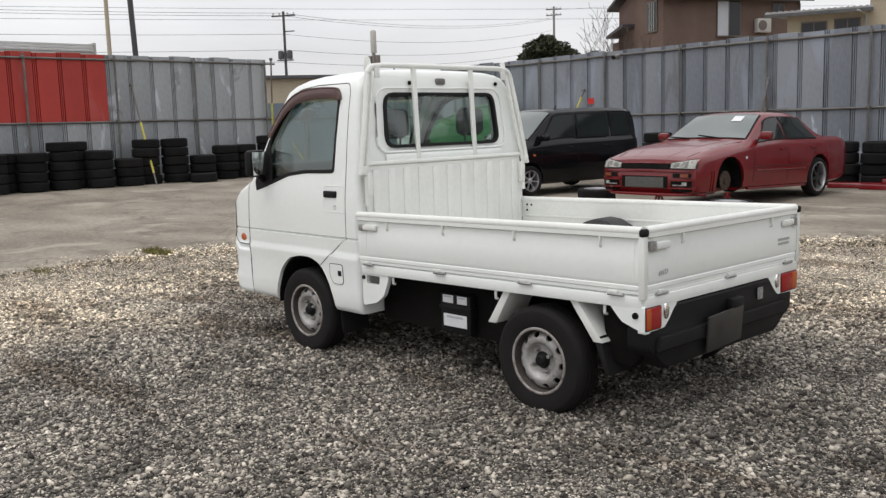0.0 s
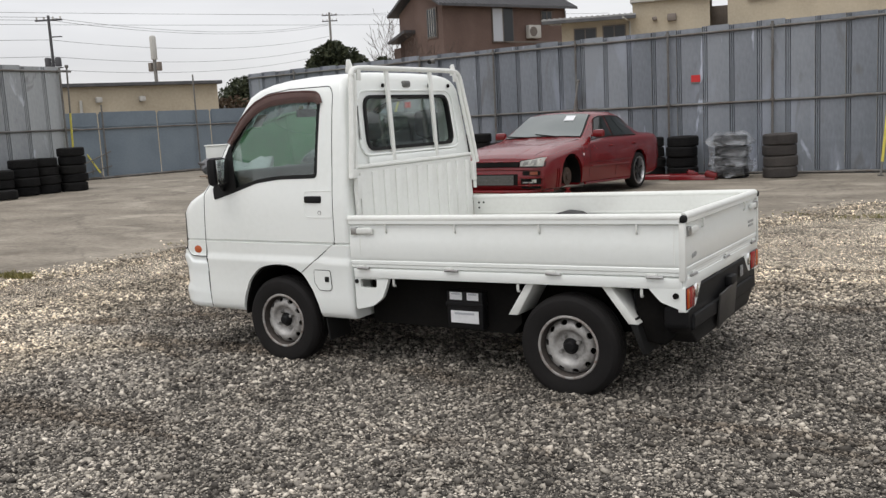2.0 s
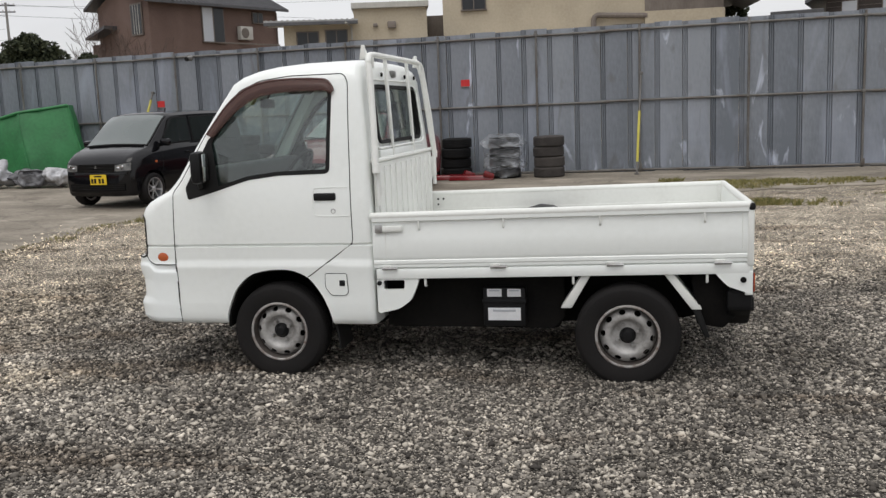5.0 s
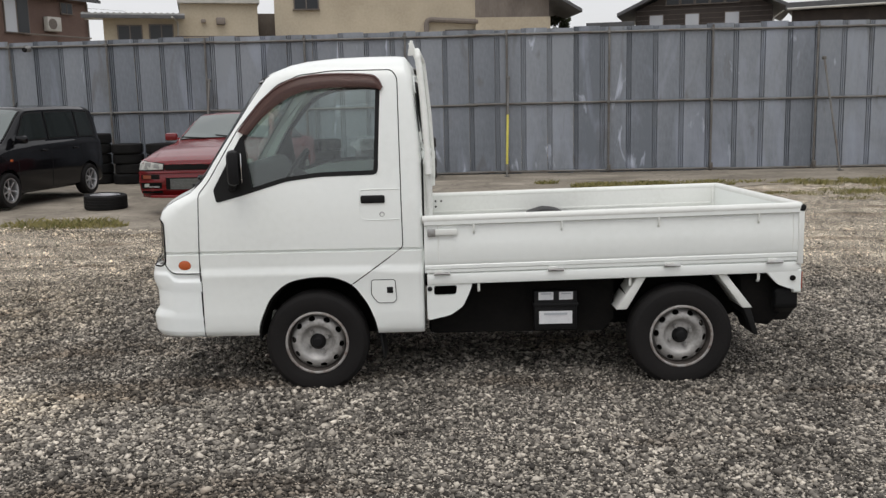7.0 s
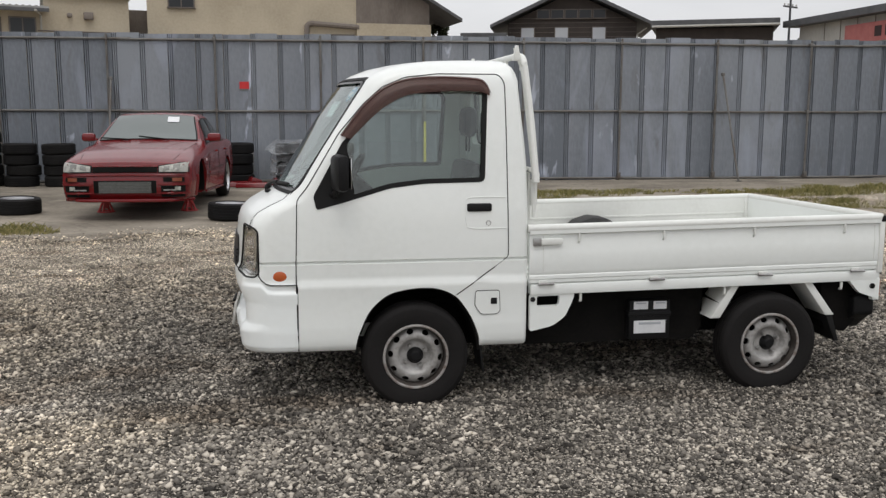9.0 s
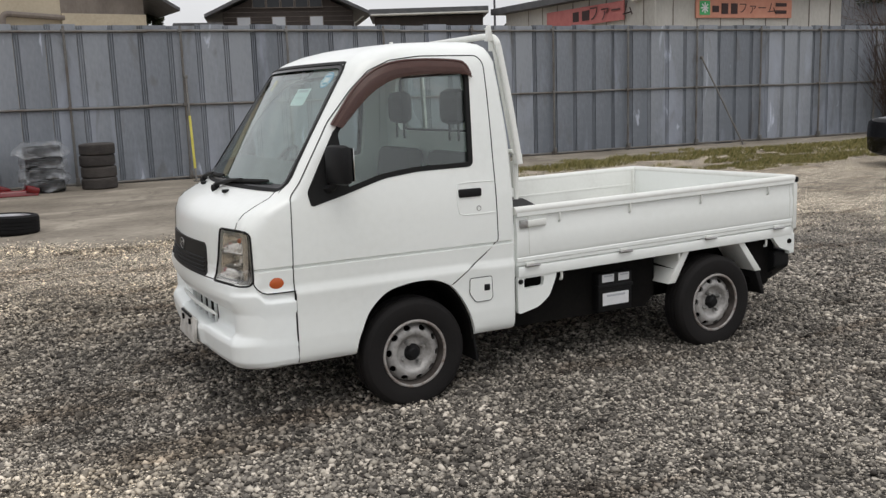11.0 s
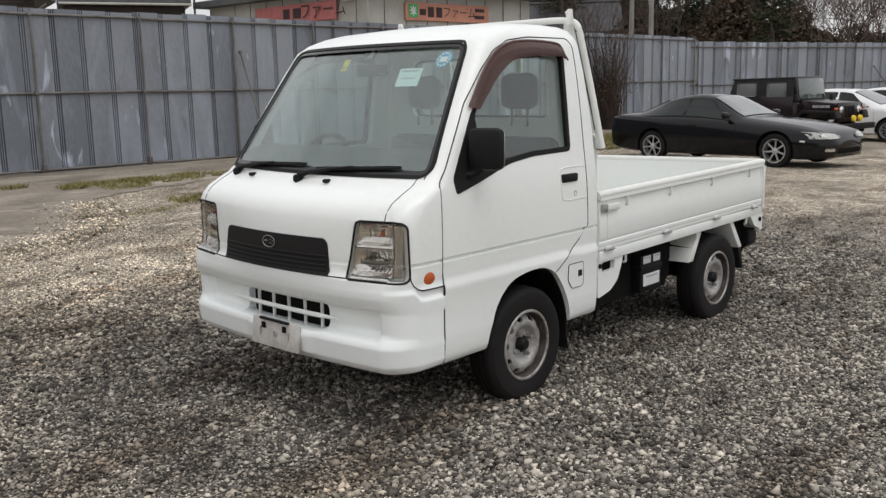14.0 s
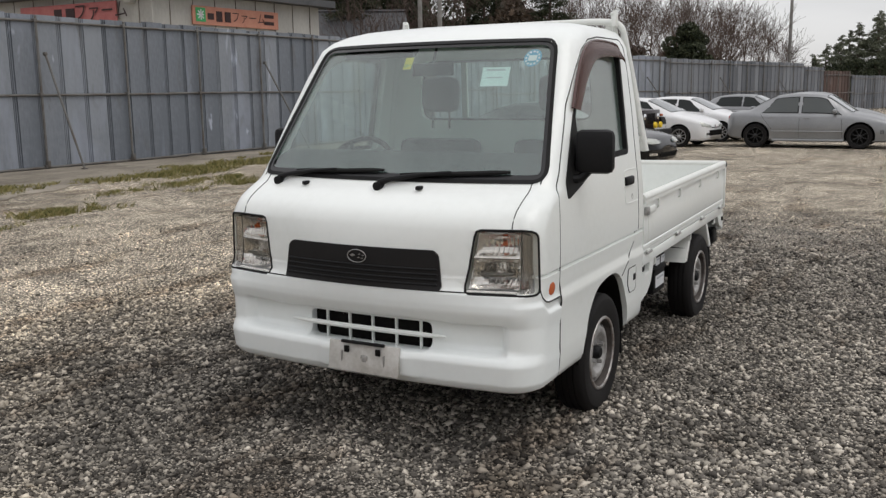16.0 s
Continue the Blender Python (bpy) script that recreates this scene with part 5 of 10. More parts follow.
# cab back: corrugated panel below the window, high stop lamp
back = box((0.578, 0, 0.92), (0.014, 1.32, 0.46))
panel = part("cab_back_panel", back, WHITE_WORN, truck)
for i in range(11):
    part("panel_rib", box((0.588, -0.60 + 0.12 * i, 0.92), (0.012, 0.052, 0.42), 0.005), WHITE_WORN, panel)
border = rounded([(-0.56, 1.225), (0.56, 1.225), (0.53, 1.60), (-0.53, 1.60)], 0.09)
part("pressed_border", tube([(0.5755 - 0.05 * max(0.0, z - 1.45), y, z) for y, z in border], 0.007, 6, True), WHITE, truck)
part("window_swage", box((0.576, 0, 1.19), (0.016, 1.0, 0.05), 0.007), WHITE, truck)
part("stop_lamp", box((0.565, 0, 1.64), (0.03, 0.075, 0.042), 0.012), HOUSING, truck)
for y in (-0.26, 0.26, 0.50):
    part("bolt_plug", lathe([(0.0, 0.006), (0.012, 0.004), (0.013, -0.004)], "x", 10, pose(0.572, y, 1.63)), UNDER, truck)

# guard frame behind the cab
guard = part("guard_frame", tube(bend([(0.60, -0.722, 1.105), (0.585, -0.665, 1.40), (0.555, -0.605, 1.715), (0.55, -0.50, 1.728), (0.55, 0.50, 1.728), (0.555, 0.605, 1.715), (0.585, 0.665, 1.40), (0.60, 0.722, 1.105)], 0.07), 0.016, 10), WHITE_WORN, truck, "white pipe guard frame behind the cab")
part("guard_foot", box((0.60, -0.703, 1.13), (0.034, 0.034, 0.05), 0.004), WHITE_WORN, guard)
part("guard_foot", box((0.60, 0.703, 1.13), (0.034, 0.034, 0.05), 0.004), WHITE_WORN, guard)
part("guard_bar", tube([(0.582, -0.70, 1.165), (0.582, 0.70, 1.165)], 0.0125, 8), WHITE_WORN, guard)
for y in (-0.245, 0.245):
    part("guard_upright", box((0.560, y, 1.446), (0.016, 0.034, 0.58), 0.003, pose(0, 0, 0, 0, -2.5, 0)), WHITE_WORN, guard)
for sy in (-1, 1):
    part("guard_post", tube(bend([(0.60, sy * 0.68, 0.93), (0.60, sy * 0.68, 1.12), (0.56, sy * 0.575, 1.66), (0.52, sy * 0.57, 1.765)], 0.05), 0.012, 8), WHITE_WORN, guard)
    part("guard_tip", prism([(0.505, 1.70), (0.545, 1.70), (0.532, 1.775), (0.518, 1.775)], "y", sy * 0.58 - 0.012, sy * 0.58 + 0.012, 0.003), WHITE_WORN, guard)
    part("guard_bracket", box((0.60, sy * 0.665, 1.05), (0.03, 0.04, 0.13), 0.004), WHITE_WORN, guard)
    part("guard_tab", box((0.56, sy * 0.54, 1.69), (0.012, 0.035, 0.07), 0.002), WHITE_WORN, guard)

# ---- cargo bed ----
GATE = [(0.738, 0.900), (0.734, 0.906), (0.708, 0.906), (0.704, 0.900), (0.704, 0.650), (0.728, 0.650), (0.728, 0.664), (0.7315, 0.668), (0.7315, 0.682), (0.728, 0.686), (0.7305, 0.692), (0.733, 0.70), (0.733, 0.792), (0.7245, 0.832), (0.7245, 0.868), (0.738, 0.874)]


def gate_side(sy):
    return prism([(sy * y, z) for y, z in GATE], "x", 0.575, 2.452)


bed = part("cargo_floor", box((1.53, 0, 0.635), (1.88, 1.40, 0.03), 0.003), WHITE_WORN, truck, "white ribbed cargo bed floor")
for i in range(9):
    part("floor_rib", box((1.53, -0.6 + 0.15 * i, 0.653), (1.84, 0.06, 0.01), 0.002), WHITE_WORN, bed)
for sy in (-1, 1):
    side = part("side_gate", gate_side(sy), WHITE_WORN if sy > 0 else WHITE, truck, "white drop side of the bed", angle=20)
    part("top_rail", tube([(0.566, sy * 0.721, 0.8985), (2.462, sy * 0.721, 0.8985)], 0.0195, 10), WHITE_WORN, side)
    part("inner_line", box((1.52, sy * 0.7025, 0.80), (1.84, 0.004, 0.012), 0.001), WHITE_WORN, side)
    for x in (0.66, 1.235, 1.82, 2.335):
        h = part("hinge", tube([(x - 0.04, sy * 0.738, 0.645), (x + 0.04, sy * 0.738, 0.645)], 0.0075, 8), STEEL, side, "small steel hinge")
        part("hinge_leaf", box((x - 0.015, sy * 0.736, 0.652), (0.045, 0.008, 0.018), 0.002), WHITE_WORN, h)
    for x in (0.825, 1.265, 1.75, 2.25):
        part("rope_hook", tube(bend([(x, sy * 0.725, 0.872), (x, sy * 0.735, 0.868), (x, sy * 0.735, 0.835), (x, sy * 0.722, 0.83)], 0.01), 0.0055, 6), WHITE_WORN, side)
    latch = part("gate_latch", box((0.685, sy * 0.738, 0.838), (0.11, 0.02, 0.030), 0.007), WHITE_WORN, side, "pressed steel gate latch")
    part("latch_catch", box((0.612, sy * 0.735, 0.838), (0.04, 0.02, 0.036), 0.003), STEEL, latch)
    for x in (0.645, 2.425):
        part("pressed_edge", tube([(x, sy * 0.7335, 0.70), (x, sy * 0.7335, 0.792), (x, sy * 0.725, 0.835), (x, sy * 0.725, 0.866)], 0.0022, 5), WHITE_WORN, side)
    for x, z in ((0.618, 0.868), (0.655, 0.868), (0.618, 0.835), (2.436, 0.86), (2.436, 0.80)):
        part("bolt", lathe([(0, 0.005), (0.006, 0.004), (0.007, -0.002)], "y", 8, pose(x, sy * 0.7025, z) @ Matrix.Diagonal((1, -sy, 1, 1))), SEAL, side)
    part("inner_strap", box((2.436, sy * 0.700, 0.78), (0.028, 0.008, 0.22), 0.002), WHITE_WORN, side)
    # lower rail, front bracket and corner
    part("bed_rail", prism([(sy * 0.728, 0.642), (sy * 0.728, 0.588), (sy * 0.66, 0.588), (sy * 0.66, 0.642)], "x", 0.585, 2.46, 0.004), WHITE, truck)
    part("corner_post", box((2.463, sy * 0.722, 0.755), (0.03, 0.032, 0.25), 0.006), WHITE_WORN, truck)
    part("corner_cap", box((2.468, sy * 0.722, 0.893), (0.03, 0.044, 0.032), 0.01), SEAL, truck, "black rubber corner cap")
    front = add_prism(bmesh.new(), rounded([(0.582, 0.40), (0.70, 0.425), (0.765, 0.47), (0.80, 0.545), (0.815, 0.592), (0.582, 0.592)], 0.02), "y", *sorted((sy * 0.695, sy * 0.72)))
    hole = prism(rounded([(0.618, 0.53), (0.73, 0.53), (0.735, 0.58), (0.618, 0.58)], 0.012), "y", *sorted((sy * 0.6, sy * 0.8)))
    part("bed_bracket", carve(front, [hole]), WHITE, truck)
    part("bracket_bolt", lathe([(0, 0.008), (0.012, 0.006), (0.013, -0.004)], "y", 12, pose(0.597, sy * 0.722, 0.566) @ Matrix.Diagonal((1, sy, 1, 1))), SEAL, truck)
    # fender stays: folded plates that reach inwards
    for pts in ([(1.70, 0.59), (1.655, 0.59), (1.545, 0.418), (1.60, 0.418)], [(2.055, 0.59), (2.10, 0.59), (2.24, 0.405), (2.19, 0.405)]):
        part("fender_stay", prism(pts, "y", *sorted((sy * 0.50, sy * 0.705)), 0.004), WHITE_WORN, truck)
    arch = [(1.60, 0.45), (1.70, 0.57), (1.80, 0.60), (1.98, 0.60), (2.08, 0.57), (2.18, 0.42)]
    part("wheel_arch", prism(arch + [(x, z + 0.012) for x, z in arch[::-1]], "y", *sorted((sy * 0.44, sy * 0.69))), UNDER, truck)
    for x in (0.845, 1.612, 2.262):
        part("rope_hook", tube(bend([(x, sy * 0.70, 0.59), (x, sy * 0.715, 0.585), (x, sy * 0.715, 0.548), (x, sy * 0.70, 0.545)], 0.01), 0.007, 6), WHITE_WORN, truck)
    rear = rounded([(2.30, 0.59), (2.335, 0.55), (2.36, 0.525), (2.472, 0.484), (2.472, 0.592)], 0.008)
    part("rear_bracket", prism(rear, "y", *sorted((sy * 0.70, sy * 0.728))), WHITE, truck)
    part("bracket_bolt", lathe([(0, 0.008), (0.014, 0.006), (0.015, -0.004)], "y", 12, pose(2.43, sy * 0.73, 0.558) @ Matrix.Diagonal((1, sy, 1, 1))), UNDER, truck)
    # rear lamp panel
    lampbox = rounded([(sy * 0.7255, 0.480), (sy * 0.7255, 0.60), (sy * 0.43, 0.60), (sy * 0.43, 0.590), (sy * 0.485, 0.53), (sy * 0.535, 0.490), (sy * 0.57, 0.480)], 0.01)
    lp = part("rear_lamp_panel", prism(lampbox, "x", 2.44, 2.474), WHITE, truck)
    tail = part("tail_lamp", box((2.468, sy * 0.642, 0.543), (0.03, 0.148, 0.100), 0.009), RED_LENS, lp, "red and amber tail lamp")
    part("amber_half", box((2.4695, sy * 0.690, 0.543), (0.031, 0.048, 0.096), 0.008), TAIL_AMBER, tail)
    part("lamp_gasket", box((2.464, sy * 0.642, 0.543), (0.03, 0.158, 0.110), 0.010), SEAL, tail)
    part("reverse_lamp", lathe([(0, 0.012), (0.028, 0.008), (0.034, 0.0), (0.034, -0.01)], "x", 20, pose(2.474, sy * 0.525, 0.562) @ Matrix.Diagonal((1, 0.62, 1.15, 1))), CHROME, lp)

TAIL = [(2.478 - 0.738 + y, z) for y, z in GATE]
tailgate = part("tailgate", prism(TAIL, "y", -0.70, 0.70), WHITE, truck, "white drop tailgate", angle=20)
part("top_rail", tube([(2.461, -0.705, 0.8985), (2.461, 0.705, 0.8985)], 0.0195, 10), WHITE_WORN, tailgate)
for y in (-0.60, 0.0, 0.60):
    h = part("hinge", tube([(2.478, y - 0.045, 0.645), (2.478, y + 0.045, 0.645)], 0.0075, 8), STEEL, tailgate)
    part("hinge_leaf", box((2.476, y, 0.652), (0.008, 0.045, 0.018), 0.002), WHITE_WORN, h)
for y in (-0.42, 0.42):
    part("rope_hook", tube(bend([(2.465, y, 0.872), (2.475, y, 0.868), (2.475, y, 0.835), (2.462, y, 0.83)], 0.01), 0.0055, 6), WHITE_WORN, tailgate)
for y, s in ((-0.615, 1), (0.615, -1)):
    latch = part("gate_latch", box((2.478, y + s * 0.02, 0.838), (0.02, 0.11, 0.030), 0.007), WHITE_WORN, tailgate)
    part("latch_catch", box((2.475, y - s * 0.055, 0.838), (0.02, 0.04, 0.04), 0.003), STEEL, latch)
part("rear_rail", box((2.463, 0, 0.614), (0.025, 1.44, 0.05), 0.004), WHITE, truck)


def lettering(text, size, m, mat, parent, name="lettering"):
    cu = bpy.data.curves.new(name, "FONT")
    cu.body, cu.size, cu.extrude = text, size, 0.0008
    cu.align_x, cu.align_y = "CENTER", "CENTER"
    ob = new(name, cu)
    deps = bpy.context.evaluated_depsgraph_get()
    me = bpy.data.meshes.new_from_object(ob.evaluated_get(deps))
    bpy.data.objects.remove(ob)
    me.materials.clear()
    me.materials.append(mat)
    out = new(name, me)
    out.parent = parent
    out.matrix_local = m
    return out


DECAL = material("grey_decal", (0.42, 0.43, 0.42), 0.5)
lettering("4WD", 0.034, pose(2.4755, -0.585, 0.738, 90, 0, 90), DECAL, tailgate, "drive_decal")
for k, (w, z) in enumerate(((0.13, 0.762), (0.12, 0.742))):
    for j in range(7):
        part("decal_bar", box((2.4755, 0.555 + (j - 3) * w / 7, z), (0.002, w / 7 * 0.72, 0.012)), DECAL, tailgate, smooth=False)

# rear bumper, plate bracket, chassis
bump = rounded([(-0.52, 0.30), (0.52, 0.30), (0.60, 0.36), (0.675, 0.40), (0.675, 0.495), (0.53, 0.50), (0.45, 0.585), (-0.45, 0.585), (-0.53, 0.50), (-0.675, 0.495), (-0.675, 0.40), (-0.60, 0.36)], 0.015)
rear_bumper = part("rear_bumper", prism(bump, "x", 2.36, 2.475, 0.012), BLACK_PLASTIC, truck, "black plastic rear bumper skirt", angle=50)
part("bumper_step", prism(rounded([(-0.62, 0.385), (0.62, 0.385), (0.60, 0.455), (-0.60, 0.455)], 0.01), "x", 2.46, 2.492, 0.008), BLACK_PLASTIC, rear_bumper)
part("rear_plate_bracket", box((2.50, -0.05, 0.41), (0.012, 0.32, 0.175), 0.004, pose(0, 0, 0, 3, 6, 0)), PLATE_DARK, rear_bumper, "dark empty number plate bracket")
part("plate_lamp", box((2.492, 0.06, 0.515), (0.045, 0.11, 0.06), 0.012), BLACK_PLASTIC, rear_bumper)
part("round_badge", box((2.484, 0.33, 0.525), (0.006, 0.055, 0.06), 0.004), WORN_LABEL, rear_bumper)
for y in (-0.33, 0.33):
    part("chassis_rail", box((1.25, y, 0.52), (2.2, 0.09, 0.11), 0.01), UNDER, truck)
part("side_tank", box((1.06, -0.40, 0.405), (0.96, 0.34, 0.33), 0.03), UNDER, truck, smooth=True)
part("side_skirt", prism([(0.59, 0.255), (1.50, 0.245), (1.56, 0.31), (1.56, 0.60), (0.59, 0.60)], "y", -0.575, -0.56), UNDER, truck)
part("engine_block", box((2.05, 0.05, 0.43), (0.62, 0.55, 0.28), 0.04), UNDER, truck)
part("rear_axle", tube([(1.90, -0.6, 0.254), (1.90, 0.6, 0.254)], 0.04, 10), UNDER, truck)
part("front_axle", tube([(0, -0.6, 0.255), (0, 0.6, 0.255)], 0.03, 10), UNDER, truck)
# underbody box and an unseen far block, added to deepen the shade underneath
part("underbody", box((0.02, 0, 0.35), (1.0, 0.84, 0.26), 0.03), UNDER, truck)
part("far_tank", box((1.06, 0.42, 0.40), (0.9, 0.30, 0.32), 0.03), UNDER, truck)
for sy in (-1, 1):
    part("inner_arch", prism([(1.46, 0.25), (1.46, 0.62), (2.36, 0.62), (2.36, 0.33), (2.18, 0.28)], "y", sy * 0.44 - 0.006, sy * 0.44 + 0.006), UNDER, truck)
    part("rear_splash_guard", prism([(2.23, 0.29), (2.36, 0.27), (2.42, 0.33), (2.42, 0.58), (2.20, 0.58)], "y", *sorted((sy * 0.46, sy * 0.64)), 0.01), UNDER, truck)
part("exhaust_pipe", tube(bend([(2.1, -0.15, 0.30), (2.3, -0.2, 0.28), (2.46, -0.22, 0.27)], 0.05), 0.02, 10), STEEL, truck)
part("muffler", lathe([(0, -0.22), (0.09, -0.21), (0.095, 0.21), (0, 0.22)], "y", 20, pose(2.22, 0.05, 0.32)), UNDER, truck)
battery = part("battery_box", box((1.246, -0.605, 0.372), (0.225, 0.06, 0.21), 0.008), BLACK_PLASTIC, truck, "black box with white labels")
part("box_lid", box((1.246, -0.61, 0.403), (0.235, 0.062, 0.022), 0.004), BLACK_PLASTIC, battery)
for x, z, w, h in ((1.195, 0.45, 0.078, 0.042), (1.300, 0.45, 0.072, 0.042), (1.246, 0.335, 0.174, 0.068)):
    lb = part("label", box((x, -0.637, z), (w, 0.003, h), 0.001), STICKER, battery, "white maintenance label", smooth=False)
    part("text_bar", box((x, -0.6395, z + h * 0.28), (w * 0.7, 0.002, h * 0.16)), INK, lb, smooth=False)

# a rolled rubber mat on the bed
BED_RUBBER = varied(material("bed_rubber", (0.035, 0.036, 0.036), 0.8), [(0.028, 0.028, 0.028), (0.05, 0.05, 0.05)], 8, 60)
hump = [(1.09, 0.66), (1.14, 0.742), (1.22, 0.805), (1.31, 0.832), (1.40, 0.822), (1.49, 0.775), (1.56, 0.705), (1.58, 0.66)]
mat_bm = prism(hump, "y", 0.52, 0.69, 0.012)
mat_bm.transform(Matrix.Translation((-4.622, 3.96, -0.052)))
tagged(part("rubber_mat", mat_bm, BED_RUBBER, angle=40), "dark rubber mat arched on the white truck bed", "rubber mat")


def truck_wheel(ax, sy, rim_mat):
    w = thing("wheel", Matrix.Translation((ax, sy * 0.650, 0.245 if ax < 1 else 0.239)) @ Matrix.Diagonal((1, sy, 1, 1)), "", "")
    w.parent = truck
    # outer side is +y
    tyre = [(r * 1.018 if r > 0.2 else r, y) for r, y in [(0.156, -0.062), (0.175, -0.068), (0.21, -0.0735), (0.235, -0.072), (0.252, -0.063), (0.2595, -0.052), (0.2625, -0.03), (0.2625, -0.0305), (0.2565, -0.029), (0.2565, -0.024), (0.2630, -0.0225), (0.2635, -0.004), (0.257, -0.003), (0.257, 0.003), (0.2635, 0.004), (0.2630, 0.0225), (0.2565, 0.024), (0.2565, 0.029), (0.2625, 0.0305), (0.2595, 0.052), (0.252, 0.063), (0.243, 0.0665), (0.240, 0.071), (0.235, 0.072), (0.21, 0.0735), (0.190, 0.071), (0.170, 0.067), (0.156, 0.062)]]
    part("tyre", lathe(tyre, "y", 64, loop=True), RUBBER, w, "black rubber tyre", angle=50)
    rim = [(0.143, 0.016), (0.140, 0.026), (0.130, 0.042), (0.113, 0.052), (0.096, 0.055), (0.086, 0.050), (0.076, 0.032), (0.066, 0.029), (0.038, 0.029), (0.034, 0.031), (0.0, 0.031), (0.0, 0.016), (0.074, 0.018), (0.084, 0.038), (0.106, 0.043), (0.128, 0.032), (0.138, 0.012)]
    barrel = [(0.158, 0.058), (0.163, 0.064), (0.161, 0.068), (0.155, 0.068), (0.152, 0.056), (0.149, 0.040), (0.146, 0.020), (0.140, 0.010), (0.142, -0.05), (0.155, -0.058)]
    part("rim_barrel", lathe(barrel, "y", 56, loop=True), RIM_GRIME_SHADE, w, "grimy outer well of the steel rim, shade in its colour", angle=50)
    holes = []
    for k in range(10):
        a = 2 * math.pi * k / 10 + 0.1
        h = lathe([(0.0, -0.05), (1.0, -0.05), (1.0, 0.09), (0.0, 0.09)], "y", 12)
        h.transform(Matrix.Rotation(a, 4, "Y") @ Matrix.Translation((0.1245, 0, 0)) @ Matrix.Diagonal((0.0128, 1, 0.0180, 1)))
        holes.append(h)
    body = lathe(rim, "y", 56, loop=True)
    merged = bmesh.new()
    for h in holes:
        me = bpy.data.meshes.new("tmp")
        h.to_mesh(me)
        h.free()
        merged.from_mesh(me)
        bpy.data.meshes.remove(me)
    rm = part("rim", carve(body, [merged]), rim_mat, w, "worn silver steel rim with ten holes", angle=50)
    part("brake_drum", lathe([(0.0, 0.006), (0.127, 0.006), (0.13, -0.05), (0.0, -0.05)], "y", 32), UNDER, w)
    part("hub_cap", lathe([(0.0, 0.062), (0.022, 0.061), (0.027, 0.056), (0.031, 0.045), (0.036, 0.034), (0.042, 0.032), (0.042, 0.026), (0.0, 0.018)], "y", 20), BLACK_PLASTIC, w)
    part("rim_lip", lathe([(0.158 + 0.0072 * math.cos(q), 0.0660 + 0.0060 * math.sin(q)) for q in (2 * math.pi * i / 8 for i in range(8))], "y", 56, loop=True), RIM_RUST, w, "rust-stained rim edge")
    for k in range(4):
        a = 2 * math.pi * k / 4 + 0.5
        part("lug_nut", lathe([(0.0, 0.058), (0.009, 0.057), (0.0125, 0.031), (0.0, 0.031)], "y", 6, Matrix.Translation((0.056 * math.cos(a), 0, 0.056 * math.sin(a)))), STEEL, w)
    return w


for ax in (0.0, 1.886):
    for sy in (-1, 1):
        truck_wheel(ax, sy, RIM_STEEL)
        if ax < 1:
            part("mud_flap", box((ax + 0.33, sy * 0.60, 0.27), (0.012, 0.20, 0.25), 0.004, pose(0, 0, 0, 0, -8, 0)), SEAL, truck)
        else:
            part("mud_flap", prism([(2.195, 0.408), (2.235, 0.408), (2.29, 0.235), (2.265, 0.235)], "y", *sorted((sy * 0.48, sy * 0.70)), 0.004), SEAL, truck)


def settle_bed():
    """The load bed rides nose-down and leans a little; its sides are a touch deeper than their pressing."""
    names = ("side_gate", "tailgate", "cargo_floor", "bed_rail", "corner_post", "corner_cap", "bed_bracket", "bracket_bolt", "rear_rail", "rear_bracket", "rear_lamp_panel", "rope_hook", "fender_stay", "rear_bumper")

    def drop(x, y, z):
        return 0.006 - 0.0142 * min(1.9, max(0.0, 2.46 - x)) - 0.10 * min(0.273, max(0.0, 0.918 - z)) - 0.0145 * (y + 0.72)

    def reach(x):
        return -0.006 + 0.021 * (x - 0.575) / 1.9

    done = set()
    todo = [ob for ob in truck.children if ob.name.split(".")[0] in names]
    while todo:
        ob = todo.pop()
        todo += list(ob.children)
        if ob.type != "MESH" or ob.data.name in done:
            continue
        done.add(ob.data.name)
        if ob.matrix_local.translation.length > 0.01:
            p = ob.matrix_local.translation
            ob.location.z += drop(p.x, p.y, p.z)
            ob.location.x += reach(p.x)
            continue
        for v in ob.data.vertices:
            v.co.z += drop(*v.co)
            v.co.x += reach(v.co.x)


settle_bed()


def settle_body():
    """The nose and the tail lamps sit a little off the middle, and the cab's back leans forward."""
    leaning = ("cab_body", "rear_window", "window_seal", "pressed_border", "window_swage", "stop_lamp", "bolt_plug")
    done = set()
    todo = [(ob, ob.name.split(".")[0]) for ob in truck.children]
    while todo:
        ob, top = todo.pop()
        todo += [(c, top) for c in ob.children]
        if ob.type != "MESH" or ob.data.name in done or top == "wheel":
            continue
        done.add(ob.data.name)
        name = ob.name.split(".")[0]
        tail = -0.04 if top in ("rear_bumper", "rear_lamp_panel") else 0.0
        for v in ob.data.vertices:
            x, y, z = v.co
            nose = 1 - step(-0.25, 0.25, x)
            v.co.y += -0.026 * nose * max(0.0, 1 - (y / 0.74) ** 2)
            if tail:
                v.co.y += tail * max(0.0, 1 - (y / 0.728) ** 8)
            if name in leaning:
                v.co.x -= step(0.46, 0.55, x) * (0.006 + 0.036 * step(1.10, 1.62, z))


settle_body()


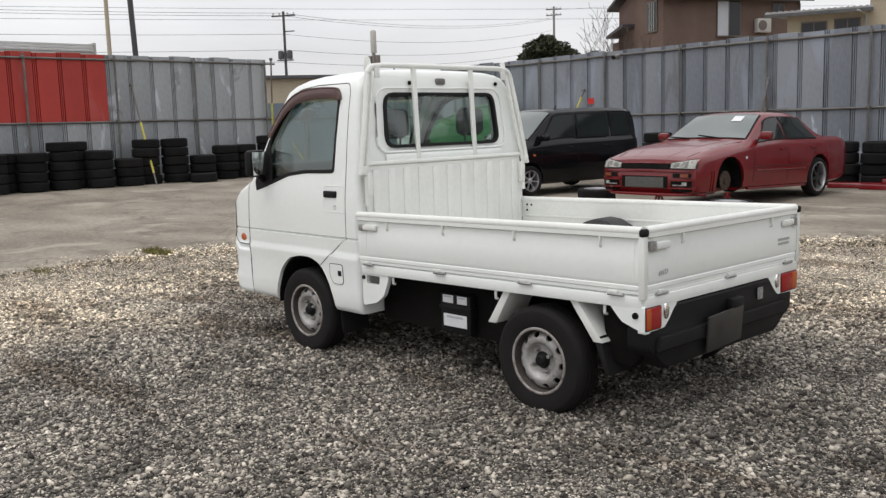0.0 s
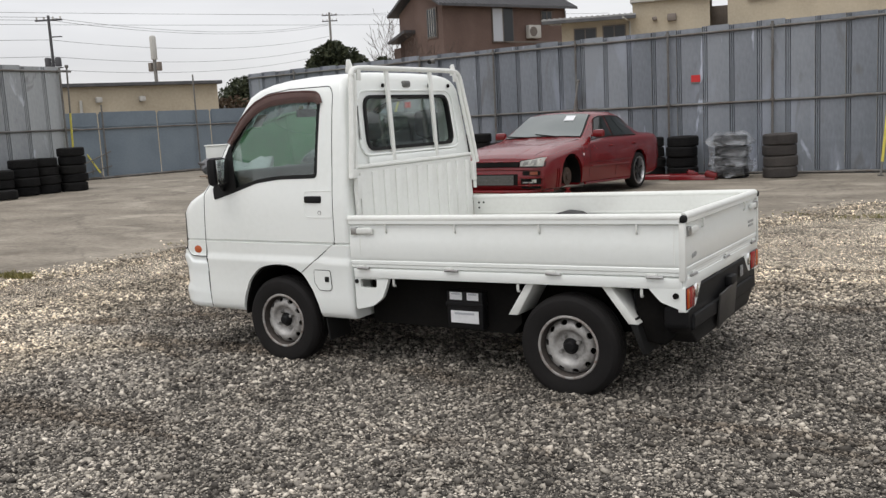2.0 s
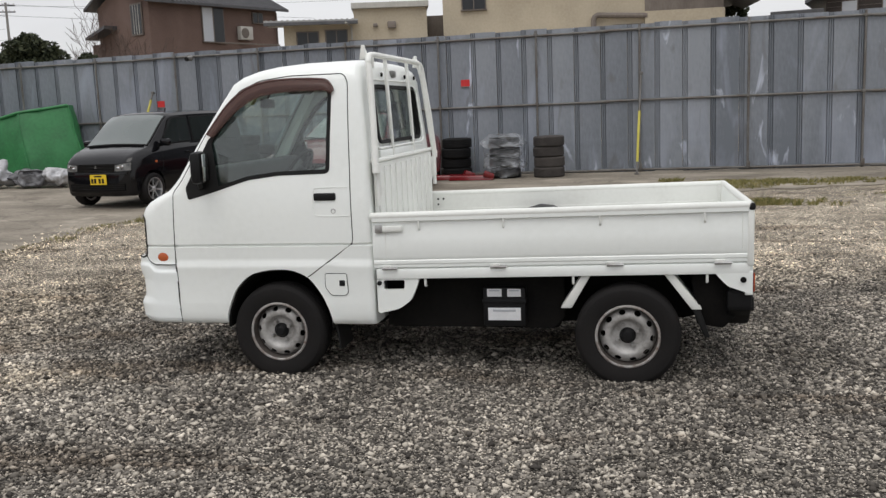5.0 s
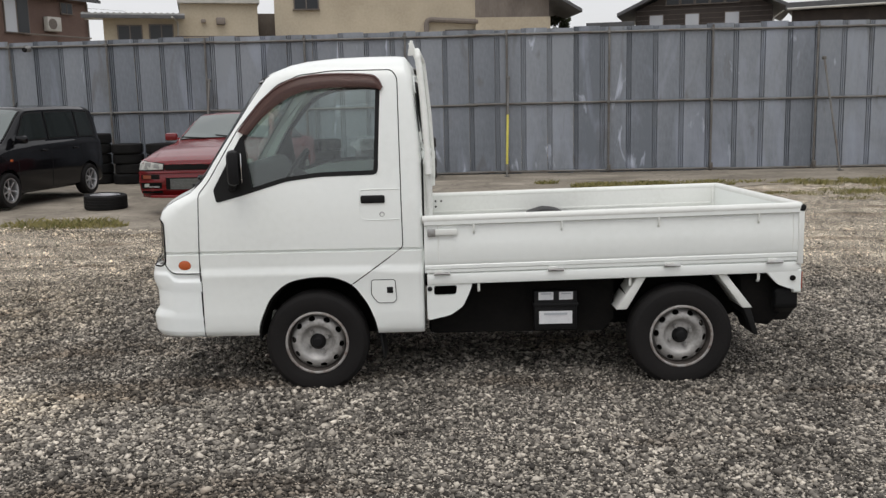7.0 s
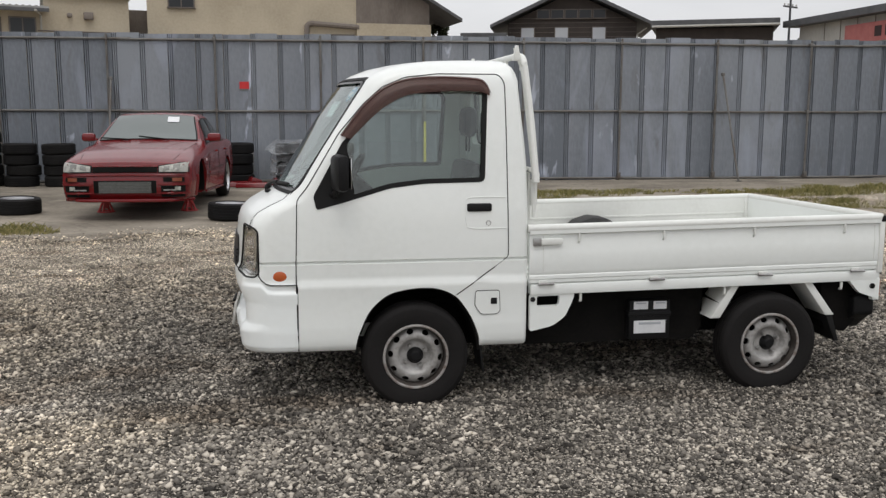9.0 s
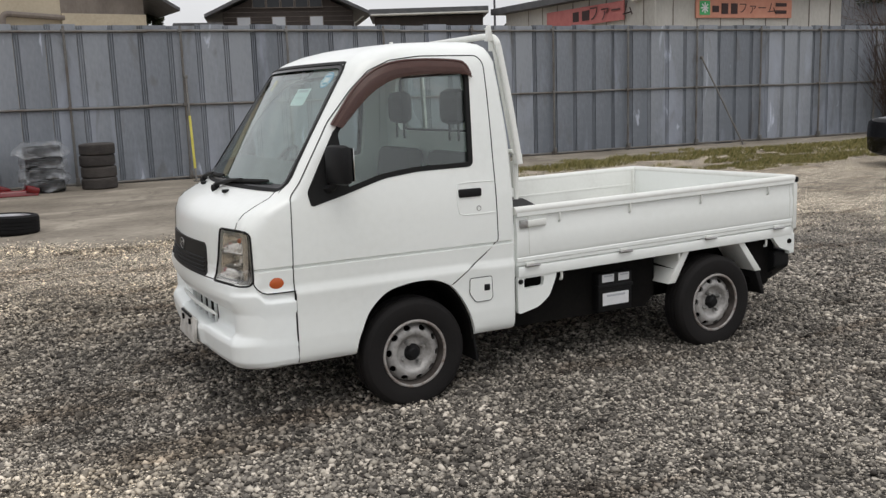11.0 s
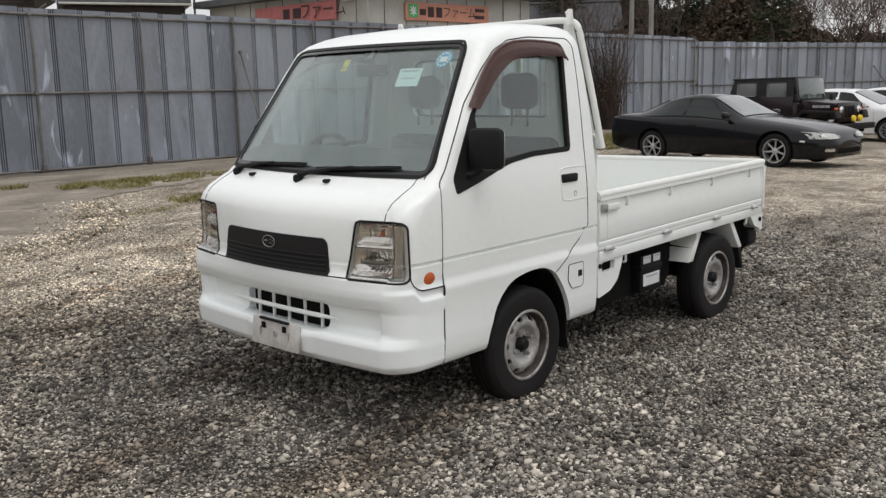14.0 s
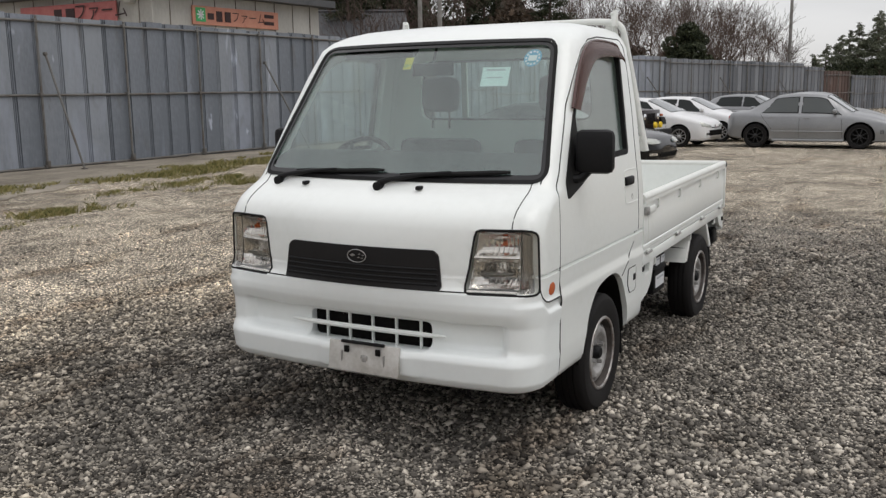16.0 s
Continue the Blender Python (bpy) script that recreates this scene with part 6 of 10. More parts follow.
# ---- cars ----
CAR_GLASS = material("dark_car_glass", (0.013, 0.017, 0.016), 0.06, spec=0.28)
CAR_GLASS_PALE = material("pale_car_glass", (0.055, 0.075, 0.068), 0.05, spec=0.9, coat=0.6)
SHIELD_BRIGHT = material("bright_car_glass", (0.10, 0.115, 0.11), 0.04, spec=0.7, coat=0.5)
ALLOY = varied(material("alloy_wheel", (0.55, 0.55, 0.56), 0.3, 0.8), [(0.48, 0.48, 0.49), (0.6, 0.6, 0.61)], 10, 60)
BLACK_RIM = material("black_rim", (0.012, 0.012, 0.012), 0.4)
SILVER = varied(material("silver_car_paint", (0.27, 0.275, 0.28), 0.38, 0.5, coat=0.3), [(0.24, 0.245, 0.25), (0.29, 0.295, 0.30)], 2, 20)
WHITE_CAR = varied(material("white_car_paint", (0.72, 0.72, 0.72), 0.3, coat=0.5), [(0.68, 0.68, 0.68), (0.75, 0.75, 0.75)], 2, 20)
MAROON = varied(material("maroon_car_paint", (0.014, 0.007, 0.008), 0.3, spec=0.3, coat=0.2), [(0.012, 0.006, 0.007), (0.018, 0.009, 0.010)], 2, 20)
SOFT_TOP = varied(material("black_canvas", (0.018, 0.018, 0.02), 0.85), [(0.013, 0.013, 0.014), (0.028, 0.028, 0.03)], 6, 90, 0.2, 120)
MESH_GREY = varied(material("intercooler", (0.10, 0.105, 0.10), 0.5, 0.4), [(0.06, 0.065, 0.06), (0.13, 0.135, 0.13)], 30, 140)
CLEAR_LAMP = varied(material("clear_lamp", (0.42, 0.43, 0.39), 0.15, 0.2), [(0.30, 0.31, 0.28), (0.50, 0.51, 0.47)], 14, 60)
DULL_LAMP = varied(material("dull_lamp", (0.30, 0.30, 0.27), 0.3, 0.1), [(0.20, 0.20, 0.18), (0.42, 0.42, 0.38)], 16, 60)
DULL_AMBER = material("dull_amber_lens", (0.20, 0.045, 0.016), 0.3)
SMOKED_LAMP = varied(material("smoked_lamp", (0.10, 0.10, 0.095), 0.12), [(0.05, 0.05, 0.05), (0.20, 0.20, 0.19)], 14, 60)
PLATE_YELLOW = material("yellow_plate", (0.75, 0.52, 0.02), 0.5)


class Body:
    """A car's skin from stations along its length: x, bottom, half width, shoulder, roof, roof half width. x runs forward."""
    def __init__(self, stations):
        self.s = sorted(stations)

    def at(self, x):
        s = self.s
        if x <= s[0][0]:
            return s[0][1:]
        for i in range(len(s) - 1):
            if x <= s[i + 1][0]:
                t = (x - s[i][0]) / (s[i + 1][0] - s[i][0])
                a, b = s[i], s[i + 1]
                p, n = s[max(i - 1, 0)], s[min(i + 2, len(s) - 1)]
                out = []
                for k in range(1, 6):
                    ma = 0.5 * (b[k] - p[k]) * (b[0] - a[0]) / max(1e-6, b[0] - p[0]) * 2
                    mb = 0.5 * (n[k] - a[k]) * (b[0] - a[0]) / max(1e-6, n[0] - a[0]) * 2
                    lim = 1.5 * abs(b[k] - a[k])
                    ma, mb = max(-lim, min(lim, ma)), max(-lim, min(lim, mb))
                    h = t * t * (3 - 2 * t)
                    out.append(a[k] + (b[k] - a[k]) * h + ma * t * (1 - t) ** 2 - mb * t * t * (1 - t))
                return out
        return s[-1][1:]

    def ring(self, x):
        zb, w, zs, zr, wr = self.at(x)
        m = zb + (zs - zb) * 0.45
        half = [(0.0, zb), (w * 0.55, zb), (w * 0.90, zb + 0.01), (w * 0.965, zb + 0.05), (w * 0.985, m - 0.10), (w, m), (w, m + 0.05), (w * 0.985, zs - 0.09), (w * 0.965, zs - 0.03), (w * 0.93, zs)]
        half += [(wr + (w * 0.93 - wr) * 0.5, zs + (zr - zs) * 0.5), (wr, zr - (zr - zs) * 0.10), (wr * 0.90, zr - (zr - zs) * 0.015), (wr * 0.5, zr + 0.012), (0.0, zr + 0.018)]
        return half

    def hull(self):
        a, b = self.s[0][0], self.s[-1][0]
        n = 56
        slices = []
        for i in range(n + 1):
            x = a + (b - a) * i / n
            h = self.ring(x)
            slices.append([(x, y, z) for y, z in h] + [(x, -y, z) for y, z in h[-2:0:-1]])
        return loft(slices)

    def side(self, x, f):
        """A point of the glasshouse: f from 0 at the shoulder to 1 at the roof edge."""
        h = self.ring(x)
        lo, hi = h[9], h[11]
        return lo[0] + (hi[0] - lo[0]) * f, lo[1] + (hi[1] - lo[1]) * f

    def skin_y(self, x, z):
        h = self.ring(x)
        for (y0, z0), (y1, z1) in zip(h[2:], h[3:]):
            if z0 <= z <= z1 and z1 > z0:
                return y0 + (y1 - y0) * (z - z0) / (z1 - z0)
        return h[5][0]

    def top_z(self, x, y):
        h = self.ring(x)
        y = abs(y)
        for (y0, z0), (y1, z1) in zip(h[9:], h[10:]):
            if y1 <= y <= y0:
                return z0 + (z1 - z0) * ((y0 - y) / max(1e-6, y0 - y1))
        return h[-1][1]


def side_pane(b, sy, low, high, f0=0.10, f1=0.90, n=8, off=0.016):
    """A side window between x positions at its foot and its head."""
    bm, rows = bmesh.new(), []
    for j in range(5):
        s = j / 4
        f = f0 + (f1 - f0) * s
        row = []
        for i in range(n + 1):
            x = (low[0] + (high[0] - low[0]) * s) * (1 - i / n) + (low[1] + (high[1] - low[1]) * s) * (i / n)
            y, z = b.side(x, f)
            row.append(bm.verts.new((x, sy * (y + off), z)))
        rows.append(row)
    for p, q in zip(rows, rows[1:]):
        for i in range(n):
            bm.faces.new((p[i], p[i + 1], q[i + 1], q[i]))
    bmesh.ops.recalc_face_normals(bm, faces=bm.faces[:])
    if sum(f.normal.y for f in bm.faces) * sy < 0:
        bmesh.ops.reverse_faces(bm, faces=bm.faces[:])
    bmesh.ops.solidify(bm, geom=bm.faces[:], thickness=0.005)
    return bm


def top_pane(b, x0, x1, k0=0.86, k1=0.86, n=12, lift=0.008):
    """A windscreen or back window on the slope between two x positions."""
    bm, rows = bmesh.new(), []
    for j in range(9):
        s = j / 8
        x = x0 + (x1 - x0) * s
        wr = b.at(x)[4]
        k = k0 + (k1 - k0) * s
        out = 0.012 if x0 > x1 else -0.012
        rows.append([bm.verts.new((x + out, wr * k * (-1 + 2 * i / n), b.top_z(x, wr * k * (-1 + 2 * i / n)) + lift)) for i in range(n + 1)])
    for p, q in zip(rows, rows[1:]):
        for i in range(n):
            bm.faces.new((p[i], p[i + 1], q[i + 1], q[i]))
    bmesh.ops.recalc_face_normals(bm, faces=bm.faces[:])
    if sum(f.normal.z for f in bm.faces) < 0:
        bmesh.ops.reverse_faces(bm, faces=bm.faces[:])
    bmesh.ops.solidify(bm, geom=bm.faces[:], thickness=0.005)
    return bm


def side_line(b, sy, pts, mat, car, name="panel_gap", r=0.004):
    out = []
    for (xa, za), (xb, zb) in zip(pts, pts[1:]):
        for k in range(7):
            x, z = xa + (xb - xa) * k / 6, za + (zb - za) * k / 6
            out.append((x, sy * (b.skin_y(x, z) + 0.0005), z))
    return part(name, tube(out, r, 5), mat, car)


def nose_sheet(b, ys, zs, mat, car, name, label="", off=0.008, thick=0.03, sign=1, seg=10):
    """A plate laid on the nose (sign 1) or the tail (-1) of a car: it finds the skin by marching along x."""
    def skin_x(y, z):
        x, step = (b.s[-1][0], -0.01) if sign > 0 else (b.s[0][0], 0.01)
        for _ in range(140):
            zb, w, zsh, zr, wr = b.at(x)
            if zb <= z <= b.top_z(x, min(abs(y), w * 0.93)) and abs(y) <= b.skin_y(x, min(z, zsh - 0.01)):
                return x
            x += step
        return x
    bm, rows = bmesh.new(), []
    low, high = [z if isinstance(z, tuple) else (z, z) for z in zs]
    for j in range(4):
        row = []
        for i in range(seg + 1):
            q = i / seg
            y = ys[0] + (ys[1] - ys[0]) * q
            a, b2 = low[0] + (low[1] - low[0]) * q, high[0] + (high[1] - high[0]) * q
            z = a + (b2 - a) * j / 3
            row.append(bm.verts.new((skin_x(y, z) + sign * off, y, z)))
        rows.append(row)
    for p, q in zip(rows, rows[1:]):
        for i in range(seg):
            bm.faces.new((p[i], p[i + 1], q[i + 1], q[i]))
    bmesh.ops.recalc_face_normals(bm, faces=bm.faces[:])
    if sum(f.normal.x for f in bm.faces) * sign < 0:
        bmesh.ops.reverse_faces(bm, faces=bm.faces[:])
    bmesh.ops.solidify(bm, geom=bm.faces[:], thickness=thick)
    return part(name, bm, mat, car, label)


RUSTY_DISC = varied(material("rusty_disc", (0.06, 0.04, 0.03), 0.7, 0.3), [(0.03, 0.022, 0.018), (0.10, 0.065, 0.045)], 18, 80)


def car_wheel(car, x, y, sy, r, rim_mat, spokes, width=0.19, rim=0.70, missing=False, z=None, spoke_mat=None):
    w = thing("wheel", Matrix.Translation((x, y, r if z is None else z)) @ Matrix.Diagonal((1, sy, 1, 1)), "", "")
    w.parent = car
    if missing:
        part("brake_disc", lathe([(0.0, 0.02), (0.05, 0.02), (0.06, 0.0), (0.14, 0.0), (0.14, -0.02), (0.0, -0.03)], "y", 28), RUSTY_DISC, w, "bare rusty brake disc")
        return w
    h = width / 2
    part("tyre", lathe([(r * rim, -h * 0.8), (r * 0.86, -h), (r * 0.95, -h * 0.93), (r, -h * 0.6), (r, h * 0.6), (r * 0.95, h * 0.93), (r * 0.86, h), (r * rim, h * 0.85)], "y", 36, loop=True), RUBBER, w)
    rr = r * rim
    part("rim", lathe([(rr * 1.0, h * 0.85), (rr * 1.01, h * 0.93), (rr * 0.93, h * 0.93), (rr * 0.88, h * 0.5), (rr * 0.86, -h * 0.7), (rr, -h * 0.7)], "y", 36, loop=True), rim_mat if rim_mat != BLACK_RIM else BLACK_RIM, w)
    part("wheel_back", lathe([(0.0, -h * 0.3), (rr * 0.87, -h * 0.3), (rr * 0.87, -h * 0.4), (0.0, -h * 0.4)], "y", 28), UNDER, w)
    hub = part("hub", lathe([(0.0, h * 0.72), (rr * 0.16, h * 0.7), (rr * 0.26, h * 0.55), (rr * 0.26, 0.0), (0.0, 0.0)], "y", 20), spoke_mat or rim_mat, w)
    for k in range(spokes):
        bm = box((rr * 0.55, h * 0.5, 0), (rr * 0.78, h * 0.3, rr * (1.5 / spokes) * 0.62), rr * 0.03)
        bm.transform(Matrix.Rotation(2 * math.pi * k / spokes + 0.3, 4, "Y"))
        part("spoke", bm, spoke_mat or rim_mat, w)
    return w


def arch_cutters(xs, r, w, z=None):
    return [lathe([(r, -0.3), (r, 0.3)], "y", 28, pose(x, sy * w, (r if z is None else z))) for x in xs for sy in (-1, 1)]


def make_car(name, m, b, paint, label, wb, r, track, rim_mat, spokes, arch=1.16, glass_mat=None, shield=None, back=None, sides=(), handles=(), gaps=(), mirror=None, missing=(), category="car", rim=0.70, shield_mat=None, spoke_mat=None):
    car = thing(name, m, label, category, "parked cars")
    g = glass_mat or CAR_GLASS
    part("body", carve(b.hull(), arch_cutters((0, -wb), r * arch, track + 0.14, r * 1.02)), paint, car, angle=32)
    part("floor_pan", box((-wb / 2, 0, 0.30), (wb + 0.9, track * 1.7, 0.16), 0.03), UNDER, car)
    if shield:
        part("windscreen", top_pane(b, *shield), shield_mat or g, car, "raked front windscreen")
        part("windscreen_seal", top_pane(b, shield[0] + 0.015, shield[1] - 0.02, shield[2] + 0.03, shield[3] + 0.035, lift=0.004), SEAL, car)
    if back:
        part("rear_screen", top_pane(b, *back), g, car)
    for sy in (-1, 1):
        for low, high in sides:
            part("side_window", side_pane(b, sy, low, high), g, car)
            part("window_seal", side_pane(b, sy, (low[0] + 0.03, low[1] - 0.02), (high[0] + 0.025, high[1] - 0.02), 0.06, 0.945, 8, 0.011), SEAL, car)
        for x, z in handles:
            part("door_handle", box((x, sy * (b.skin_y(x, z) + 0.012), z), (0.15, 0.028, 0.03), 0.01), paint, car)
        for pts in gaps:
            side_line(b, sy, pts, SEAL, car)
        if mirror:
            x, z = mirror
            y = b.side(x, 0.1)[0]
            part("wing_mirror", box((x, sy * (y + 0.12), z), (0.10, 0.20, 0.125), 0.04), paint, car)
            part("mirror_arm", box((x, sy * (y + 0.02), z - 0.03), (0.05, 0.06, 0.04), 0.012), paint, car)
        for x in (0, -wb):
            car_wheel(car, x, sy * track, sy, r, rim_mat, spokes, rim=rim, missing=(x, sy) in missing, z=(r + 0.02 if (x, sy) in missing else None), spoke_mat=spoke_mat)
            R, out = r * arch - 0.004, min(0.28, 0.95 * b.at(x)[1] - track - 0.14)
            well = lathe([(0.0, -0.285), (R, -0.285), (R, out), (R - 0.004, out), (R - 0.004, -0.28), (0.0, -0.28)], "y", 24, pose(x, sy * (track + 0.14), r * 1.02) @ Matrix.Diagonal((1, sy, 1, 1)))
            bmesh.ops.bisect_plane(well, geom=well.verts[:] + well.edges[:] + well.faces[:], plane_co=(0, 0, b.at(x)[0] + 0.06), plane_no=(0, 0, 1), clear_inner=True)
            part("wheel_well", well, UNDER, car)
    return car


# red sedan on stands
red_b = Body([(0.90, 0.24, 0.60, 0.42, 0.44, 0.50), (0.87, 0.17, 0.76, 0.56, 0.58, 0.60), (0.78, 0.145, 0.83, 0.64, 0.66, 0.68), (0.62, 0.14, 0.86, 0.68, 0.71, 0.71), (0.35, 0.14, 0.868, 0.72, 0.78, 0.73), (0, 0.16, 0.872, 0.77, 0.84, 0.73), (-0.45, 0.18, 0.868, 0.83, 0.90, 0.71), (-0.62, 0.18, 0.866, 0.86, 0.925, 0.74), (-1.28, 0.18, 0.866, 0.90, 1.31, 0.615), (-1.50, 0.18, 0.866, 0.905, 1.35, 0.61), (-2.0, 0.18, 0.866, 0.91, 1.355, 0.61), (-2.45, 0.18, 0.868, 0.92, 1.29, 0.59), (-2.95, 0.2, 0.872, 0.935, 1.04, 0.60), (-3.1, 0.2, 0.866, 0.94, 0.985, 0.66), (-3.55, 0.24, 0.84, 0.94, 0.975, 0.68), (-3.76, 0.28, 0.78, 0.88, 0.91, 0.62), (-3.82, 0.34, 0.68, 0.78, 0.80, 0.55)])
red = make_car("red_sedan", pose(-7.413, 12.181, 0.035, 0, -1.62, -92.98) @ Matrix.Translation((0, 0, 0.075)), red_b, RED_PAINT, "red sports sedan with front wheels off, held up on jack stands", 2.665, 0.315, 0.77, ALLOY, 6, shield=(-0.66, -1.27, 0.93, 0.90), shield_mat=CAR_GLASS_PALE, back=(-2.98, -2.46, 0.9, 0.9), sides=[((-0.78, -1.62), (-1.22, -1.60)), ((-1.70, -2.62), (-1.68, -2.38))], handles=[(-1.48, 0.78), (-2.45, 0.80)], gaps=[[(-0.62, 0.30), (-0.66, 0.82)], [(-1.66, 0.28), (-1.66, 0.86)], [(-2.35, 0.5), (-2.62, 0.86)], [(-0.6, 0.52), (-2.3, 0.54)]], mirror=(-0.86, 0.985), missing={(0, 1), (0, -1)}, rim=0.77, spoke_mat=BLACK_RIM)
for sy in (-1, 1):
    nose_sheet(red_b, (sy * 0.425, sy * 0.815), ((0.522, 0.518), (0.612, 0.672)), SEAL, red, "lamp_frame", off=0.005)
    hl = nose_sheet(red_b, (sy * 0.44, sy * 0.80), ((0.532, 0.528), (0.602, 0.660)), DULL_LAMP, red, "headlamp", "clear faceted headlamp", off=0.012)
    for k, y in enumerate((0.53, 0.66)):
        nose_sheet(red_b, (sy * (y - 0.042), sy * (y + 0.042)), ((0.545, 0.545), (0.603 + 0.02 * k, 0.606 + 0.022 * k)), HOUSING, hl, "lamp_bowl", off=0.015, thick=0.006, seg=3)
    vent = nose_sheet(red_b, (sy * 0.46, sy * 0.77), (0.268, 0.345), UNDER, red, "bumper_vent", "dark bumper opening")
    nose_sheet(red_b, (sy * 0.49, sy * 0.66), (0.282, 0.298), STEEL, vent, "vent_bar", off=0.012, thick=0.012)
    nose_sheet(red_b, (sy * 0.64, sy * 0.71), (0.286, 0.335), CLEAR_LAMP, vent, "fog_lamp", off=0.012, thick=0.012, seg=4)
    slot = nose_sheet(red_b, (sy * 0.49, sy * 0.76), (0.398, 0.458), UNDER, red, "indicator_slot")
    nose_sheet(red_b, (sy * 0.61, sy * 0.73), (0.404, 0.452), DULL_AMBER, slot, "front_indicator", off=0.013, thick=0.008, seg=4)
    nose_sheet(red_b, (sy * 0.46, sy * 0.76), (0.198, 0.232), UNDER, red, "lower_vent")
    part("door_moulding", tube([(x, sy * (red_b.skin_y(x, 0.47) + 0.004), 0.47) for x in (-0.7 - 0.15 * i for i in range(11))], 0.012, 6), RED_PAINT, red)
    part("side_repeater", lathe([(0, 0.008), (0.02, 0.005), (0.024, -0.004)], "y", 12, pose(-0.42, sy * (red_b.skin_y(-0.42, 0.66)), 0.66) @ Matrix.Diagonal((1, sy, 1, 1))), STICKER, red)
nose_sheet(red_b, (-0.41, 0.41), (0.522, 0.592), UNDER, red, "grille", "dark open grille slot", off=0.010)
nose_sheet(red_b, (-0.42, 0.42), (0.598, 0.612), RED_PAINT, red, "bonnet_edge", off=0.014, thick=0.02)
mouth = nose_sheet(red_b, (-0.40, 0.40), (0.236, 0.415), UNDER, red, "bumper_mouth", "dark bumper opening", off=0.008)
nose_sheet(red_b, (-0.335, 0.335), (0.252, 0.400), MESH_GREY, mouth, "intercooler", "grey finned intercooler in the bumper opening", off=0.013, thick=0.012)
for k in range(7):
    nose_sheet(red_b, (-0.33, 0.33), (0.262 + 0.02 * k, 0.267 + 0.02 * k), HOUSING, mouth, "intercooler_fin", off=0.016, thick=0.006)
for z in (0.486, 0.362, 0.246):
    nose_sheet(red_b, (-0.82, 0.82) if z > 0.4 else (0.42, 0.82), (z - 0.009, z + 0.009), RED_PAINT, red, "bumper_crease", off=0.022, thick=0.02)
    if z < 0.4:
        nose_sheet(red_b, (-0.82, -0.42), (z - 0.009, z + 0.009), RED_PAINT, red, "bumper_crease", off=0.022, thick=0.02)
part("front_lip", prism(rounded([(0.90, 0.62), (0.96, 0.45), (0.98, 0.0), (0.96, -0.45), (0.90, -0.62), (0.60, -0.86), (0.55, -0.80), (0.55, 0.80), (0.60, 0.86)], 0.05), "z", 0.135, 0.175, 0.008), RED_PAINT, red)
for sy in (-1, 1):
    part("bonnet_gap", tube([(x, sy * (0.60 + 0.03 * k), red_b.top_z(x, 0.60 + 0.03 * k) + 0.001) for k, x in enumerate((0.72, 0.50, 0.2, -0.15, -0.52))], 0.003, 5), SEAL, red)
    part("bonnet_crease", tube([(x, sy * (0.30 + 0.045 * k), red_b.top_z(x, 0.30 + 0.045 * k) + 0.000) for k, x in enumerate((0.74, 0.45, 0.15, -0.15, -0.5))], 0.004, 6), RED_PAINT, red)
    for x in (0.44, 0.50):
        part("bumper_strake", tube([(x, sy * (red_b.skin_y(x, z) + 0.004), z) for z in (0.20, 0.30, 0.40, 0.48)], 0.012, 6), RED_PAINT, red)
    part("side_skirt", tube([(x, sy * (red_b.skin_y(x, 0.22) + 0.006), 0.20) for x in (-0.5, -0.9, -1.3, -1.7, -2.1, -2.25)], 0.022, 6), RED_PAINT, red)
for y in (-0.25, 0.30):
    part("wiper", tube([(-0.60, y, red_b.top_z(-0.60, y) + 0.02), (-0.70, y - 0.45, red_b.top_z(-0.70, y - 0.45) + 0.02)], 0.009, 6), BLACK_PLASTIC, red)
card = bmesh.new()
corner = [(-1.20, 0.19), (-1.20, 0.36), (-1.06, 0.37), (-1.06, 0.20)]
upper = [card.verts.new((x + 0.016, y, red_b.top_z(x, y) + 0.016)) for x, y in corner]
lower = [card.verts.new((x + 0.014, y, red_b.top_z(x, y) + 0.013)) for x, y in corner]
card.faces.new(upper)
card.faces.new(lower[::-1])
for k in range(4):
    card.faces.new((upper[k], lower[k], lower[(k + 1) % 4], upper[(k + 1) % 4]))
bmesh.ops.recalc_face_normals(card, faces=card.faces[:])
part("paper_card", card, STICKER, red, "white price card on the windscreen", smooth=False)

JACK_RED = varied(material("jack_red", (0.4, 0.03, 0.03), 0.5), [(0.32, 0.025, 0.025), (0.45, 0.04, 0.04)], 10, 60)


def jack_stand(x, y):
    j = thing("jack_stand", pose(x, y, floor_z(x, y), 0, 0, random.uniform(0, 40)), "small red steel jack stand under the sedan", "jack stand", "jack stands")
    for k in range(4):
        a = math.pi / 4 + k * math.pi / 2
        part("leg", tube([(0.11 * math.cos(a), 0.11 * math.sin(a), 0.0), (0.035 * math.cos(a), 0.035 * math.sin(a), 0.17)], 0.016, 6), JACK_RED, j)
    part("post", tube([(0, 0, 0.05), (0, 0, 0.21)], 0.02, 8), JACK_RED, j)
    part("saddle", box((0, 0, 0.215), (0.09, 0.06, 0.02), 0.006), JACK_RED, j)
    part("foot_ring", tube([(0.12 * math.cos(a), 0.12 * math.sin(a), 0.01) for a in (2 * math.pi * i / 12 for i in range(12))], 0.010, 6, True), JACK_RED, j)


jack_stand(-7.95, 12.45)
jack_stand(-6.80, 12.50)

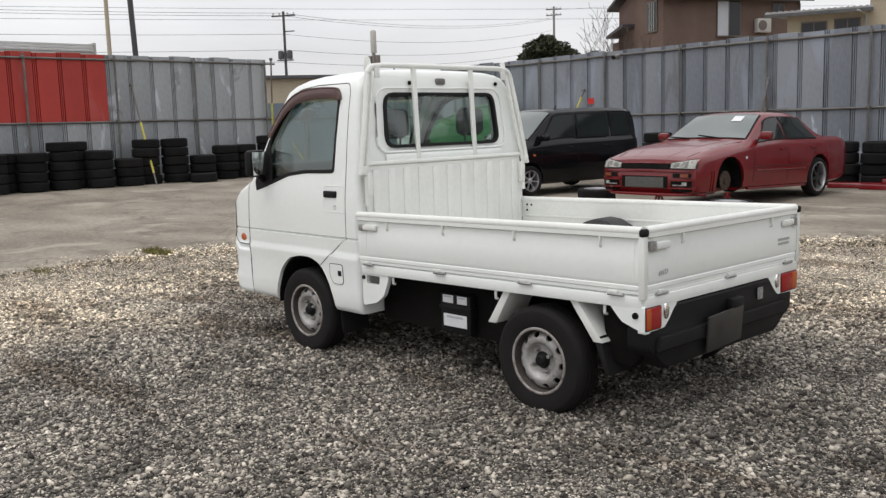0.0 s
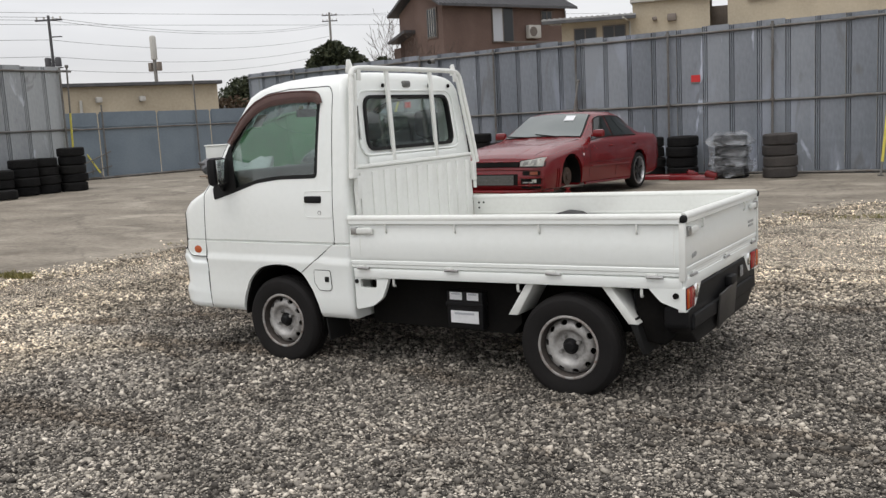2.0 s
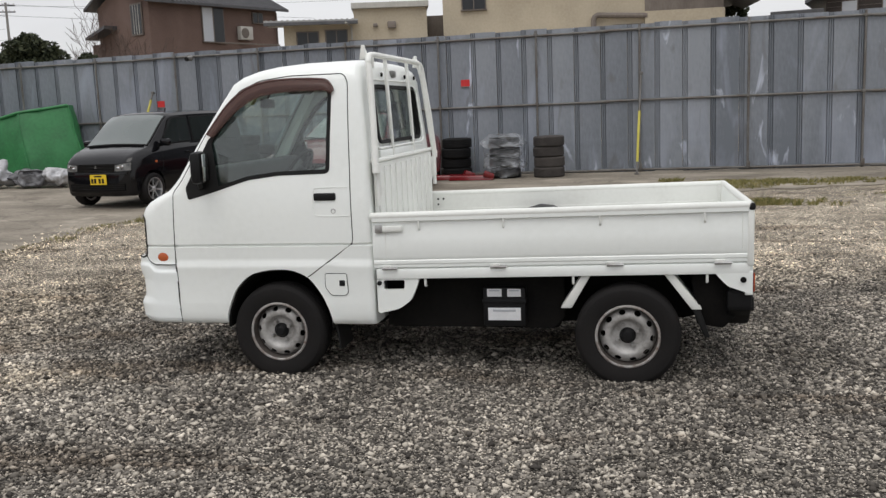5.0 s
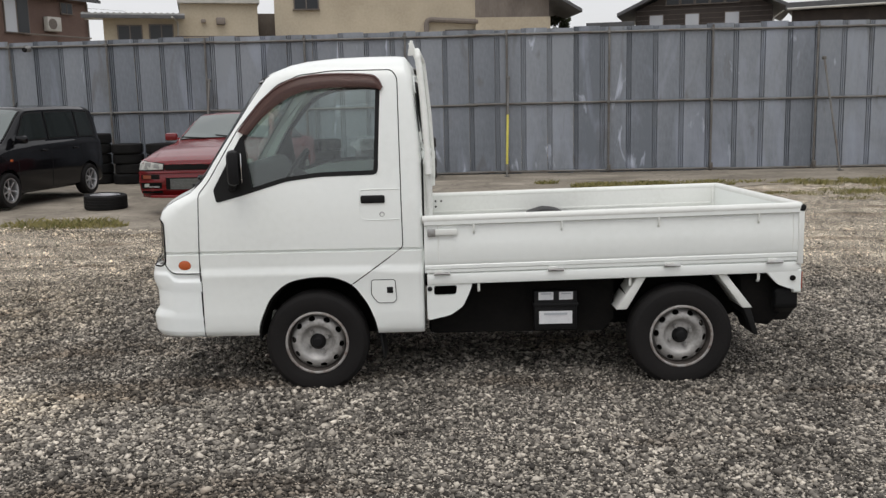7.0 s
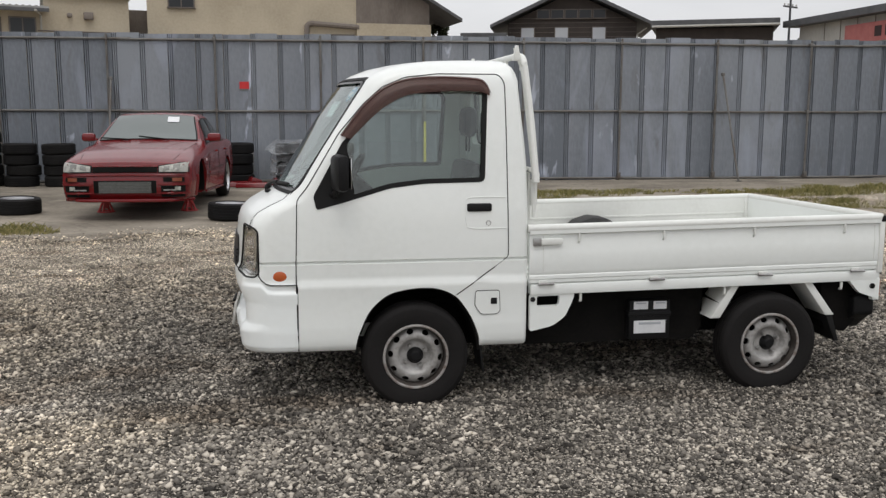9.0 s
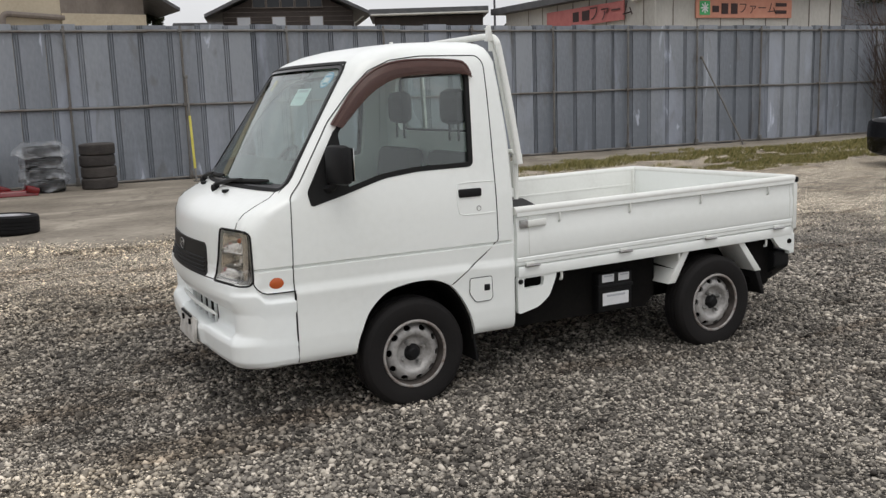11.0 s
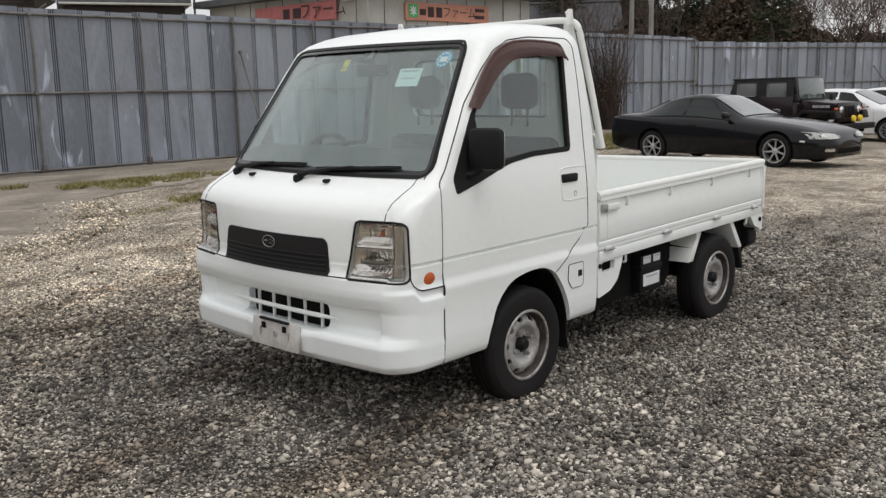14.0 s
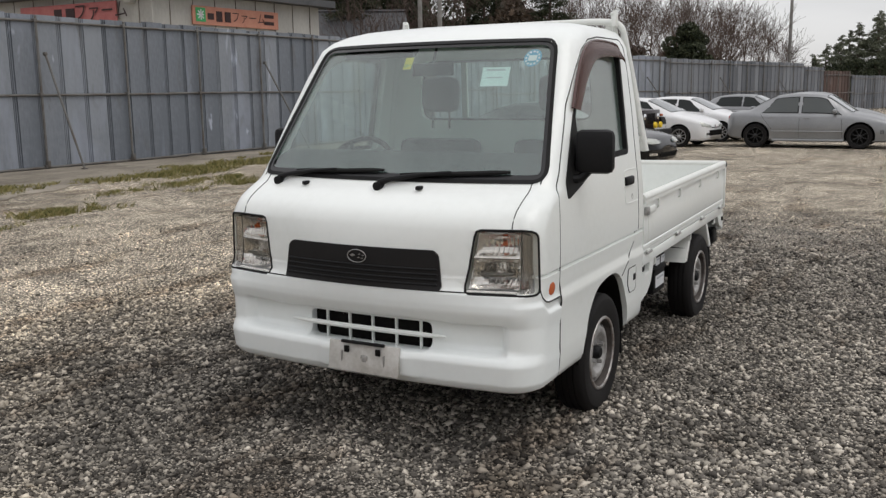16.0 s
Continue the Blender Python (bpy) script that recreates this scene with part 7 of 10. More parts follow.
# black kei minivan
van_b = Body([(0.53, 0.26, 0.45, 0.50, 0.52, 0.4), (0.50, 0.2, 0.60, 0.68, 0.70, 0.52), (0.40, 0.18, 0.69, 0.78, 0.82, 0.58), (0.22, 0.18, 0.728, 0.87, 0.91, 0.63), (-0.02, 0.18, 0.737, 0.93, 0.985, 0.65), (-0.58, 0.18, 0.737, 0.965, 1.445, 0.605), (-0.78, 0.18, 0.737, 0.975, 1.525, 0.60), (-1.8, 0.18, 0.737, 0.98, 1.55, 0.60), (-2.55, 0.18, 0.737, 0.98, 1.54, 0.59), (-2.76, 0.2, 0.732, 0.98, 1.50, 0.58), (-2.85, 0.22, 0.715, 0.95, 1.24, 0.60), (-2.88, 0.3, 0.66, 0.85, 0.92, 0.55)])
van = make_car("minivan", pose(-11.30, 12.51, 0.06, 0, 0, -98.0), van_b, BLACK_PAINT, "black kei minivan with a yellow number plate on concrete", 2.34, 0.27, 0.66, ALLOY, 7, shield=(-0.05, -0.64, 0.94, 0.93), shield_mat=CAR_GLASS_PALE, sides=[((-0.24, -1.15), (-0.66, -1.15)), ((-1.25, -2.05), (-1.25, -2.05)), ((-2.15, -2.62), (-2.15, -2.55))], handles=[(-1.0, 0.84), (-1.95, 0.84)], gaps=[[(-0.25, 0.28), (-0.3, 0.9)], [(-1.2, 0.26), (-1.2, 0.93)], [(-2.12, 0.5), (-2.12, 0.93)]], mirror=(-0.30, 1.03))
part("scuttle", tube([(-0.02, y, van_b.top_z(-0.02, y) + 0.012) for y in (-0.56 + 0.14 * i for i in range(9))], 0.018, 6), SEAL, van, "black cowl under the windscreen")
for sy in (-1, 1):
    nose_sheet(van_b, (sy * 0.37, sy * 0.66), ((0.585, 0.60), (0.715, 0.745)), SEAL, van, "lamp_frame")
    nose_sheet(van_b, (sy * 0.385, sy * 0.65), ((0.60, 0.612), (0.70, 0.735)), SMOKED_LAMP, van, "headlamp", "smoky clear headlamp", off=0.013)
    nose_sheet(van_b, (sy * 0.43, sy * 0.55), (0.655, 0.695), CHROME, van, "lamp_bowl", off=0.016, thick=0.01)
    part("side_repeater", box((-0.10, sy * (van_b.skin_y(-0.10, 0.72) + 0.004), 0.72), (0.06, 0.012, 0.035), 0.005), ORANGE, van)
nose_sheet(van_b, (-0.36, 0.36), (0.585, 0.72), UNDER, van, "grille", "black slatted grille")
for z in (0.60, 0.625, 0.65, 0.675, 0.70):
    nose_sheet(van_b, (-0.37, 0.37), (z - 0.004, z + 0.004), GRILLE_BLACK, van, "slat", off=0.013, thick=0.01)
for a in (90, 210, 330):
    part("badge_mark", prism([(0.0, 0.0), (0.018, 0.012), (0.036, 0.0), (0.018, -0.012)], "x", 0.0, 0.006), CHROME, van).matrix_local = pose(0.515, 0, 0.665, a, 0, 0)
intake = nose_sheet(van_b, (-0.55, 0.55), (0.28, 0.40), UNDER, van, "lower_intake")
for z in (0.31, 0.34, 0.37):
    nose_sheet(van_b, (-0.54, 0.54), (z - 0.005, z + 0.005), BLACK_PLASTIC, intake, "intake_slat", off=0.012, thick=0.01)
nose_sheet(van_b, (-0.60, 0.60), (0.545, 0.56), BLACK_PLASTIC, van, "bumper_seam", off=0.006)
vp = part("number_plate", box((0.55, 0.06, 0.47), (0.012, 0.33, 0.165), 0.004), PLATE_YELLOW, van, "yellow number plate", smooth=False)
for y, w in ((0.155, 0.05), (0.09, 0.05), (0.0, 0.05), (-0.06, 0.05)):
    part("plate_bar", box((0.5575, y, 0.45), (0.003, w * 0.85, 0.075)), BLACK_PLASTIC, vp, smooth=False)
part("plate_bar", box((0.5575, 0.06, 0.525), (0.003, 0.15, 0.025)), BLACK_PLASTIC, vp, smooth=False)
part("roof_antenna", tube([(-1.0, 0.3, 1.54), (-1.03, 0.3, 1.60)], 0.012, 6), BLACK_PLASTIC, van)
part("roof_spoiler", prism([(-2.62, 1.50), (-2.86, 1.47), (-2.86, 1.44), (-2.62, 1.46)], "y", -0.5, 0.5, 0.008), BLACK_PAINT, van)

# black coupe
coupe_b = Body([(0.98, 0.32, 0.45, 0.46, 0.48, 0.35), (0.94, 0.22, 0.66, 0.55, 0.57, 0.5), (0.78, 0.17, 0.80, 0.64, 0.67, 0.6), (0.4, 0.16, 0.875, 0.70, 0.77, 0.66), (0, 0.17, 0.898, 0.75, 0.83, 0.68), (-0.5, 0.18, 0.895, 0.80, 0.89, 0.68), (-0.75, 0.18, 0.893, 0.83, 0.92, 0.68), (-1.5, 0.18, 0.893, 0.88, 1.29, 0.52), (-1.8, 0.18, 0.893, 0.89, 1.335, 0.51), (-2.2, 0.18, 0.895, 0.90, 1.31, 0.51), (-2.6, 0.18, 0.898, 0.90, 1.21, 0.52), (-3.15, 0.2, 0.885, 0.92, 0.985, 0.60), (-3.6, 0.24, 0.845, 0.93, 0.96, 0.64), (-3.82, 0.3, 0.77, 0.87, 0.90, 0.58), (-3.88, 0.4, 0.66, 0.75, 0.78, 0.5)])
cz = height(9.3, 8.6)
coupe = make_car("black_coupe", pose(9.32, 7.53, cz, 0, 0, -96.1), coupe_b, BLACK_PAINT, "glossy black two-door coupe parked on gravel", 2.69, 0.315, 0.79, ALLOY, 7, shield=(-0.78, -1.5, 0.93, 0.92), shield_mat=SHIELD_BRIGHT, back=(-3.1, -2.55, 0.9, 0.9), sides=[((-0.95, -1.95), (-1.48, -1.95)), ((-2.02, -2.95), (-2.0, -2.5))], handles=[(-1.75, 0.76)], gaps=[[(-0.75, 0.30), (-0.8, 0.80)], [(-2.0, 0.28), (-1.98, 0.84)], [(0.55, 0.50), (-3.4, 0.58)]], mirror=(-0.98, 0.95))
for sy in (-1, 1):
    nose_sheet(coupe_b, (sy * 0.38, sy * 0.83), ((0.545, 0.545), (0.62, 0.67)), CLEAR_LAMP, coupe, "headlamp", "slim pale headlamp", off=0.014)
    nose_sheet(coupe_b, (sy * 0.30, sy * 0.40), (0.55, 0.60), CAR_GLASS_PALE, coupe, "inner_lamp")
    nose_sheet(coupe_b, (sy * 0.52, sy * 0.72), (0.32, 0.37), CHROME, coupe, "fog_lamp")
    part("side_repeater", box((0.52, sy * (coupe_b.skin_y(0.52, 0.5) + 0.004), 0.50), (0.10, 0.012, 0.03), 0.005), STICKER, coupe)
nose_sheet(coupe_b, (-0.40, 0.40), (0.27, 0.36), UNDER, coupe, "lower_intake")

# dark four-wheel drive with canvas top
CURTAIN = material("clear_plastic_window", (0.16, 0.17, 0.17), 0.15, spec=0.6)
PALE_MARK = varied(material("pale_bonnet_mark", (0.4, 0.4, 0.4), 0.5), [(0.15, 0.14, 0.14), (0.5, 0.5, 0.5)], 20, 90)
jx, jy = 14.4, 8.79
jeep = thing("off_roader", pose(jx, jy, height(jx, jy), 0, 0, -97), "dark maroon off-road car with a black canvas top", "car", "parked cars")
part("tub", prism(rounded([(-0.45, 0.55), (-0.45, 1.12), (-2.35, 1.12), (-2.35, 0.55)], 0.05), "y", -0.72, 0.72, 0.02), MAROON, jeep)
part("bonnet", prism(rounded([(0.42, 0.72), (0.42, 1.10), (-0.50, 1.18), (-0.50, 0.72)], 0.05), "y", -0.56, 0.56, 0.03), MAROON, jeep)
part("grille", box((0.44, 0, 0.88), (0.04, 1.10, 0.46), 0.02), MAROON, jeep)
for i in range(7):
    part("grille_slot", box((0.462, -0.21 + 0.07 * i, 0.90), (0.012, 0.035, 0.26), 0.008), UNDER, jeep)
part("front_bumper", box((0.66, 0, 0.56), (0.10, 1.60, 0.14), 0.02), BLACK_PLASTIC, jeep)
part("canvas_top", prism(rounded([(-0.56, 1.72), (-2.20, 1.70), (-2.38, 1.15), (-2.0, 1.12), (-0.60, 1.12)], 0.05), "y", -0.66, 0.66, 0.04), SOFT_TOP, jeep, "black canvas top with plastic windows")
part("windscreen_frame", box((-0.54, 0, 1.42), (0.05, 1.34, 0.62), 0.02, pose(0, 0, 0, 0, -8, 0)), MAROON, jeep)
part("windscreen", box((-0.51, 0, 1.44), (0.02, 1.20, 0.48), 0.01, pose(0, 0, 0, 0, -8, 0)), CAR_GLASS_PALE, jeep)
for sy in (-1, 1):
    part("front_fender", prism(rounded([(0.55, 0.74), (0.50, 0.92), (-0.35, 0.94), (-0.55, 0.60), (-0.48, 0.58), (-0.30, 0.86), (0.42, 0.86), (0.48, 0.72)], 0.04), "y", *sorted((sy * 0.54, sy * 0.80)), 0.01), BLACK_PLASTIC, jeep)
    part("headlamp", lathe([(0, 0.03), (0.06, 0.02), (0.085, 0.0), (0.085, -0.05)], "x", 20, pose(0.47, sy * 0.42, 0.94)), CHROME, jeep)
    part("spot_lamp", lathe([(0, 0.02), (0.07, 0.01), (0.08, -0.04), (0.0, -0.06)], "x", 16, pose(0.66, sy * 0.16, 0.74)), PLATE_YELLOW, jeep, "yellow fog lamp")
    part("door_panel", box((-1.0, sy * 0.725, 0.95), (0.86, 0.02, 0.62), 0.01), MAROON, jeep)
    part("side_curtain", box((-1.02, sy * 0.672, 1.42), (0.50, 0.02, 0.36), 0.05), CURTAIN, jeep, "clear plastic side window")
    part("side_curtain", box((-1.82, sy * 0.672, 1.43), (0.52, 0.02, 0.34), 0.05), CURTAIN, jeep, "clear plastic side window")
    part("roof_seam", tube([(-0.60, sy * 0.665, 1.70), (-2.22, sy * 0.665, 1.68)], 0.018, 6), SOFT_TOP, jeep)
    part("bonnet_mark", box((0.05, sy * 0.565, 1.02), (0.42, 0.008, 0.06), 0.003), PALE_MARK, jeep, "pale worn stripe on the bonnet side", smooth=False)
    part("front_indicator", box((0.46, sy * 0.66, 0.97), (0.06, 0.09, 0.06), 0.015), ORANGE, jeep)
    part("wing_mirror", box((-0.42, sy * 0.85, 1.22), (0.05, 0.14, 0.17), 0.02), BLACK_PLASTIC, jeep)
    for x in (0, -1.85):
        car_wheel(jeep, x, sy * 0.66, sy, 0.36, STEEL, 6, 0.2, 0.55)
part("chassis", box((-1.1, 0, 0.48), (3.4, 1.0, 0.14), 0.02), UNDER, jeep)

# white hatchbacks
hatch_b = Body([(0.78, 0.28, 0.5, 0.48, 0.50, 0.4), (0.74, 0.2, 0.66, 0.60, 0.62, 0.52), (0.58, 0.18, 0.77, 0.70, 0.73, 0.6), (0.2, 0.17, 0.82, 0.80, 0.85, 0.64), (-0.25, 0.18, 0.828, 0.88, 0.95, 0.65), (-1.05, 0.18, 0.828, 0.91, 1.31, 0.55), (-1.3, 0.18, 0.828, 0.915, 1.36, 0.55), (-1.9, 0.18, 0.828, 0.925, 1.37, 0.54), (-2.45, 0.18, 0.82, 0.93, 1.31, 0.53), (-2.85, 0.22, 0.80, 0.93, 1.08, 0.56), (-3.0, 0.26, 0.74, 0.88, 0.93, 0.52), (-3.05, 0.34, 0.66, 0.75, 0.78, 0.46)])


def hatchback(x, y, turn, paint, label, name="hatchback", rim=ALLOY):
    c = make_car(name, pose(x, y, height(x, y), 0, 0, turn), hatch_b, paint, label, 2.44, 0.30, 0.72, rim, 10, shield=(-0.32, -1.05, 0.93, 0.92), shield_mat=CAR_GLASS_PALE, sides=[((-0.55, -1.4), (-1.08, -1.4)), ((-1.5, -2.5), (-1.5, -2.3))], handles=[(-1.3, 0.80)], gaps=[[(-0.35, 0.28), (-0.4, 0.86)], [(-1.45, 0.28), (-1.45, 0.9)]], mirror=(-0.58, 0.98))
    for sy in (-1, 1):
        nose_sheet(hatch_b, (sy * 0.34, sy * 0.74), ((0.55, 0.58), (0.60, 0.70)), CLEAR_LAMP, c, "headlamp", "long clear headlamp", off=0.016)
        nose_sheet(hatch_b, (sy * 0.48, sy * 0.62), (0.34, 0.40), CHROME, c, "fog_lamp")
    nose_sheet(hatch_b, (-0.50, 0.50), (0.32, 0.47), UNDER, c, "lower_grille", "dark wide bumper mouth", off=0.016)
    nose_sheet(hatch_b, (-0.30, 0.30), (0.53, 0.55), UNDER, c, "bonnet_slot", off=0.012)
    nose_sheet(hatch_b, (-0.05, 0.05), (0.55, 0.61), CHROME, c, "badge")
    return c


hatchback(18.1, 8.27, -97, WHITE_CAR, "small white hatchback with silver alloy wheels on gravel")
hatchback(20.9, 7.7, -97, WHITE_CAR, "white hatchback parked behind another white car")
hatchback(27.5, 6.9, -97, SILVER, "silver-grey hatchback far back in the row")

# sedans
SEDAN_GLASS = material("grey_car_glass", (0.055, 0.062, 0.06), 0.05, spec=0.6)
sedan_b = Body([(0.90, 0.28, 0.55, 0.48, 0.50, 0.4), (0.86, 0.2, 0.74, 0.62, 0.64, 0.56), (0.65, 0.17, 0.85, 0.70, 0.73, 0.66), (0.3, 0.17, 0.885, 0.78, 0.85, 0.69), (-0.05, 0.18, 0.885, 0.84, 0.92, 0.69), (-0.2, 0.18, 0.885, 0.86, 0.95, 0.68), (-0.85, 0.18, 0.885, 0.90, 1.37, 0.60), (-1.1, 0.18, 0.885, 0.905, 1.43, 0.59), (-1.65, 0.18, 0.885, 0.91, 1.45, 0.585), (-2.1, 0.18, 0.885, 0.915, 1.40, 0.575), (-2.45, 0.2, 0.885, 0.925, 1.245, 0.58), (-2.8, 0.2, 0.88, 0.94, 1.04, 0.63), (-2.95, 0.22, 0.87, 0.945, 0.995, 0.65), (-3.25, 0.26, 0.84, 0.94, 0.975, 0.66), (-3.36, 0.30, 0.78, 0.88, 0.91, 0.62), (-3.40, 0.34, 0.72, 0.74, 0.76, 0.58)])


def sedan(x, y, turn, paint, label, rim, name="sedan"):
    c = make_car(name, pose(x, y, height(x, y), 0, 0, turn), sedan_b, paint, label, 2.625, 0.325, 0.78, rim, 8, glass_mat=SEDAN_GLASS, shield=(-0.22, -0.86, 0.93, 0.92), shield_mat=CAR_GLASS_PALE, back=(-2.78, -2.14, 0.9, 0.9), sides=[((-0.48, -1.44), (-0.86, -1.44)), ((-1.56, -2.46), (-1.56, -2.14))], handles=[(-1.30, 0.80), (-2.22, 0.82)], gaps=[[(-0.42, 0.30), (-0.46, 0.86)], [(-1.50, 0.28), (-1.50, 0.90)], [(-2.2, 0.5), (-2.5, 0.90)]], mirror=(-0.62, 0.98))
    for sy in (-1, 1):
        nose_sheet(sedan_b, (sy * 0.45, sy * 0.80), (0.60, 0.71), CLEAR_LAMP, c, "headlamp", "clear headlamp", off=0.014)
        part("door_moulding", tube([(-0.40 - 0.1 * i, sy * (sedan_b.skin_y(-0.40 - 0.1 * i, 0.45) + 0.002), 0.45) for i in range(19)], 0.018, 6), paint, c)
        part("side_skirt", tube([(-0.38 - 0.1 * i, sy * (sedan_b.skin_y(-0.38 - 0.1 * i, 0.25) + 0.012), 0.215) for i in range(19)], 0.034, 8), paint, c)
        for k in range(3):
            part("fender_slit", box((-0.40 + 0.03 * k, sy * (sedan_b.skin_y(0.5, 0.45) + 0.004), 0.45), (0.012, 0.01, 0.11), 0.003, pose(0.9, 0, 0)), SEAL, c)
        part("tail_lamp", box((-3.335, sy * 0.62, 0.80), (0.10, 0.22, 0.13), 0.03), JACK_RED, c)
    nose_sheet(sedan_b, (-0.45, 0.45), (0.30, 0.48), UNDER, c, "lower_grille")
    part("rear_bumper", box((-3.30, 0, 0.46), (0.22, 1.56, 0.26), 0.07), paint, c)
    part("boot_lip", box((-3.27, 0, 0.985), (0.14, 1.24, 0.03), 0.012), paint, c)
    return c


sedan(18.47, 3.72, -92, SILVER, "silver four-door sedan with black wheels on gravel", BLACK_RIM)
sedan(24.0, 4.2, -80, SILVER, "grey saloon parked past the silver sedan", ALLOY)


# ---- tyres and scrap along the fences ----
TYRE_DARK = varied(material("old_tyre", (0.012, 0.012, 0.0125), 0.8, spec=0.2), [(0.006, 0.006, 0.0065), (0.014, 0.0135, 0.013)], 4, 40, 0.15, 60, island=0.3)
TYRE_BROWN = varied(material("dusty_tyre", (0.05, 0.045, 0.042), 0.9), [(0.035, 0.031, 0.029), (0.07, 0.062, 0.056)], 4, 40, 0.15, 60, island=0.3)


def tyre_mesh(r, w, hole, ribs):
    h = w / 2
    prof = [(hole, -h * 0.75), (r * 0.80, -h), (r * 0.93, -h * 0.94), (r * 0.985, -h * 0.80)]
    for k in range(ribs):
        a = -h * 0.72 + 1.44 * h * k / ribs
        b = a + 1.44 * h / ribs
        prof += [(r, a + 0.003), (r, b - 0.008), (r - 0.006, b - 0.006), (r - 0.006, b)]
    prof += [(r * 0.985, h * 0.80), (r * 0.93, h * 0.94), (r * 0.80, h), (hole, h * 0.75), (hole * 1.02, 0)]
    return lathe(prof, "z", 36, loop=True)


def first_tyre(name, label, mat, r=0.31, w=0.205, ribs=4, group="tyre stacks"):
    ob = part(name, tyre_mesh(r, w, r * 0.62, ribs), mat, None, angle=35)
    ob.matrix_world = pose(0, 0, 0)
    return tagged(ob, label, "tyre", group)


proto = {}


def stack(x, y, n, kind="black", r=1.0, w=0.205):
    z = floor_z(x, y)
    for i in range(n):
        m = pose(x + random.uniform(-0.025, 0.025), y + random.uniform(-0.025, 0.025), z + w * (i + 0.5), random.uniform(-1, 1), random.uniform(-1, 1), random.uniform(0, 360))
        if kind not in proto:
            proto[kind] = first_tyre("tyre", "worn black car tyre piled in a stack" if kind == "black" else "dusty brown-black ribbed truck tyre in a stack", TYRE_DARK if kind == "black" else TYRE_BROWN, ribs=4 if kind == "black" else 6)
            proto[kind].matrix_world = m
        else:
            copy_thing(proto[kind], m)


for y, n in ((5.6, 4), (6.25, 4), (7.1, 4), (7.75, 5), (8.5, 4), (9.15, 3), (9.68, 5), (10.36, 5), (11.0, 3), (11.68, 4), (12.3, 4), (12.95, 5)):
    stack(-19.75 + 0.12 * math.sin(y * 7), y, n)
for y, n in ((5.9, 5), (6.6, 4), (8.1, 5), (12.65, 3)):
    stack(-20.1, y, n)
stack(-19.15, 10.75, 1)
for x, n in ((-6.42, 4), (-7.08, 4), (-9.77, 4), (-10.45, 4), (-11.12, 5)):
    stack(x, 17.35, n)
stack(-4.45, 16.95, 4, "brown")
stack(-5.35, 16.98, 4)

WRAP = bpy.data.materials.new("plastic_film")
WRAP.use_nodes = True
wt = WRAP.node_tree
wb_ = wt.nodes["Principled BSDF"]
wb_.inputs["Base Color"].default_value = (0.5, 0.52, 0.54, 1)
wb_.inputs["Roughness"].default_value = 0.25
film_tr = wt.nodes.new("ShaderNodeBsdfTransparent")
film_mix = wt.nodes.new("ShaderNodeMixShader")
film_n = wt.nodes.new("ShaderNodeTexNoise")
film_n.inputs["Scale"].default_value = 3.0
film_n.inputs["Detail"].default_value = 2.0
film_r = wt.nodes.new("ShaderNodeMapRange")
film_r.inputs["From Min"].default_value, film_r.inputs["From Max"].default_value = 0.4, 0.65
film_r.inputs["To Min"].default_value, film_r.inputs["To Max"].default_value = 0.12, 0.38
wt.links.new(film_n.outputs["Fac"], film_r.inputs["Value"])
wt.links.new(film_r.outputs["Result"], film_mix.inputs["Fac"])
wt.links.new(film_tr.outputs["BSDF"], film_mix.inputs[1])
wt.links.new(wb_.outputs["BSDF"], film_mix.inputs[2])
wt.links.new(film_mix.outputs["Shader"], wt.nodes["Material Output"].inputs["Surface"])


def crumple(bm, amount, scale, seed=0.0):
    for v in bm.verts:
        p = v.co * scale + Vector((seed, seed * 2, 1.3))
        v.co += Vector((noise.noise(p), noise.noise(p + Vector((7, 3, 1))), noise.noise(p + Vector((2, 9, 5))))) * amount


for k, z in enumerate((0.03, 0.25, 0.45, 0.64)):
    wide = (0.0, 0.07, 0.02, 0.09)[k]
    bm = lathe([(0.24, 0.222), (0.335, 0.20), (0.36, 0.12), (0.36 + wide * 0.6, 0.06), (0.36 + wide, 0.0)], "z", 40)
    bmesh.ops.subdivide_edges(bm, edges=bm.edges[:], cuts=1)
    crumple(bm, 0.10, 5.0, k * 3.1)
    crumple(bm, 0.03, 17.0, k * 1.7)
    ob = part("plastic_wrap", bm, WRAP, None, angle=20)
    ob.matrix_world = pose(-5.35, 16.98, floor_z(-5.35, 16.98) + z)
    tagged(ob, "torn clear plastic film round a stacked tyre", "plastic wrap", "plastic wraps")


def loose_wheel(x, y, rz, label):
    w = thing("loose_wheel", pose(x, y, floor_z(x, y) + 0.115, 2, 1, rz), label, "wheel", "loose wheels")
    part("tyre", tyre_mesh(0.315, 0.23, 0.22, 4), TYRE_DARK, w, angle=35)
    part("rim", lathe([(0.225, 0.085), (0.225, 0.10), (0.20, 0.095), (0.19, 0.05), (0.06, 0.03), (0.0, 0.03), (0.0, 0.0), (0.18, 0.0), (0.215, -0.08)], "z", 32), ALLOY, w, "silver wheel rim")
    return w


loose_wheel(-9.14, 12.42, 20, "car wheel with silver rim lying flat on concrete")
loose_wheel(-6.10, 11.30, 70, "car wheel with silver rim lying flat at the slab edge")

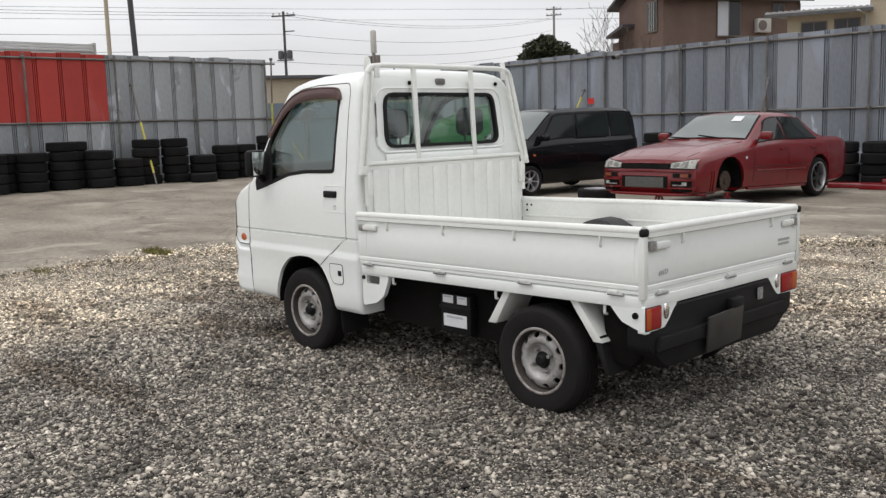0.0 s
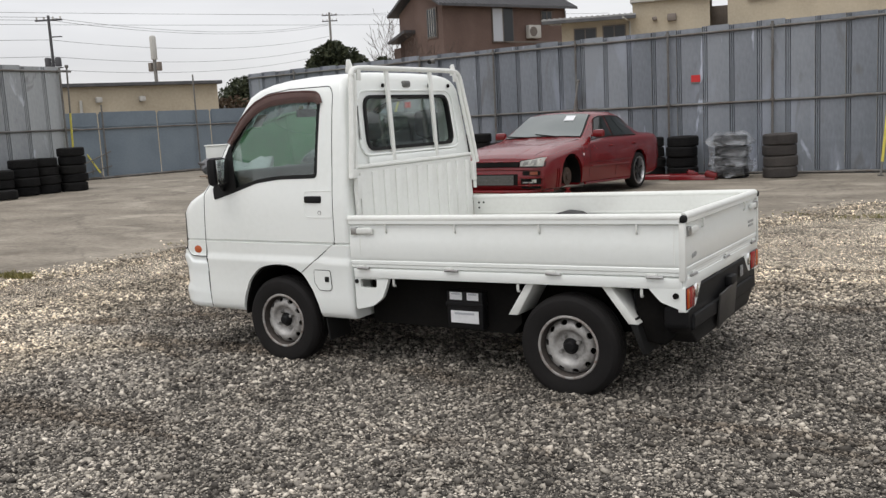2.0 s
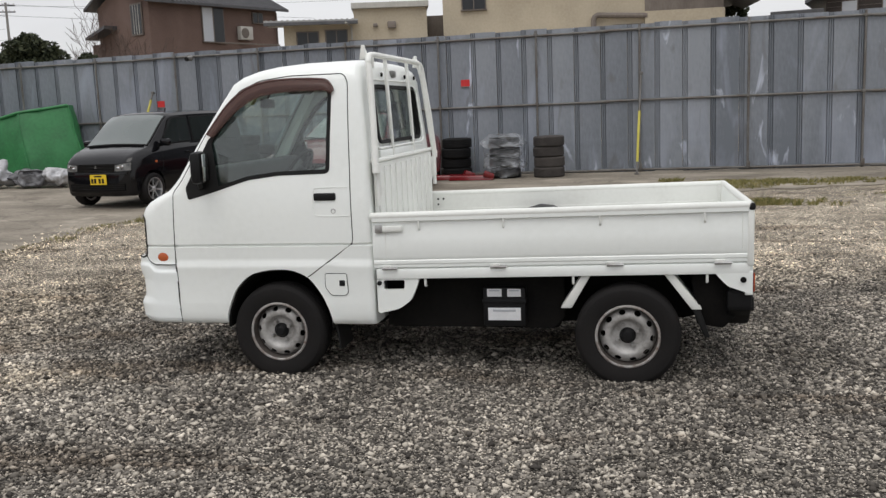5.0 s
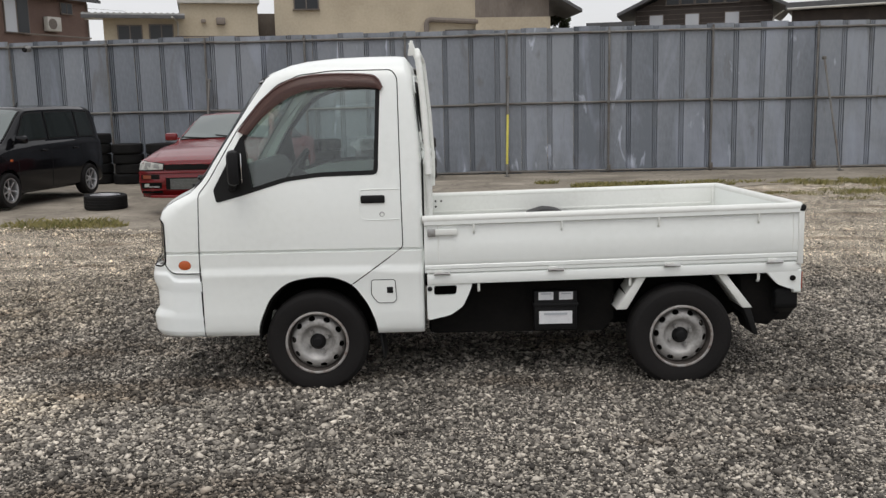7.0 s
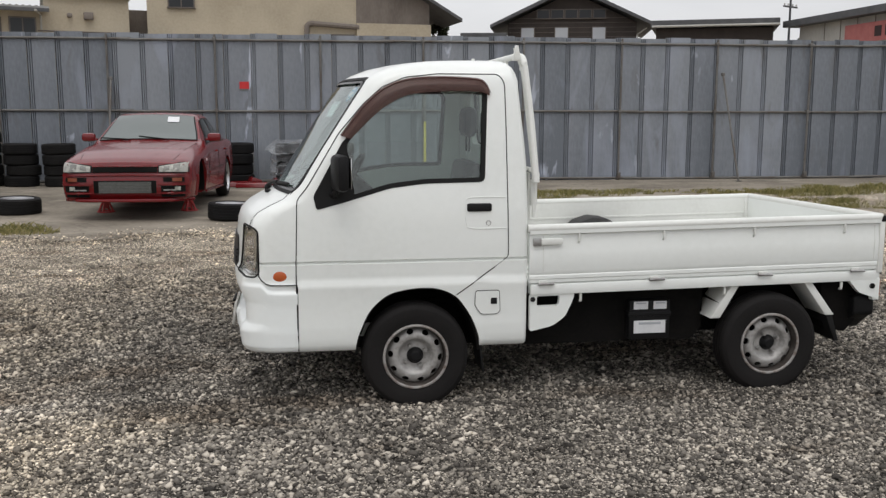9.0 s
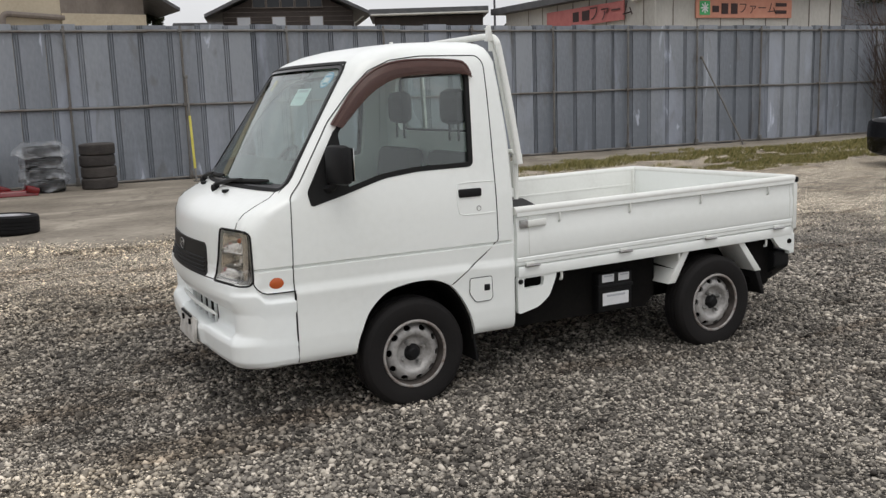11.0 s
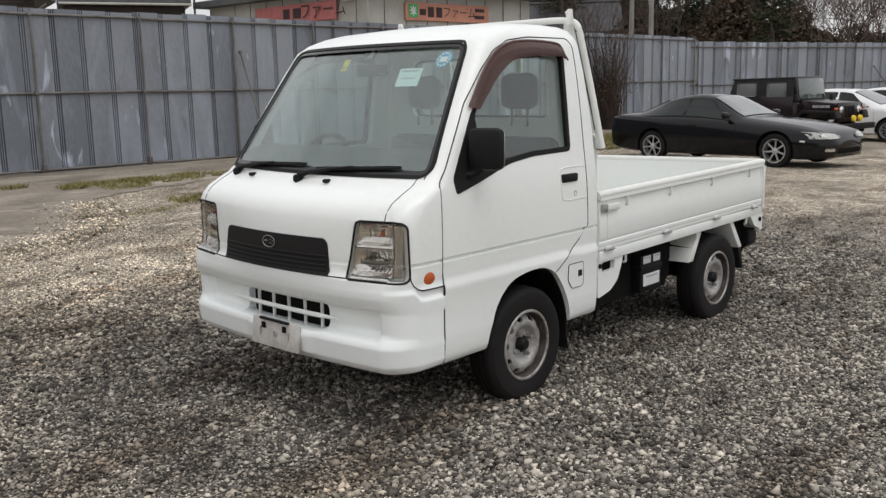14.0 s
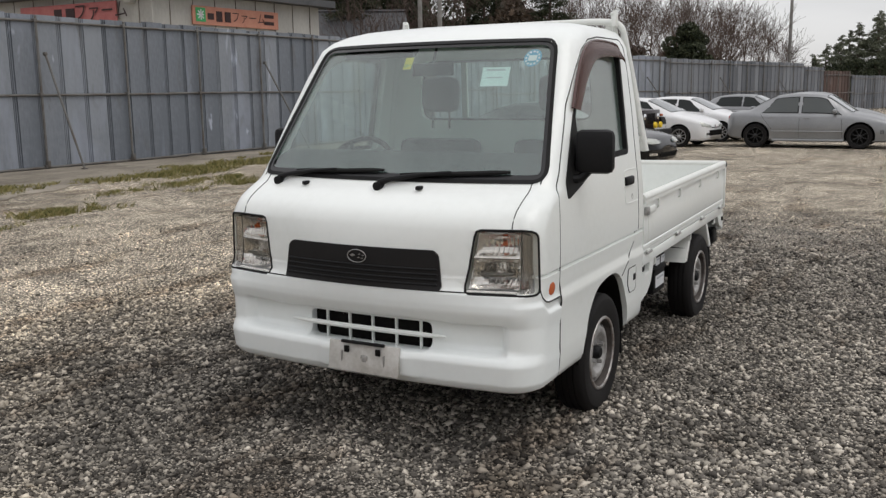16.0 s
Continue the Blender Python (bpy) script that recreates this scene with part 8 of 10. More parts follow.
for (x, y, rz, ln) in ((-6.5, 16.75, 8, 1.1), (-5.95, 16.5, -4, 0.9)):
    c = thing("bumper_panel", pose(x, y, floor_z(x, y), 0, 0, rz), "red spare car bumper panel lying on the ground", "car part", "spare panels")
    part("skin", prism(rounded([(-0.10, 0.0), (0.12, 0.0), (0.10, 0.06), (0.0, 0.11), (-0.06, 0.09)], 0.02), "x", -ln / 2, ln / 2, 0.01), RED_PAINT, c)
    part("end_piece", box((ln / 2 - 0.1, 0.02, 0.10), (0.22, 0.24, 0.12), 0.03, pose(0, 0, 0, 0, 20, 12)), RED_PAINT, c)

# green tarpaulin over a heap
TARP = varied(material("green_tarpaulin", (0.02, 0.16, 0.045), 0.5), [(0.015, 0.115, 0.033), (0.022, 0.165, 0.048), (0.035, 0.20, 0.065)], 1.5, 14, 0.15, 8)


def tarp_heap():
    low = [(-17.95, 17.0), (-16.02, 16.72), (-15.08, 17.55), (-15.4, 18.1), (-17.2, 18.2), (-18.2, 18.1)]
    top = [(-18.24, 17.03, 1.33), (-16.47, 17.0, 1.77), (-15.55, 17.55, 1.90), (-15.75, 18.05, 1.91), (-17.2, 18.2, 1.72), (-18.3, 18.1, 1.42)]
    n = len(low)
    m = 8
    def around(pts, k):
        i, f = divmod(k, m)
        a, b = pts[i % n], pts[(i + 1) % n]
        return [p + (q - p) * f / m for p, q in zip(a, b)]
    slices = []
    for j in range(13):
        s = j / 12
        ring = []
        for k in range(n * m):
            a, b = around(low, k), around(top, k)
            x, y = a[0] + (b[0] - a[0]) * s, a[1] + (b[1] - a[1]) * s
            bulge = 0.07 * math.sin(s * math.pi)
            ring.append((x + bulge * noise.noise((k * 0.5, j * 0.3, 1)), y - bulge + 0.06 * noise.noise((k * 0.42, j * 0.10, 4)) + 0.05 * noise.noise((k * 0.9, j * 0.35, 7)), 0.10 + (b[2] - 0.10) * s + 0.02 * noise.noise((k * 0.6, j, 2))))
        slices.append(ring)
    for s in (0.85, 0.6, 0.3):
        last = slices[12]
        cx = sum(p[0] for p in last) / len(last)
        cy = sum(p[1] for p in last) / len(last)
        czm = sum(p[2] for p in last) / len(last)
        slices.append([(cx + (p[0] - cx) * s, cy + (p[1] - cy) * s, czm + (p[2] - czm) * s + 0.05 * (1 - s) + 0.02 * noise.noise((p[0] * 4, p[1] * 4, s))) for p in last])
    ob = part("tarpaulin", loft(slices), TARP, None, angle=28)
    hem = [Vector(slices[12][k]) + Vector((0, -0.015, 0.0)) for k in range(0, 2 * m + 1, 2)]
    part("hem", tube(hem, 0.035, 8), TARP, ob, "rolled hem of the sheet")
    for k in (m, 2 * m):
        fold = [Vector(slices[j][k]) + Vector((0.0, -0.004, 0.0)) for j in range(0, 13, 2)]
        part("fold", tube(fold, 0.022, 6), TARP, ob, "stiff fold of the sheet")
    return tagged(ob, "green tarpaulin sheet draped over a tall heap", "tarpaulin")


tarp_heap()

# rubbish beside the heap
BAG_WHITE = varied(material("white_bag", (0.55, 0.55, 0.56), 0.35), [(0.35, 0.35, 0.36), (0.62, 0.62, 0.64)], 6, 30, 0.3, 12)
BAG_GREY = varied(material("grey_bag", (0.10, 0.10, 0.105), 0.4), [(0.05, 0.05, 0.055), (0.22, 0.22, 0.23)], 6, 30, 0.3, 12)


def bag(x, y, s, mat, label, seed):
    bm = bmesh.new()
    bmesh.ops.create_icosphere(bm, subdivisions=4, radius=0.5)
    for v in bm.verts:
        v.co.z = max(v.co.z, -0.30)
    crumple(bm, 0.30, 2.2, seed)
    crumple(bm, 0.10, 7.0, seed + 4)
    low = min(v.co.z for v in bm.verts)
    for v in bm.verts:
        v.co = Vector((v.co.x * s[0], v.co.y * s[1], (v.co.z - low) * s[2]))
    ob = part("rubbish_bag", bm, mat, None, angle=25)
    ob.matrix_world = pose(x, y, floor_z(x, y), 0, 0, seed * 40)
    return tagged(ob, label, "rubbish bag", "rubbish bags")


bag(-16.2, 15.55, (0.9, 0.7, 0.55), BAG_WHITE, "crumpled white plastic rubbish bag on concrete", 1.0)
bag(-15.45, 15.75, (0.8, 0.7, 0.42), BAG_GREY, "crumpled grey plastic sheet lying on concrete", 2.3)
bag(-14.9, 15.95, (0.8, 0.6, 0.40), BAG_WHITE, "torn pale plastic rubbish bag on concrete", 3.7)
bag(-16.9, 15.5, (0.7, 0.6, 0.5), BAG_WHITE, "crumpled white plastic rubbish bag on concrete", 5.2)
bag(-19.75, 17.55, (0.9, 0.6, 0.45), BAG_GREY, "dark rubbish sack beside a white cabinet", 6.4)

cab = thing("steel_cabinet", pose(-20.1, 18.3, floor_z(-20.1, 18.3), 0, 0, 40), "old white steel cabinet standing by the fence", "cabinet")
part("body", box((0, 0, 0.41), (0.95, 0.6, 0.80), 0.012), WHITE_WORN, cab)
part("top", box((0, 0, 0.83), (1.0, 0.64, 0.04), 0.01), WHITE_WORN, cab)
part("gas_bottle", lathe([(0.0, 0.0), (0.15, 0.01), (0.16, 0.1), (0.16, 0.42), (0.1, 0.5), (0.03, 0.53), (0.0, 0.53)], "z", 20, pose(0.15, -0.45, 0)), STEEL, cab)
bk = thing("bucket", pose(-19.2, 17.35, floor_z(-19.2, 17.35) + 0.13, 0, 78, 30), "teal plastic bucket lying on its side", "bucket")
part("shell", lathe([(0.13, -0.16), (0.17, 0.16), (0.185, 0.16), (0.185, 0.145), (0.172, 0.14), (0.14, -0.15)], "z", 24, loop=True), varied(material("teal_plastic", (0.02, 0.30, 0.24), 0.4), [(0.018, 0.26, 0.21), (0.025, 0.33, 0.27)], 6, 40), bk)
part("base", lathe([(0, -0.16), (0.135, -0.16), (0.135, -0.15), (0, -0.15)], "z", 24), varied(material("teal_plastic_base", (0.02, 0.28, 0.22), 0.4), [(0.018, 0.25, 0.2), (0.025, 0.31, 0.25)], 6, 40), bk)
WOOD = varied(material("grey_wood", (0.28, 0.21, 0.15), 0.8), [(0.2, 0.15, 0.11), (0.34, 0.27, 0.2)], 4, 40, 0.2, 60, (1, 8, 8))
for i, (x, y, rz, ln) in enumerate(((-18.3, 16.6, 12, 1.3), (-18.6, 16.4, -6, 1.1))):
    pl = part("timber_board", box((0, 0, 0.025), (ln, 0.14, 0.04), 0.006), WOOD, None)
    pl.matrix_world = pose(x, y, floor_z(x, y) + 0.04 * i, 0, 0, rz)
    tagged(pl, "loose weathered timber board on concrete", "board", "boards")
ld = thing("ladder", pose(-23.7, 15.3, 0.22, 0, 0, 86), "rusty steel ladder leaning flat on the hoarding", "ladder")
for z in (0.12, 0.55):
    part("rail", tube([(0, 0, z * 0.3), (1.9, 0.1, z + 0.25)], 0.02, 6), PIPE, ld)
for k in range(7):
    x = 0.2 + 0.25 * k
    part("rung", tube([(x, 0.05, 0.04 + 0.18 * k / 6), (x + 0.06, 0.05, 0.22 + 0.46 * k / 6)], 0.013, 6), PIPE, ld)
brace(-24.3, 16.3, 1.75, (-23.4, 16.7, 0.23))


# ---- buildings beyond the fence ----
TILE = varied(material("grey_roof_tile", (0.06, 0.06, 0.065), 0.6), [(0.045, 0.045, 0.05), (0.085, 0.085, 0.09)], 2, 25, 0.2, 30)
BROWN_WALL = varied(material("brown_render", (0.12, 0.078, 0.064), 0.9), [(0.095, 0.06, 0.05), (0.125, 0.082, 0.067), (0.155, 0.105, 0.088)], 0.6, 12, 0.1, 30)
CREAM_WALL = varied(material("cream_render", (0.42, 0.36, 0.27), 0.9), [(0.35, 0.30, 0.22), (0.42, 0.365, 0.275), (0.48, 0.42, 0.32)], 0.5, 9, 0.08, 25)
GREY_WALL = varied(material("grey_concrete_wall", (0.19, 0.165, 0.14), 0.9), [(0.13, 0.11, 0.095), (0.23, 0.20, 0.175)], 1.0, 10, 0.1, 25, (1, 1, 0.4))
DARK_WOOD = varied(material("dark_weatherboard", (0.035, 0.026, 0.022), 0.8), [(0.025, 0.019, 0.016), (0.05, 0.038, 0.032)], 2, 20, 0.2, 30)
PALE_PANEL = varied(material("pale_wall_panel", (0.45, 0.44, 0.41), 0.85), [(0.36, 0.35, 0.32), (0.48, 0.47, 0.44)], 0.8, 10, 0.08, 25, (1, 1, 0.4))
SHEET_ROOF = varied(material("dark_sheet_roof", (0.07, 0.072, 0.075), 0.6), [(0.05, 0.052, 0.055), (0.10, 0.10, 0.105)], 2, 20)
WHITE_EAVE = varied(material("white_eave_sheet", (0.55, 0.55, 0.54), 0.5), [(0.46, 0.46, 0.45), (0.60, 0.60, 0.59)], 2, 20)
PALE_ROOF = varied(material("pale_corrugated_roof", (0.34, 0.34, 0.335), 0.5), [(0.24, 0.24, 0.235), (0.40, 0.40, 0.395)], 1.5, 20)
PANE = material("dark_window_pane", (0.02, 0.022, 0.025), 0.08, spec=0.35)
PANE_PALE = material("pale_window_pane", (0.42, 0.44, 0.47), 0.25)
FRAME = varied(material("window_frame", (0.12, 0.10, 0.085), 0.5, 0.3), [(0.10, 0.085, 0.07), (0.15, 0.125, 0.11)], 8, 40)


def window(house, x, z, w, h, pane=None, y=0.0, bars=1, name="window"):
    """A framed window on the front (y = 0) of a building."""
    f = part(name, box((x, y - 0.03, z), (w + 0.12, 0.10, h + 0.12), 0.01), FRAME, house, "framed window", smooth=False)
    part("pane", box((x, y - 0.085, z), (w, 0.015, h)), pane or PANE, f, smooth=False)
    for k in range(bars):
        part("glazing_bar", box((x - w / 2 + w * (k + 1) / (bars + 1), y - 0.095, z), (0.05, 0.02, h)), FRAME, f, smooth=False)
    part("sill", box((x, y - 0.08, z - h / 2 - 0.05), (w + 0.2, 0.14, 0.05), 0.008), FRAME, f, smooth=False)
    return f


def gable_roof(house, x0, x1, y0, y1, eave, ridge, mat, over=0.6, thick=0.16, ribs=0.3):
    """A roof whose ridge runs along x."""
    ym = (y0 + y1) / 2
    slope = (ridge - eave) / (ym - y0)
    a, b = y0 - over, y1 + over
    za = eave - over * slope
    roof = part("roof", prism([(a, za), (ym, ridge), (b, za), (b, za + thick), (ym, ridge + thick * 1.2), (a, za + thick)], "x", x0 - over, x1 + over), mat, house, "pitched tiled roof", smooth=False)
    n = int((x1 - x0 + 2 * over) / ribs)
    for k in range(n):
        x = x0 - over + ribs * (k + 0.5)
        part("tile_rib", tube([(x, a - 0.02, za + thick + 0.01), (x, ym, ridge + thick * 1.2 + 0.01)], 0.045, 5), mat, roof)
    part("ridge_cap", tube([(x0 - over, ym, ridge + thick * 1.2 + 0.06), (x1 + over, ym, ridge + thick * 1.2 + 0.06)], 0.11, 6), mat, roof)
    return roof


# brown two-storey house
brown = thing("brown_house", pose(-31.0, 48.96, 0, 0, 0, 64), "brown rendered two-storey house with grey tiled roof", "house")
part("wall", prism([(0, 0), (5.4, 0), (5.4, 8.6), (2.7, 9.9), (0, 8.6)], "x", 0, 10.0), BROWN_WALL, brown, smooth=False)
gable_roof(brown, 0, 10.0, 0, 5.4, 8.75, 10.05, TILE)
window(brown, 4.2, 7.4, 0.75, 2.1, PANE_PALE, bars=0)
window(brown, 5.05, 7.4, 0.75, 2.1, bars=0)
window(brown, 8.3, 8.0, 0.8, 0.6)
ac = part("ac_unit", box((7.0, -0.25, 6.95), (1.0, 0.4, 0.85), 0.04), PALE_PANEL, brown, "white outdoor air conditioner unit")
part("fan_grille", lathe([(0, -0.02), (0.3, -0.02), (0.32, 0.0)], "y", 20, pose(6.85, -0.455, 6.95)), FRAME, ac)
part("downpipe", tube([(9.9, -0.1, 3), (9.9, -0.1, 8.4)], 0.05, 6), FRAME, brown)
part("balcony_rail", box((7.2, -0.5, 6.25), (5.0, 0.06, 0.1), 0.01), FRAME, brown)
gw = part("window", box((-0.03, 1.2, 7.6), (0.1, 1.2, 1.9), 0.01), FRAME, brown, smooth=False)
part("pane", box((-0.085, 1.2, 7.6), (0.015, 1.0, 1.7)), PANE, gw, smooth=False)
for y in (0.95, 1.2, 1.45):
    part("glazing_bar", box((-0.095, y, 7.6), (0.02, 0.05, 1.7)), PALE_PANEL, gw, smooth=False)
part("porch_roof", prism([(3.4, 7.2), (5.6, 6.68), (5.6, 6.83), (3.4, 7.4)], "x", -0.9, 3.0), TILE, brown, smooth=False)
part("porch_wall", box((0.9, 5.35, 3.2), (2.4, 0.9, 6.4)), BROWN_WALL, brown, smooth=False)

# cream buildings
wing = thing("cream_annexe", pose(-19.6, 41.4, 0, 0, 0, 19.5), "low cream annexe with a corrugated tiled roof", "building")
part("wall", box((1.74, 2.5, 2.95), (3.48, 5, 5.9)), CREAM_WALL, wing, smooth=False)
rf = part("roof", prism([(-0.8, 5.85), (5.2, 6.25), (5.2, 6.4), (-0.8, 6.0)], "x", -0.9, 3.6), PALE_ROOF, wing, smooth=False)
for k in range(17):
    part("tile_rib", tube([(-0.8 + 0.26 * k, -0.82, 5.97), (-0.8 + 0.26 * k, 5.2, 6.40)], 0.07, 6), PALE_ROOF, rf)
window(wing, 1.15, 5.0, 1.0, 0.95)
window(wing, 2.55, 5.05, 1.0, 0.95)
part("downpipe", tube([(3.3, -0.1, 2), (3.3, -0.1, 5.7), (3.0, -1.2, 5.8)], 0.05, 6), PALE_PANEL, wing)
part("eave_board", box((1.35, -0.84, 5.84), (4.5, 0.05, 0.16), 0.01), SHEET_ROOF, wing, smooth=False)
mid = thing("cream_block", pose(-16.35, 42.55, 0, 0, 0, 15), "plain cream rendered flat-roofed block", "building")
part("wall", box((1.8, 3, 3.3), (3.6, 6, 6.6)), CREAM_WALL, mid, smooth=False)
part("parapet", box((1.8, 2.9, 6.68), (3.8, 6.3, 0.28), 0.02), PALE_PANEL, mid, smooth=False)
for x, z, s in ((1.05, 5.72, 0.22), (1.85, 5.72, 0.42)):
    part("vent_hood", box((x, -0.15, z), (s, 0.3, s * 0.8), 0.05), GREY_WALL, mid)
part("rail", tube([(-0.3, -0.25, 5.0), (3.6, -0.25, 5.0)], 0.035, 6), FRAME, mid)
part("window", box((0.9, -0.03, 4.55), (2.2, 0.1, 0.6), 0.01), FRAME, mid, smooth=False)
part("back_wall", box((4.6, 5.0, 3.25), (2.4, 2.0, 6.5)), GREY_WALL, mid, smooth=False)
big = thing("cream_house", pose(-12.1, 43.7, 0, 0, 0, 5.6), "large cream rendered house with a grey end", "house")
part("wall", box((4.9, 3.5, 4.4), (9.8, 7, 8.8)), CREAM_WALL, big, smooth=False)
part("end_wall", box((11.65, 3.2, 3.95), (3.7, 6.4, 7.9)), GREY_WALL, big, smooth=False)
part("end_band", box((11.65, -0.12, 5.3), (3.74, 0.3, 0.9), 0.01), CREAM_WALL, big, smooth=False)
part("roof", prism([(9.0, 9.3), (15.0, 5.9), (15.0, 6.05), (9.0, 9.5)], "y", -0.8, 7.5), SHEET_ROOF, big, smooth=False)
part("flat_roof", box((4.7, 3.5, 8.9), (10.4, 7.6, 0.25), 0.02), SHEET_ROOF, big, smooth=False)
window(big, 1.55, 6.8, 1.1, 1.0)
gp = part("gutter_pipe", tube(bend([(7.35, -0.2, 2.0), (7.35, -0.2, 5.7), (9.9, -0.2, 5.55)], 0.3), 0.13, 8), GREY_WALL, big)
part("canopy", box((-0.2, -0.6, 4.7), (2.6, 1.2, 0.12), 0.02), SHEET_ROOF, big, smooth=False)
window(big, 9.0, 4.9, 1.3, 0.5, name="low_window")

# dark timber house, gable to the yard
dark = thing("dark_house", pose(8.4, 58.3, 0, 0, 0, -15.8), "dark timber house with a low gabled roof", "house")
part("wall", prism([(0, 0), (8.3, 0), (8.3, 7.2), (4.15, 9.1), (0, 7.2)], "y", 0, 8.0), DARK_WOOD, dark, smooth=False)
part("roof", prism([(-1.1, 6.85), (4.15, 9.25), (9.4, 6.85), (9.4, 7.05), (4.15, 9.5), (-1.1, 7.05)], "y", -0.9, 8.6), SHEET_ROOF, dark, "dark low-pitched roof", smooth=False)
for x in (1.3, 3.5, 5.9):
    window(dark, x, 6.5, 0.8, 0.75, PANE_PALE, bars=0)
for k in range(5):
    window(dark, 2.3 + 0.9 * k, 7.75, 0.75, 0.5, bars=0, name="high_window")
part("downpipe", tube([(8.9, -0.5, 6.8), (8.35, -0.1, 6.4), (8.35, -0.1, 2)], 0.05, 6), PALE_PANEL, dark)
for z in (6.0, 6.3, 6.6, 6.9, 7.2, 7.5):
    part("board_line", box((4.15, -0.01, z), (8.2, 0.03, 0.025)), FRAME, dark, smooth=False)
flat = thing("flat_roofed_building", pose(15.1, 50.05, 0, 0, 0, -25), "dark low building with a grey flat roof", "building")
part("wall", box((3.4, 2.5, 3.1), (6.4, 5, 6.2)), DARK_WOOD, flat, smooth=False)
part("roof", box((3.4, 2.4, 6.45), (7.0, 5.8, 0.4), 0.03), SHEET_ROOF, flat, smooth=False)
part("gutter", tube([(0, -0.55, 6.3), (6.9, -0.55, 6.3)], 0.07, 6), PALE_PANEL, flat)
sm = thing("grey_shed", pose(5.4, 58, 0, 0, 0, -10), "small grey roofed shed", "shed")
part("wall", box((1.3, 1.5, 3.1), (2.6, 3, 6.2)), GREY_WALL, sm, smooth=False)
part("roof", box((1.3, 1.4, 6.35), (3.0, 3.6, 0.3), 0.03), SHEET_ROOF, sm, smooth=False)

# building with two signs
RED_SIGN = varied(material("faded_red_sign", (0.42, 0.13, 0.12), 0.6), [(0.36, 0.10, 0.095), (0.46, 0.16, 0.145)], 3, 30)
PINK_SIGN = varied(material("faded_pink_sign", (0.50, 0.22, 0.15), 0.6), [(0.44, 0.18, 0.12), (0.54, 0.26, 0.18)], 3, 30)
GREEN_MARK = material("green_sign_mark", (0.05, 0.35, 0.12), 0.6)
INK_DARK = material("sign_ink", (0.03, 0.012, 0.012), 0.6)
hall = thing("sign_building", pose(22.7, 33.8, 0, 0, 0, 0), "pale panelled building with a dark eave and two sign boards", "building")
part("wall", prism([(0, 0), (11.6, -0.85), (12.6, 12), (-0.3, 13)], "z", 0, 6.15), PALE_PANEL, hall, smooth=False)
part("roof", prism([(-0.7, -0.7), (12.2, -1.6), (13.2, 12.6), (-1.0, 13.6)], "z", 6.15, 6.5), SHEET_ROOF, hall, "dark flat roof with deep eave", smooth=False)
for k in range(8):
    part("panel_joint", box((-0.02 - 0.023 * (1.4 * k + 0.8), 1.4 * k + 0.8, 3.2), (0.03, 0.03, 6.0)), GREY_WALL, hall, smooth=False)
    part("panel_joint", box((1.4 * k + 1.0, -0.075 * (1.4 * k + 1.0) - 0.02, 3.2), (0.03, 0.03, 6.0)), GREY_WALL, hall, smooth=False)
part("downpipe", tube([(-0.1, -0.1, 1), (-0.1, -0.1, 6.1)], 0.06, 6), PALE_PANEL, hall)
part("wall_vent", box((-0.2, 1.2, 5.85), (0.35, 0.5, 0.4), 0.05), PALE_PANEL, hall)
signA = part("sign_board", box((-0.28, 5.3, 5.35), (0.08, 6.5, 0.92), 0.01, pose(0, 0, 0, 0, 0, 1.3)), RED_SIGN, hall, "faded red sign board with dark characters", smooth=False)
for y in (5.05, 5.95):
    part("character_bar", box((-0.33, y, 5.35), (0.02, 0.62, 0.5)), INK_DARK, signA, smooth=False)
lettering("ファーム", 0.88, pose(-0.335, 3.0, 5.35, 90, 0, -88.7), INK_DARK, signA)
signB = part("sign_board", box((5.2, -0.47, 5.22), (5.9, 0.08, 0.88), 0.01, pose(0, 0, 0, 0, 0, -4.3)), PINK_SIGN, hall, "faded pink sign board with dark characters", smooth=False)


def sb(x):
    return -0.47 - 0.075 * (x - 5.2) - 0.05


part("green_mark", box((2.75, sb(2.75), 5.25), (0.62, 0.02, 0.66), 0.01, pose(0, 0, 0, 0, 0, -4.3)), GREEN_MARK, signB, smooth=False)
for k in range(4):
    bm = box((0, 0, 0), (0.06, 0.02, 0.5))
    bm.transform(Matrix.Translation((2.75, sb(2.75) - 0.015, 5.25)) @ Matrix.Rotation(math.pi * k / 4, 4, "Y"))
    part("mark_ray", bm, STICKER, signB, smooth=False)
part("character_bar", box((3.4, sb(3.4), 5.2), (0.42, 0.02, 0.3)), INK_DARK, signB, smooth=False)
for x in (3.95, 4.52):
    part("character_bar", box((x, sb(x), 5.22), (0.42, 0.02, 0.5)), INK_DARK, signB, smooth=False)
lettering("ファーム", 0.60, pose(5.95, sb(5.95), 5.22, 90, 0, -4.3), INK_DARK, signB)
for dz in (0.2, -0.15):
    part("text_bar", box((7.55, sb(7.55), 5.22 + dz), (0.95, 0.02, 0.17)), INK_DARK, signB, smooth=False)
cot = thing("tiled_cottage", pose(38.6, 36.2, 0, 0, 0, -55), "low house with a grey tiled hip roof", "house")
part("wall", box((2.5, 2.5, 2.4), (5, 5, 4.8)), PALE_PANEL, cot, smooth=False)
gable_roof(cot, 0, 5, 0, 5, 4.9, 6.4, TILE, 0.7)

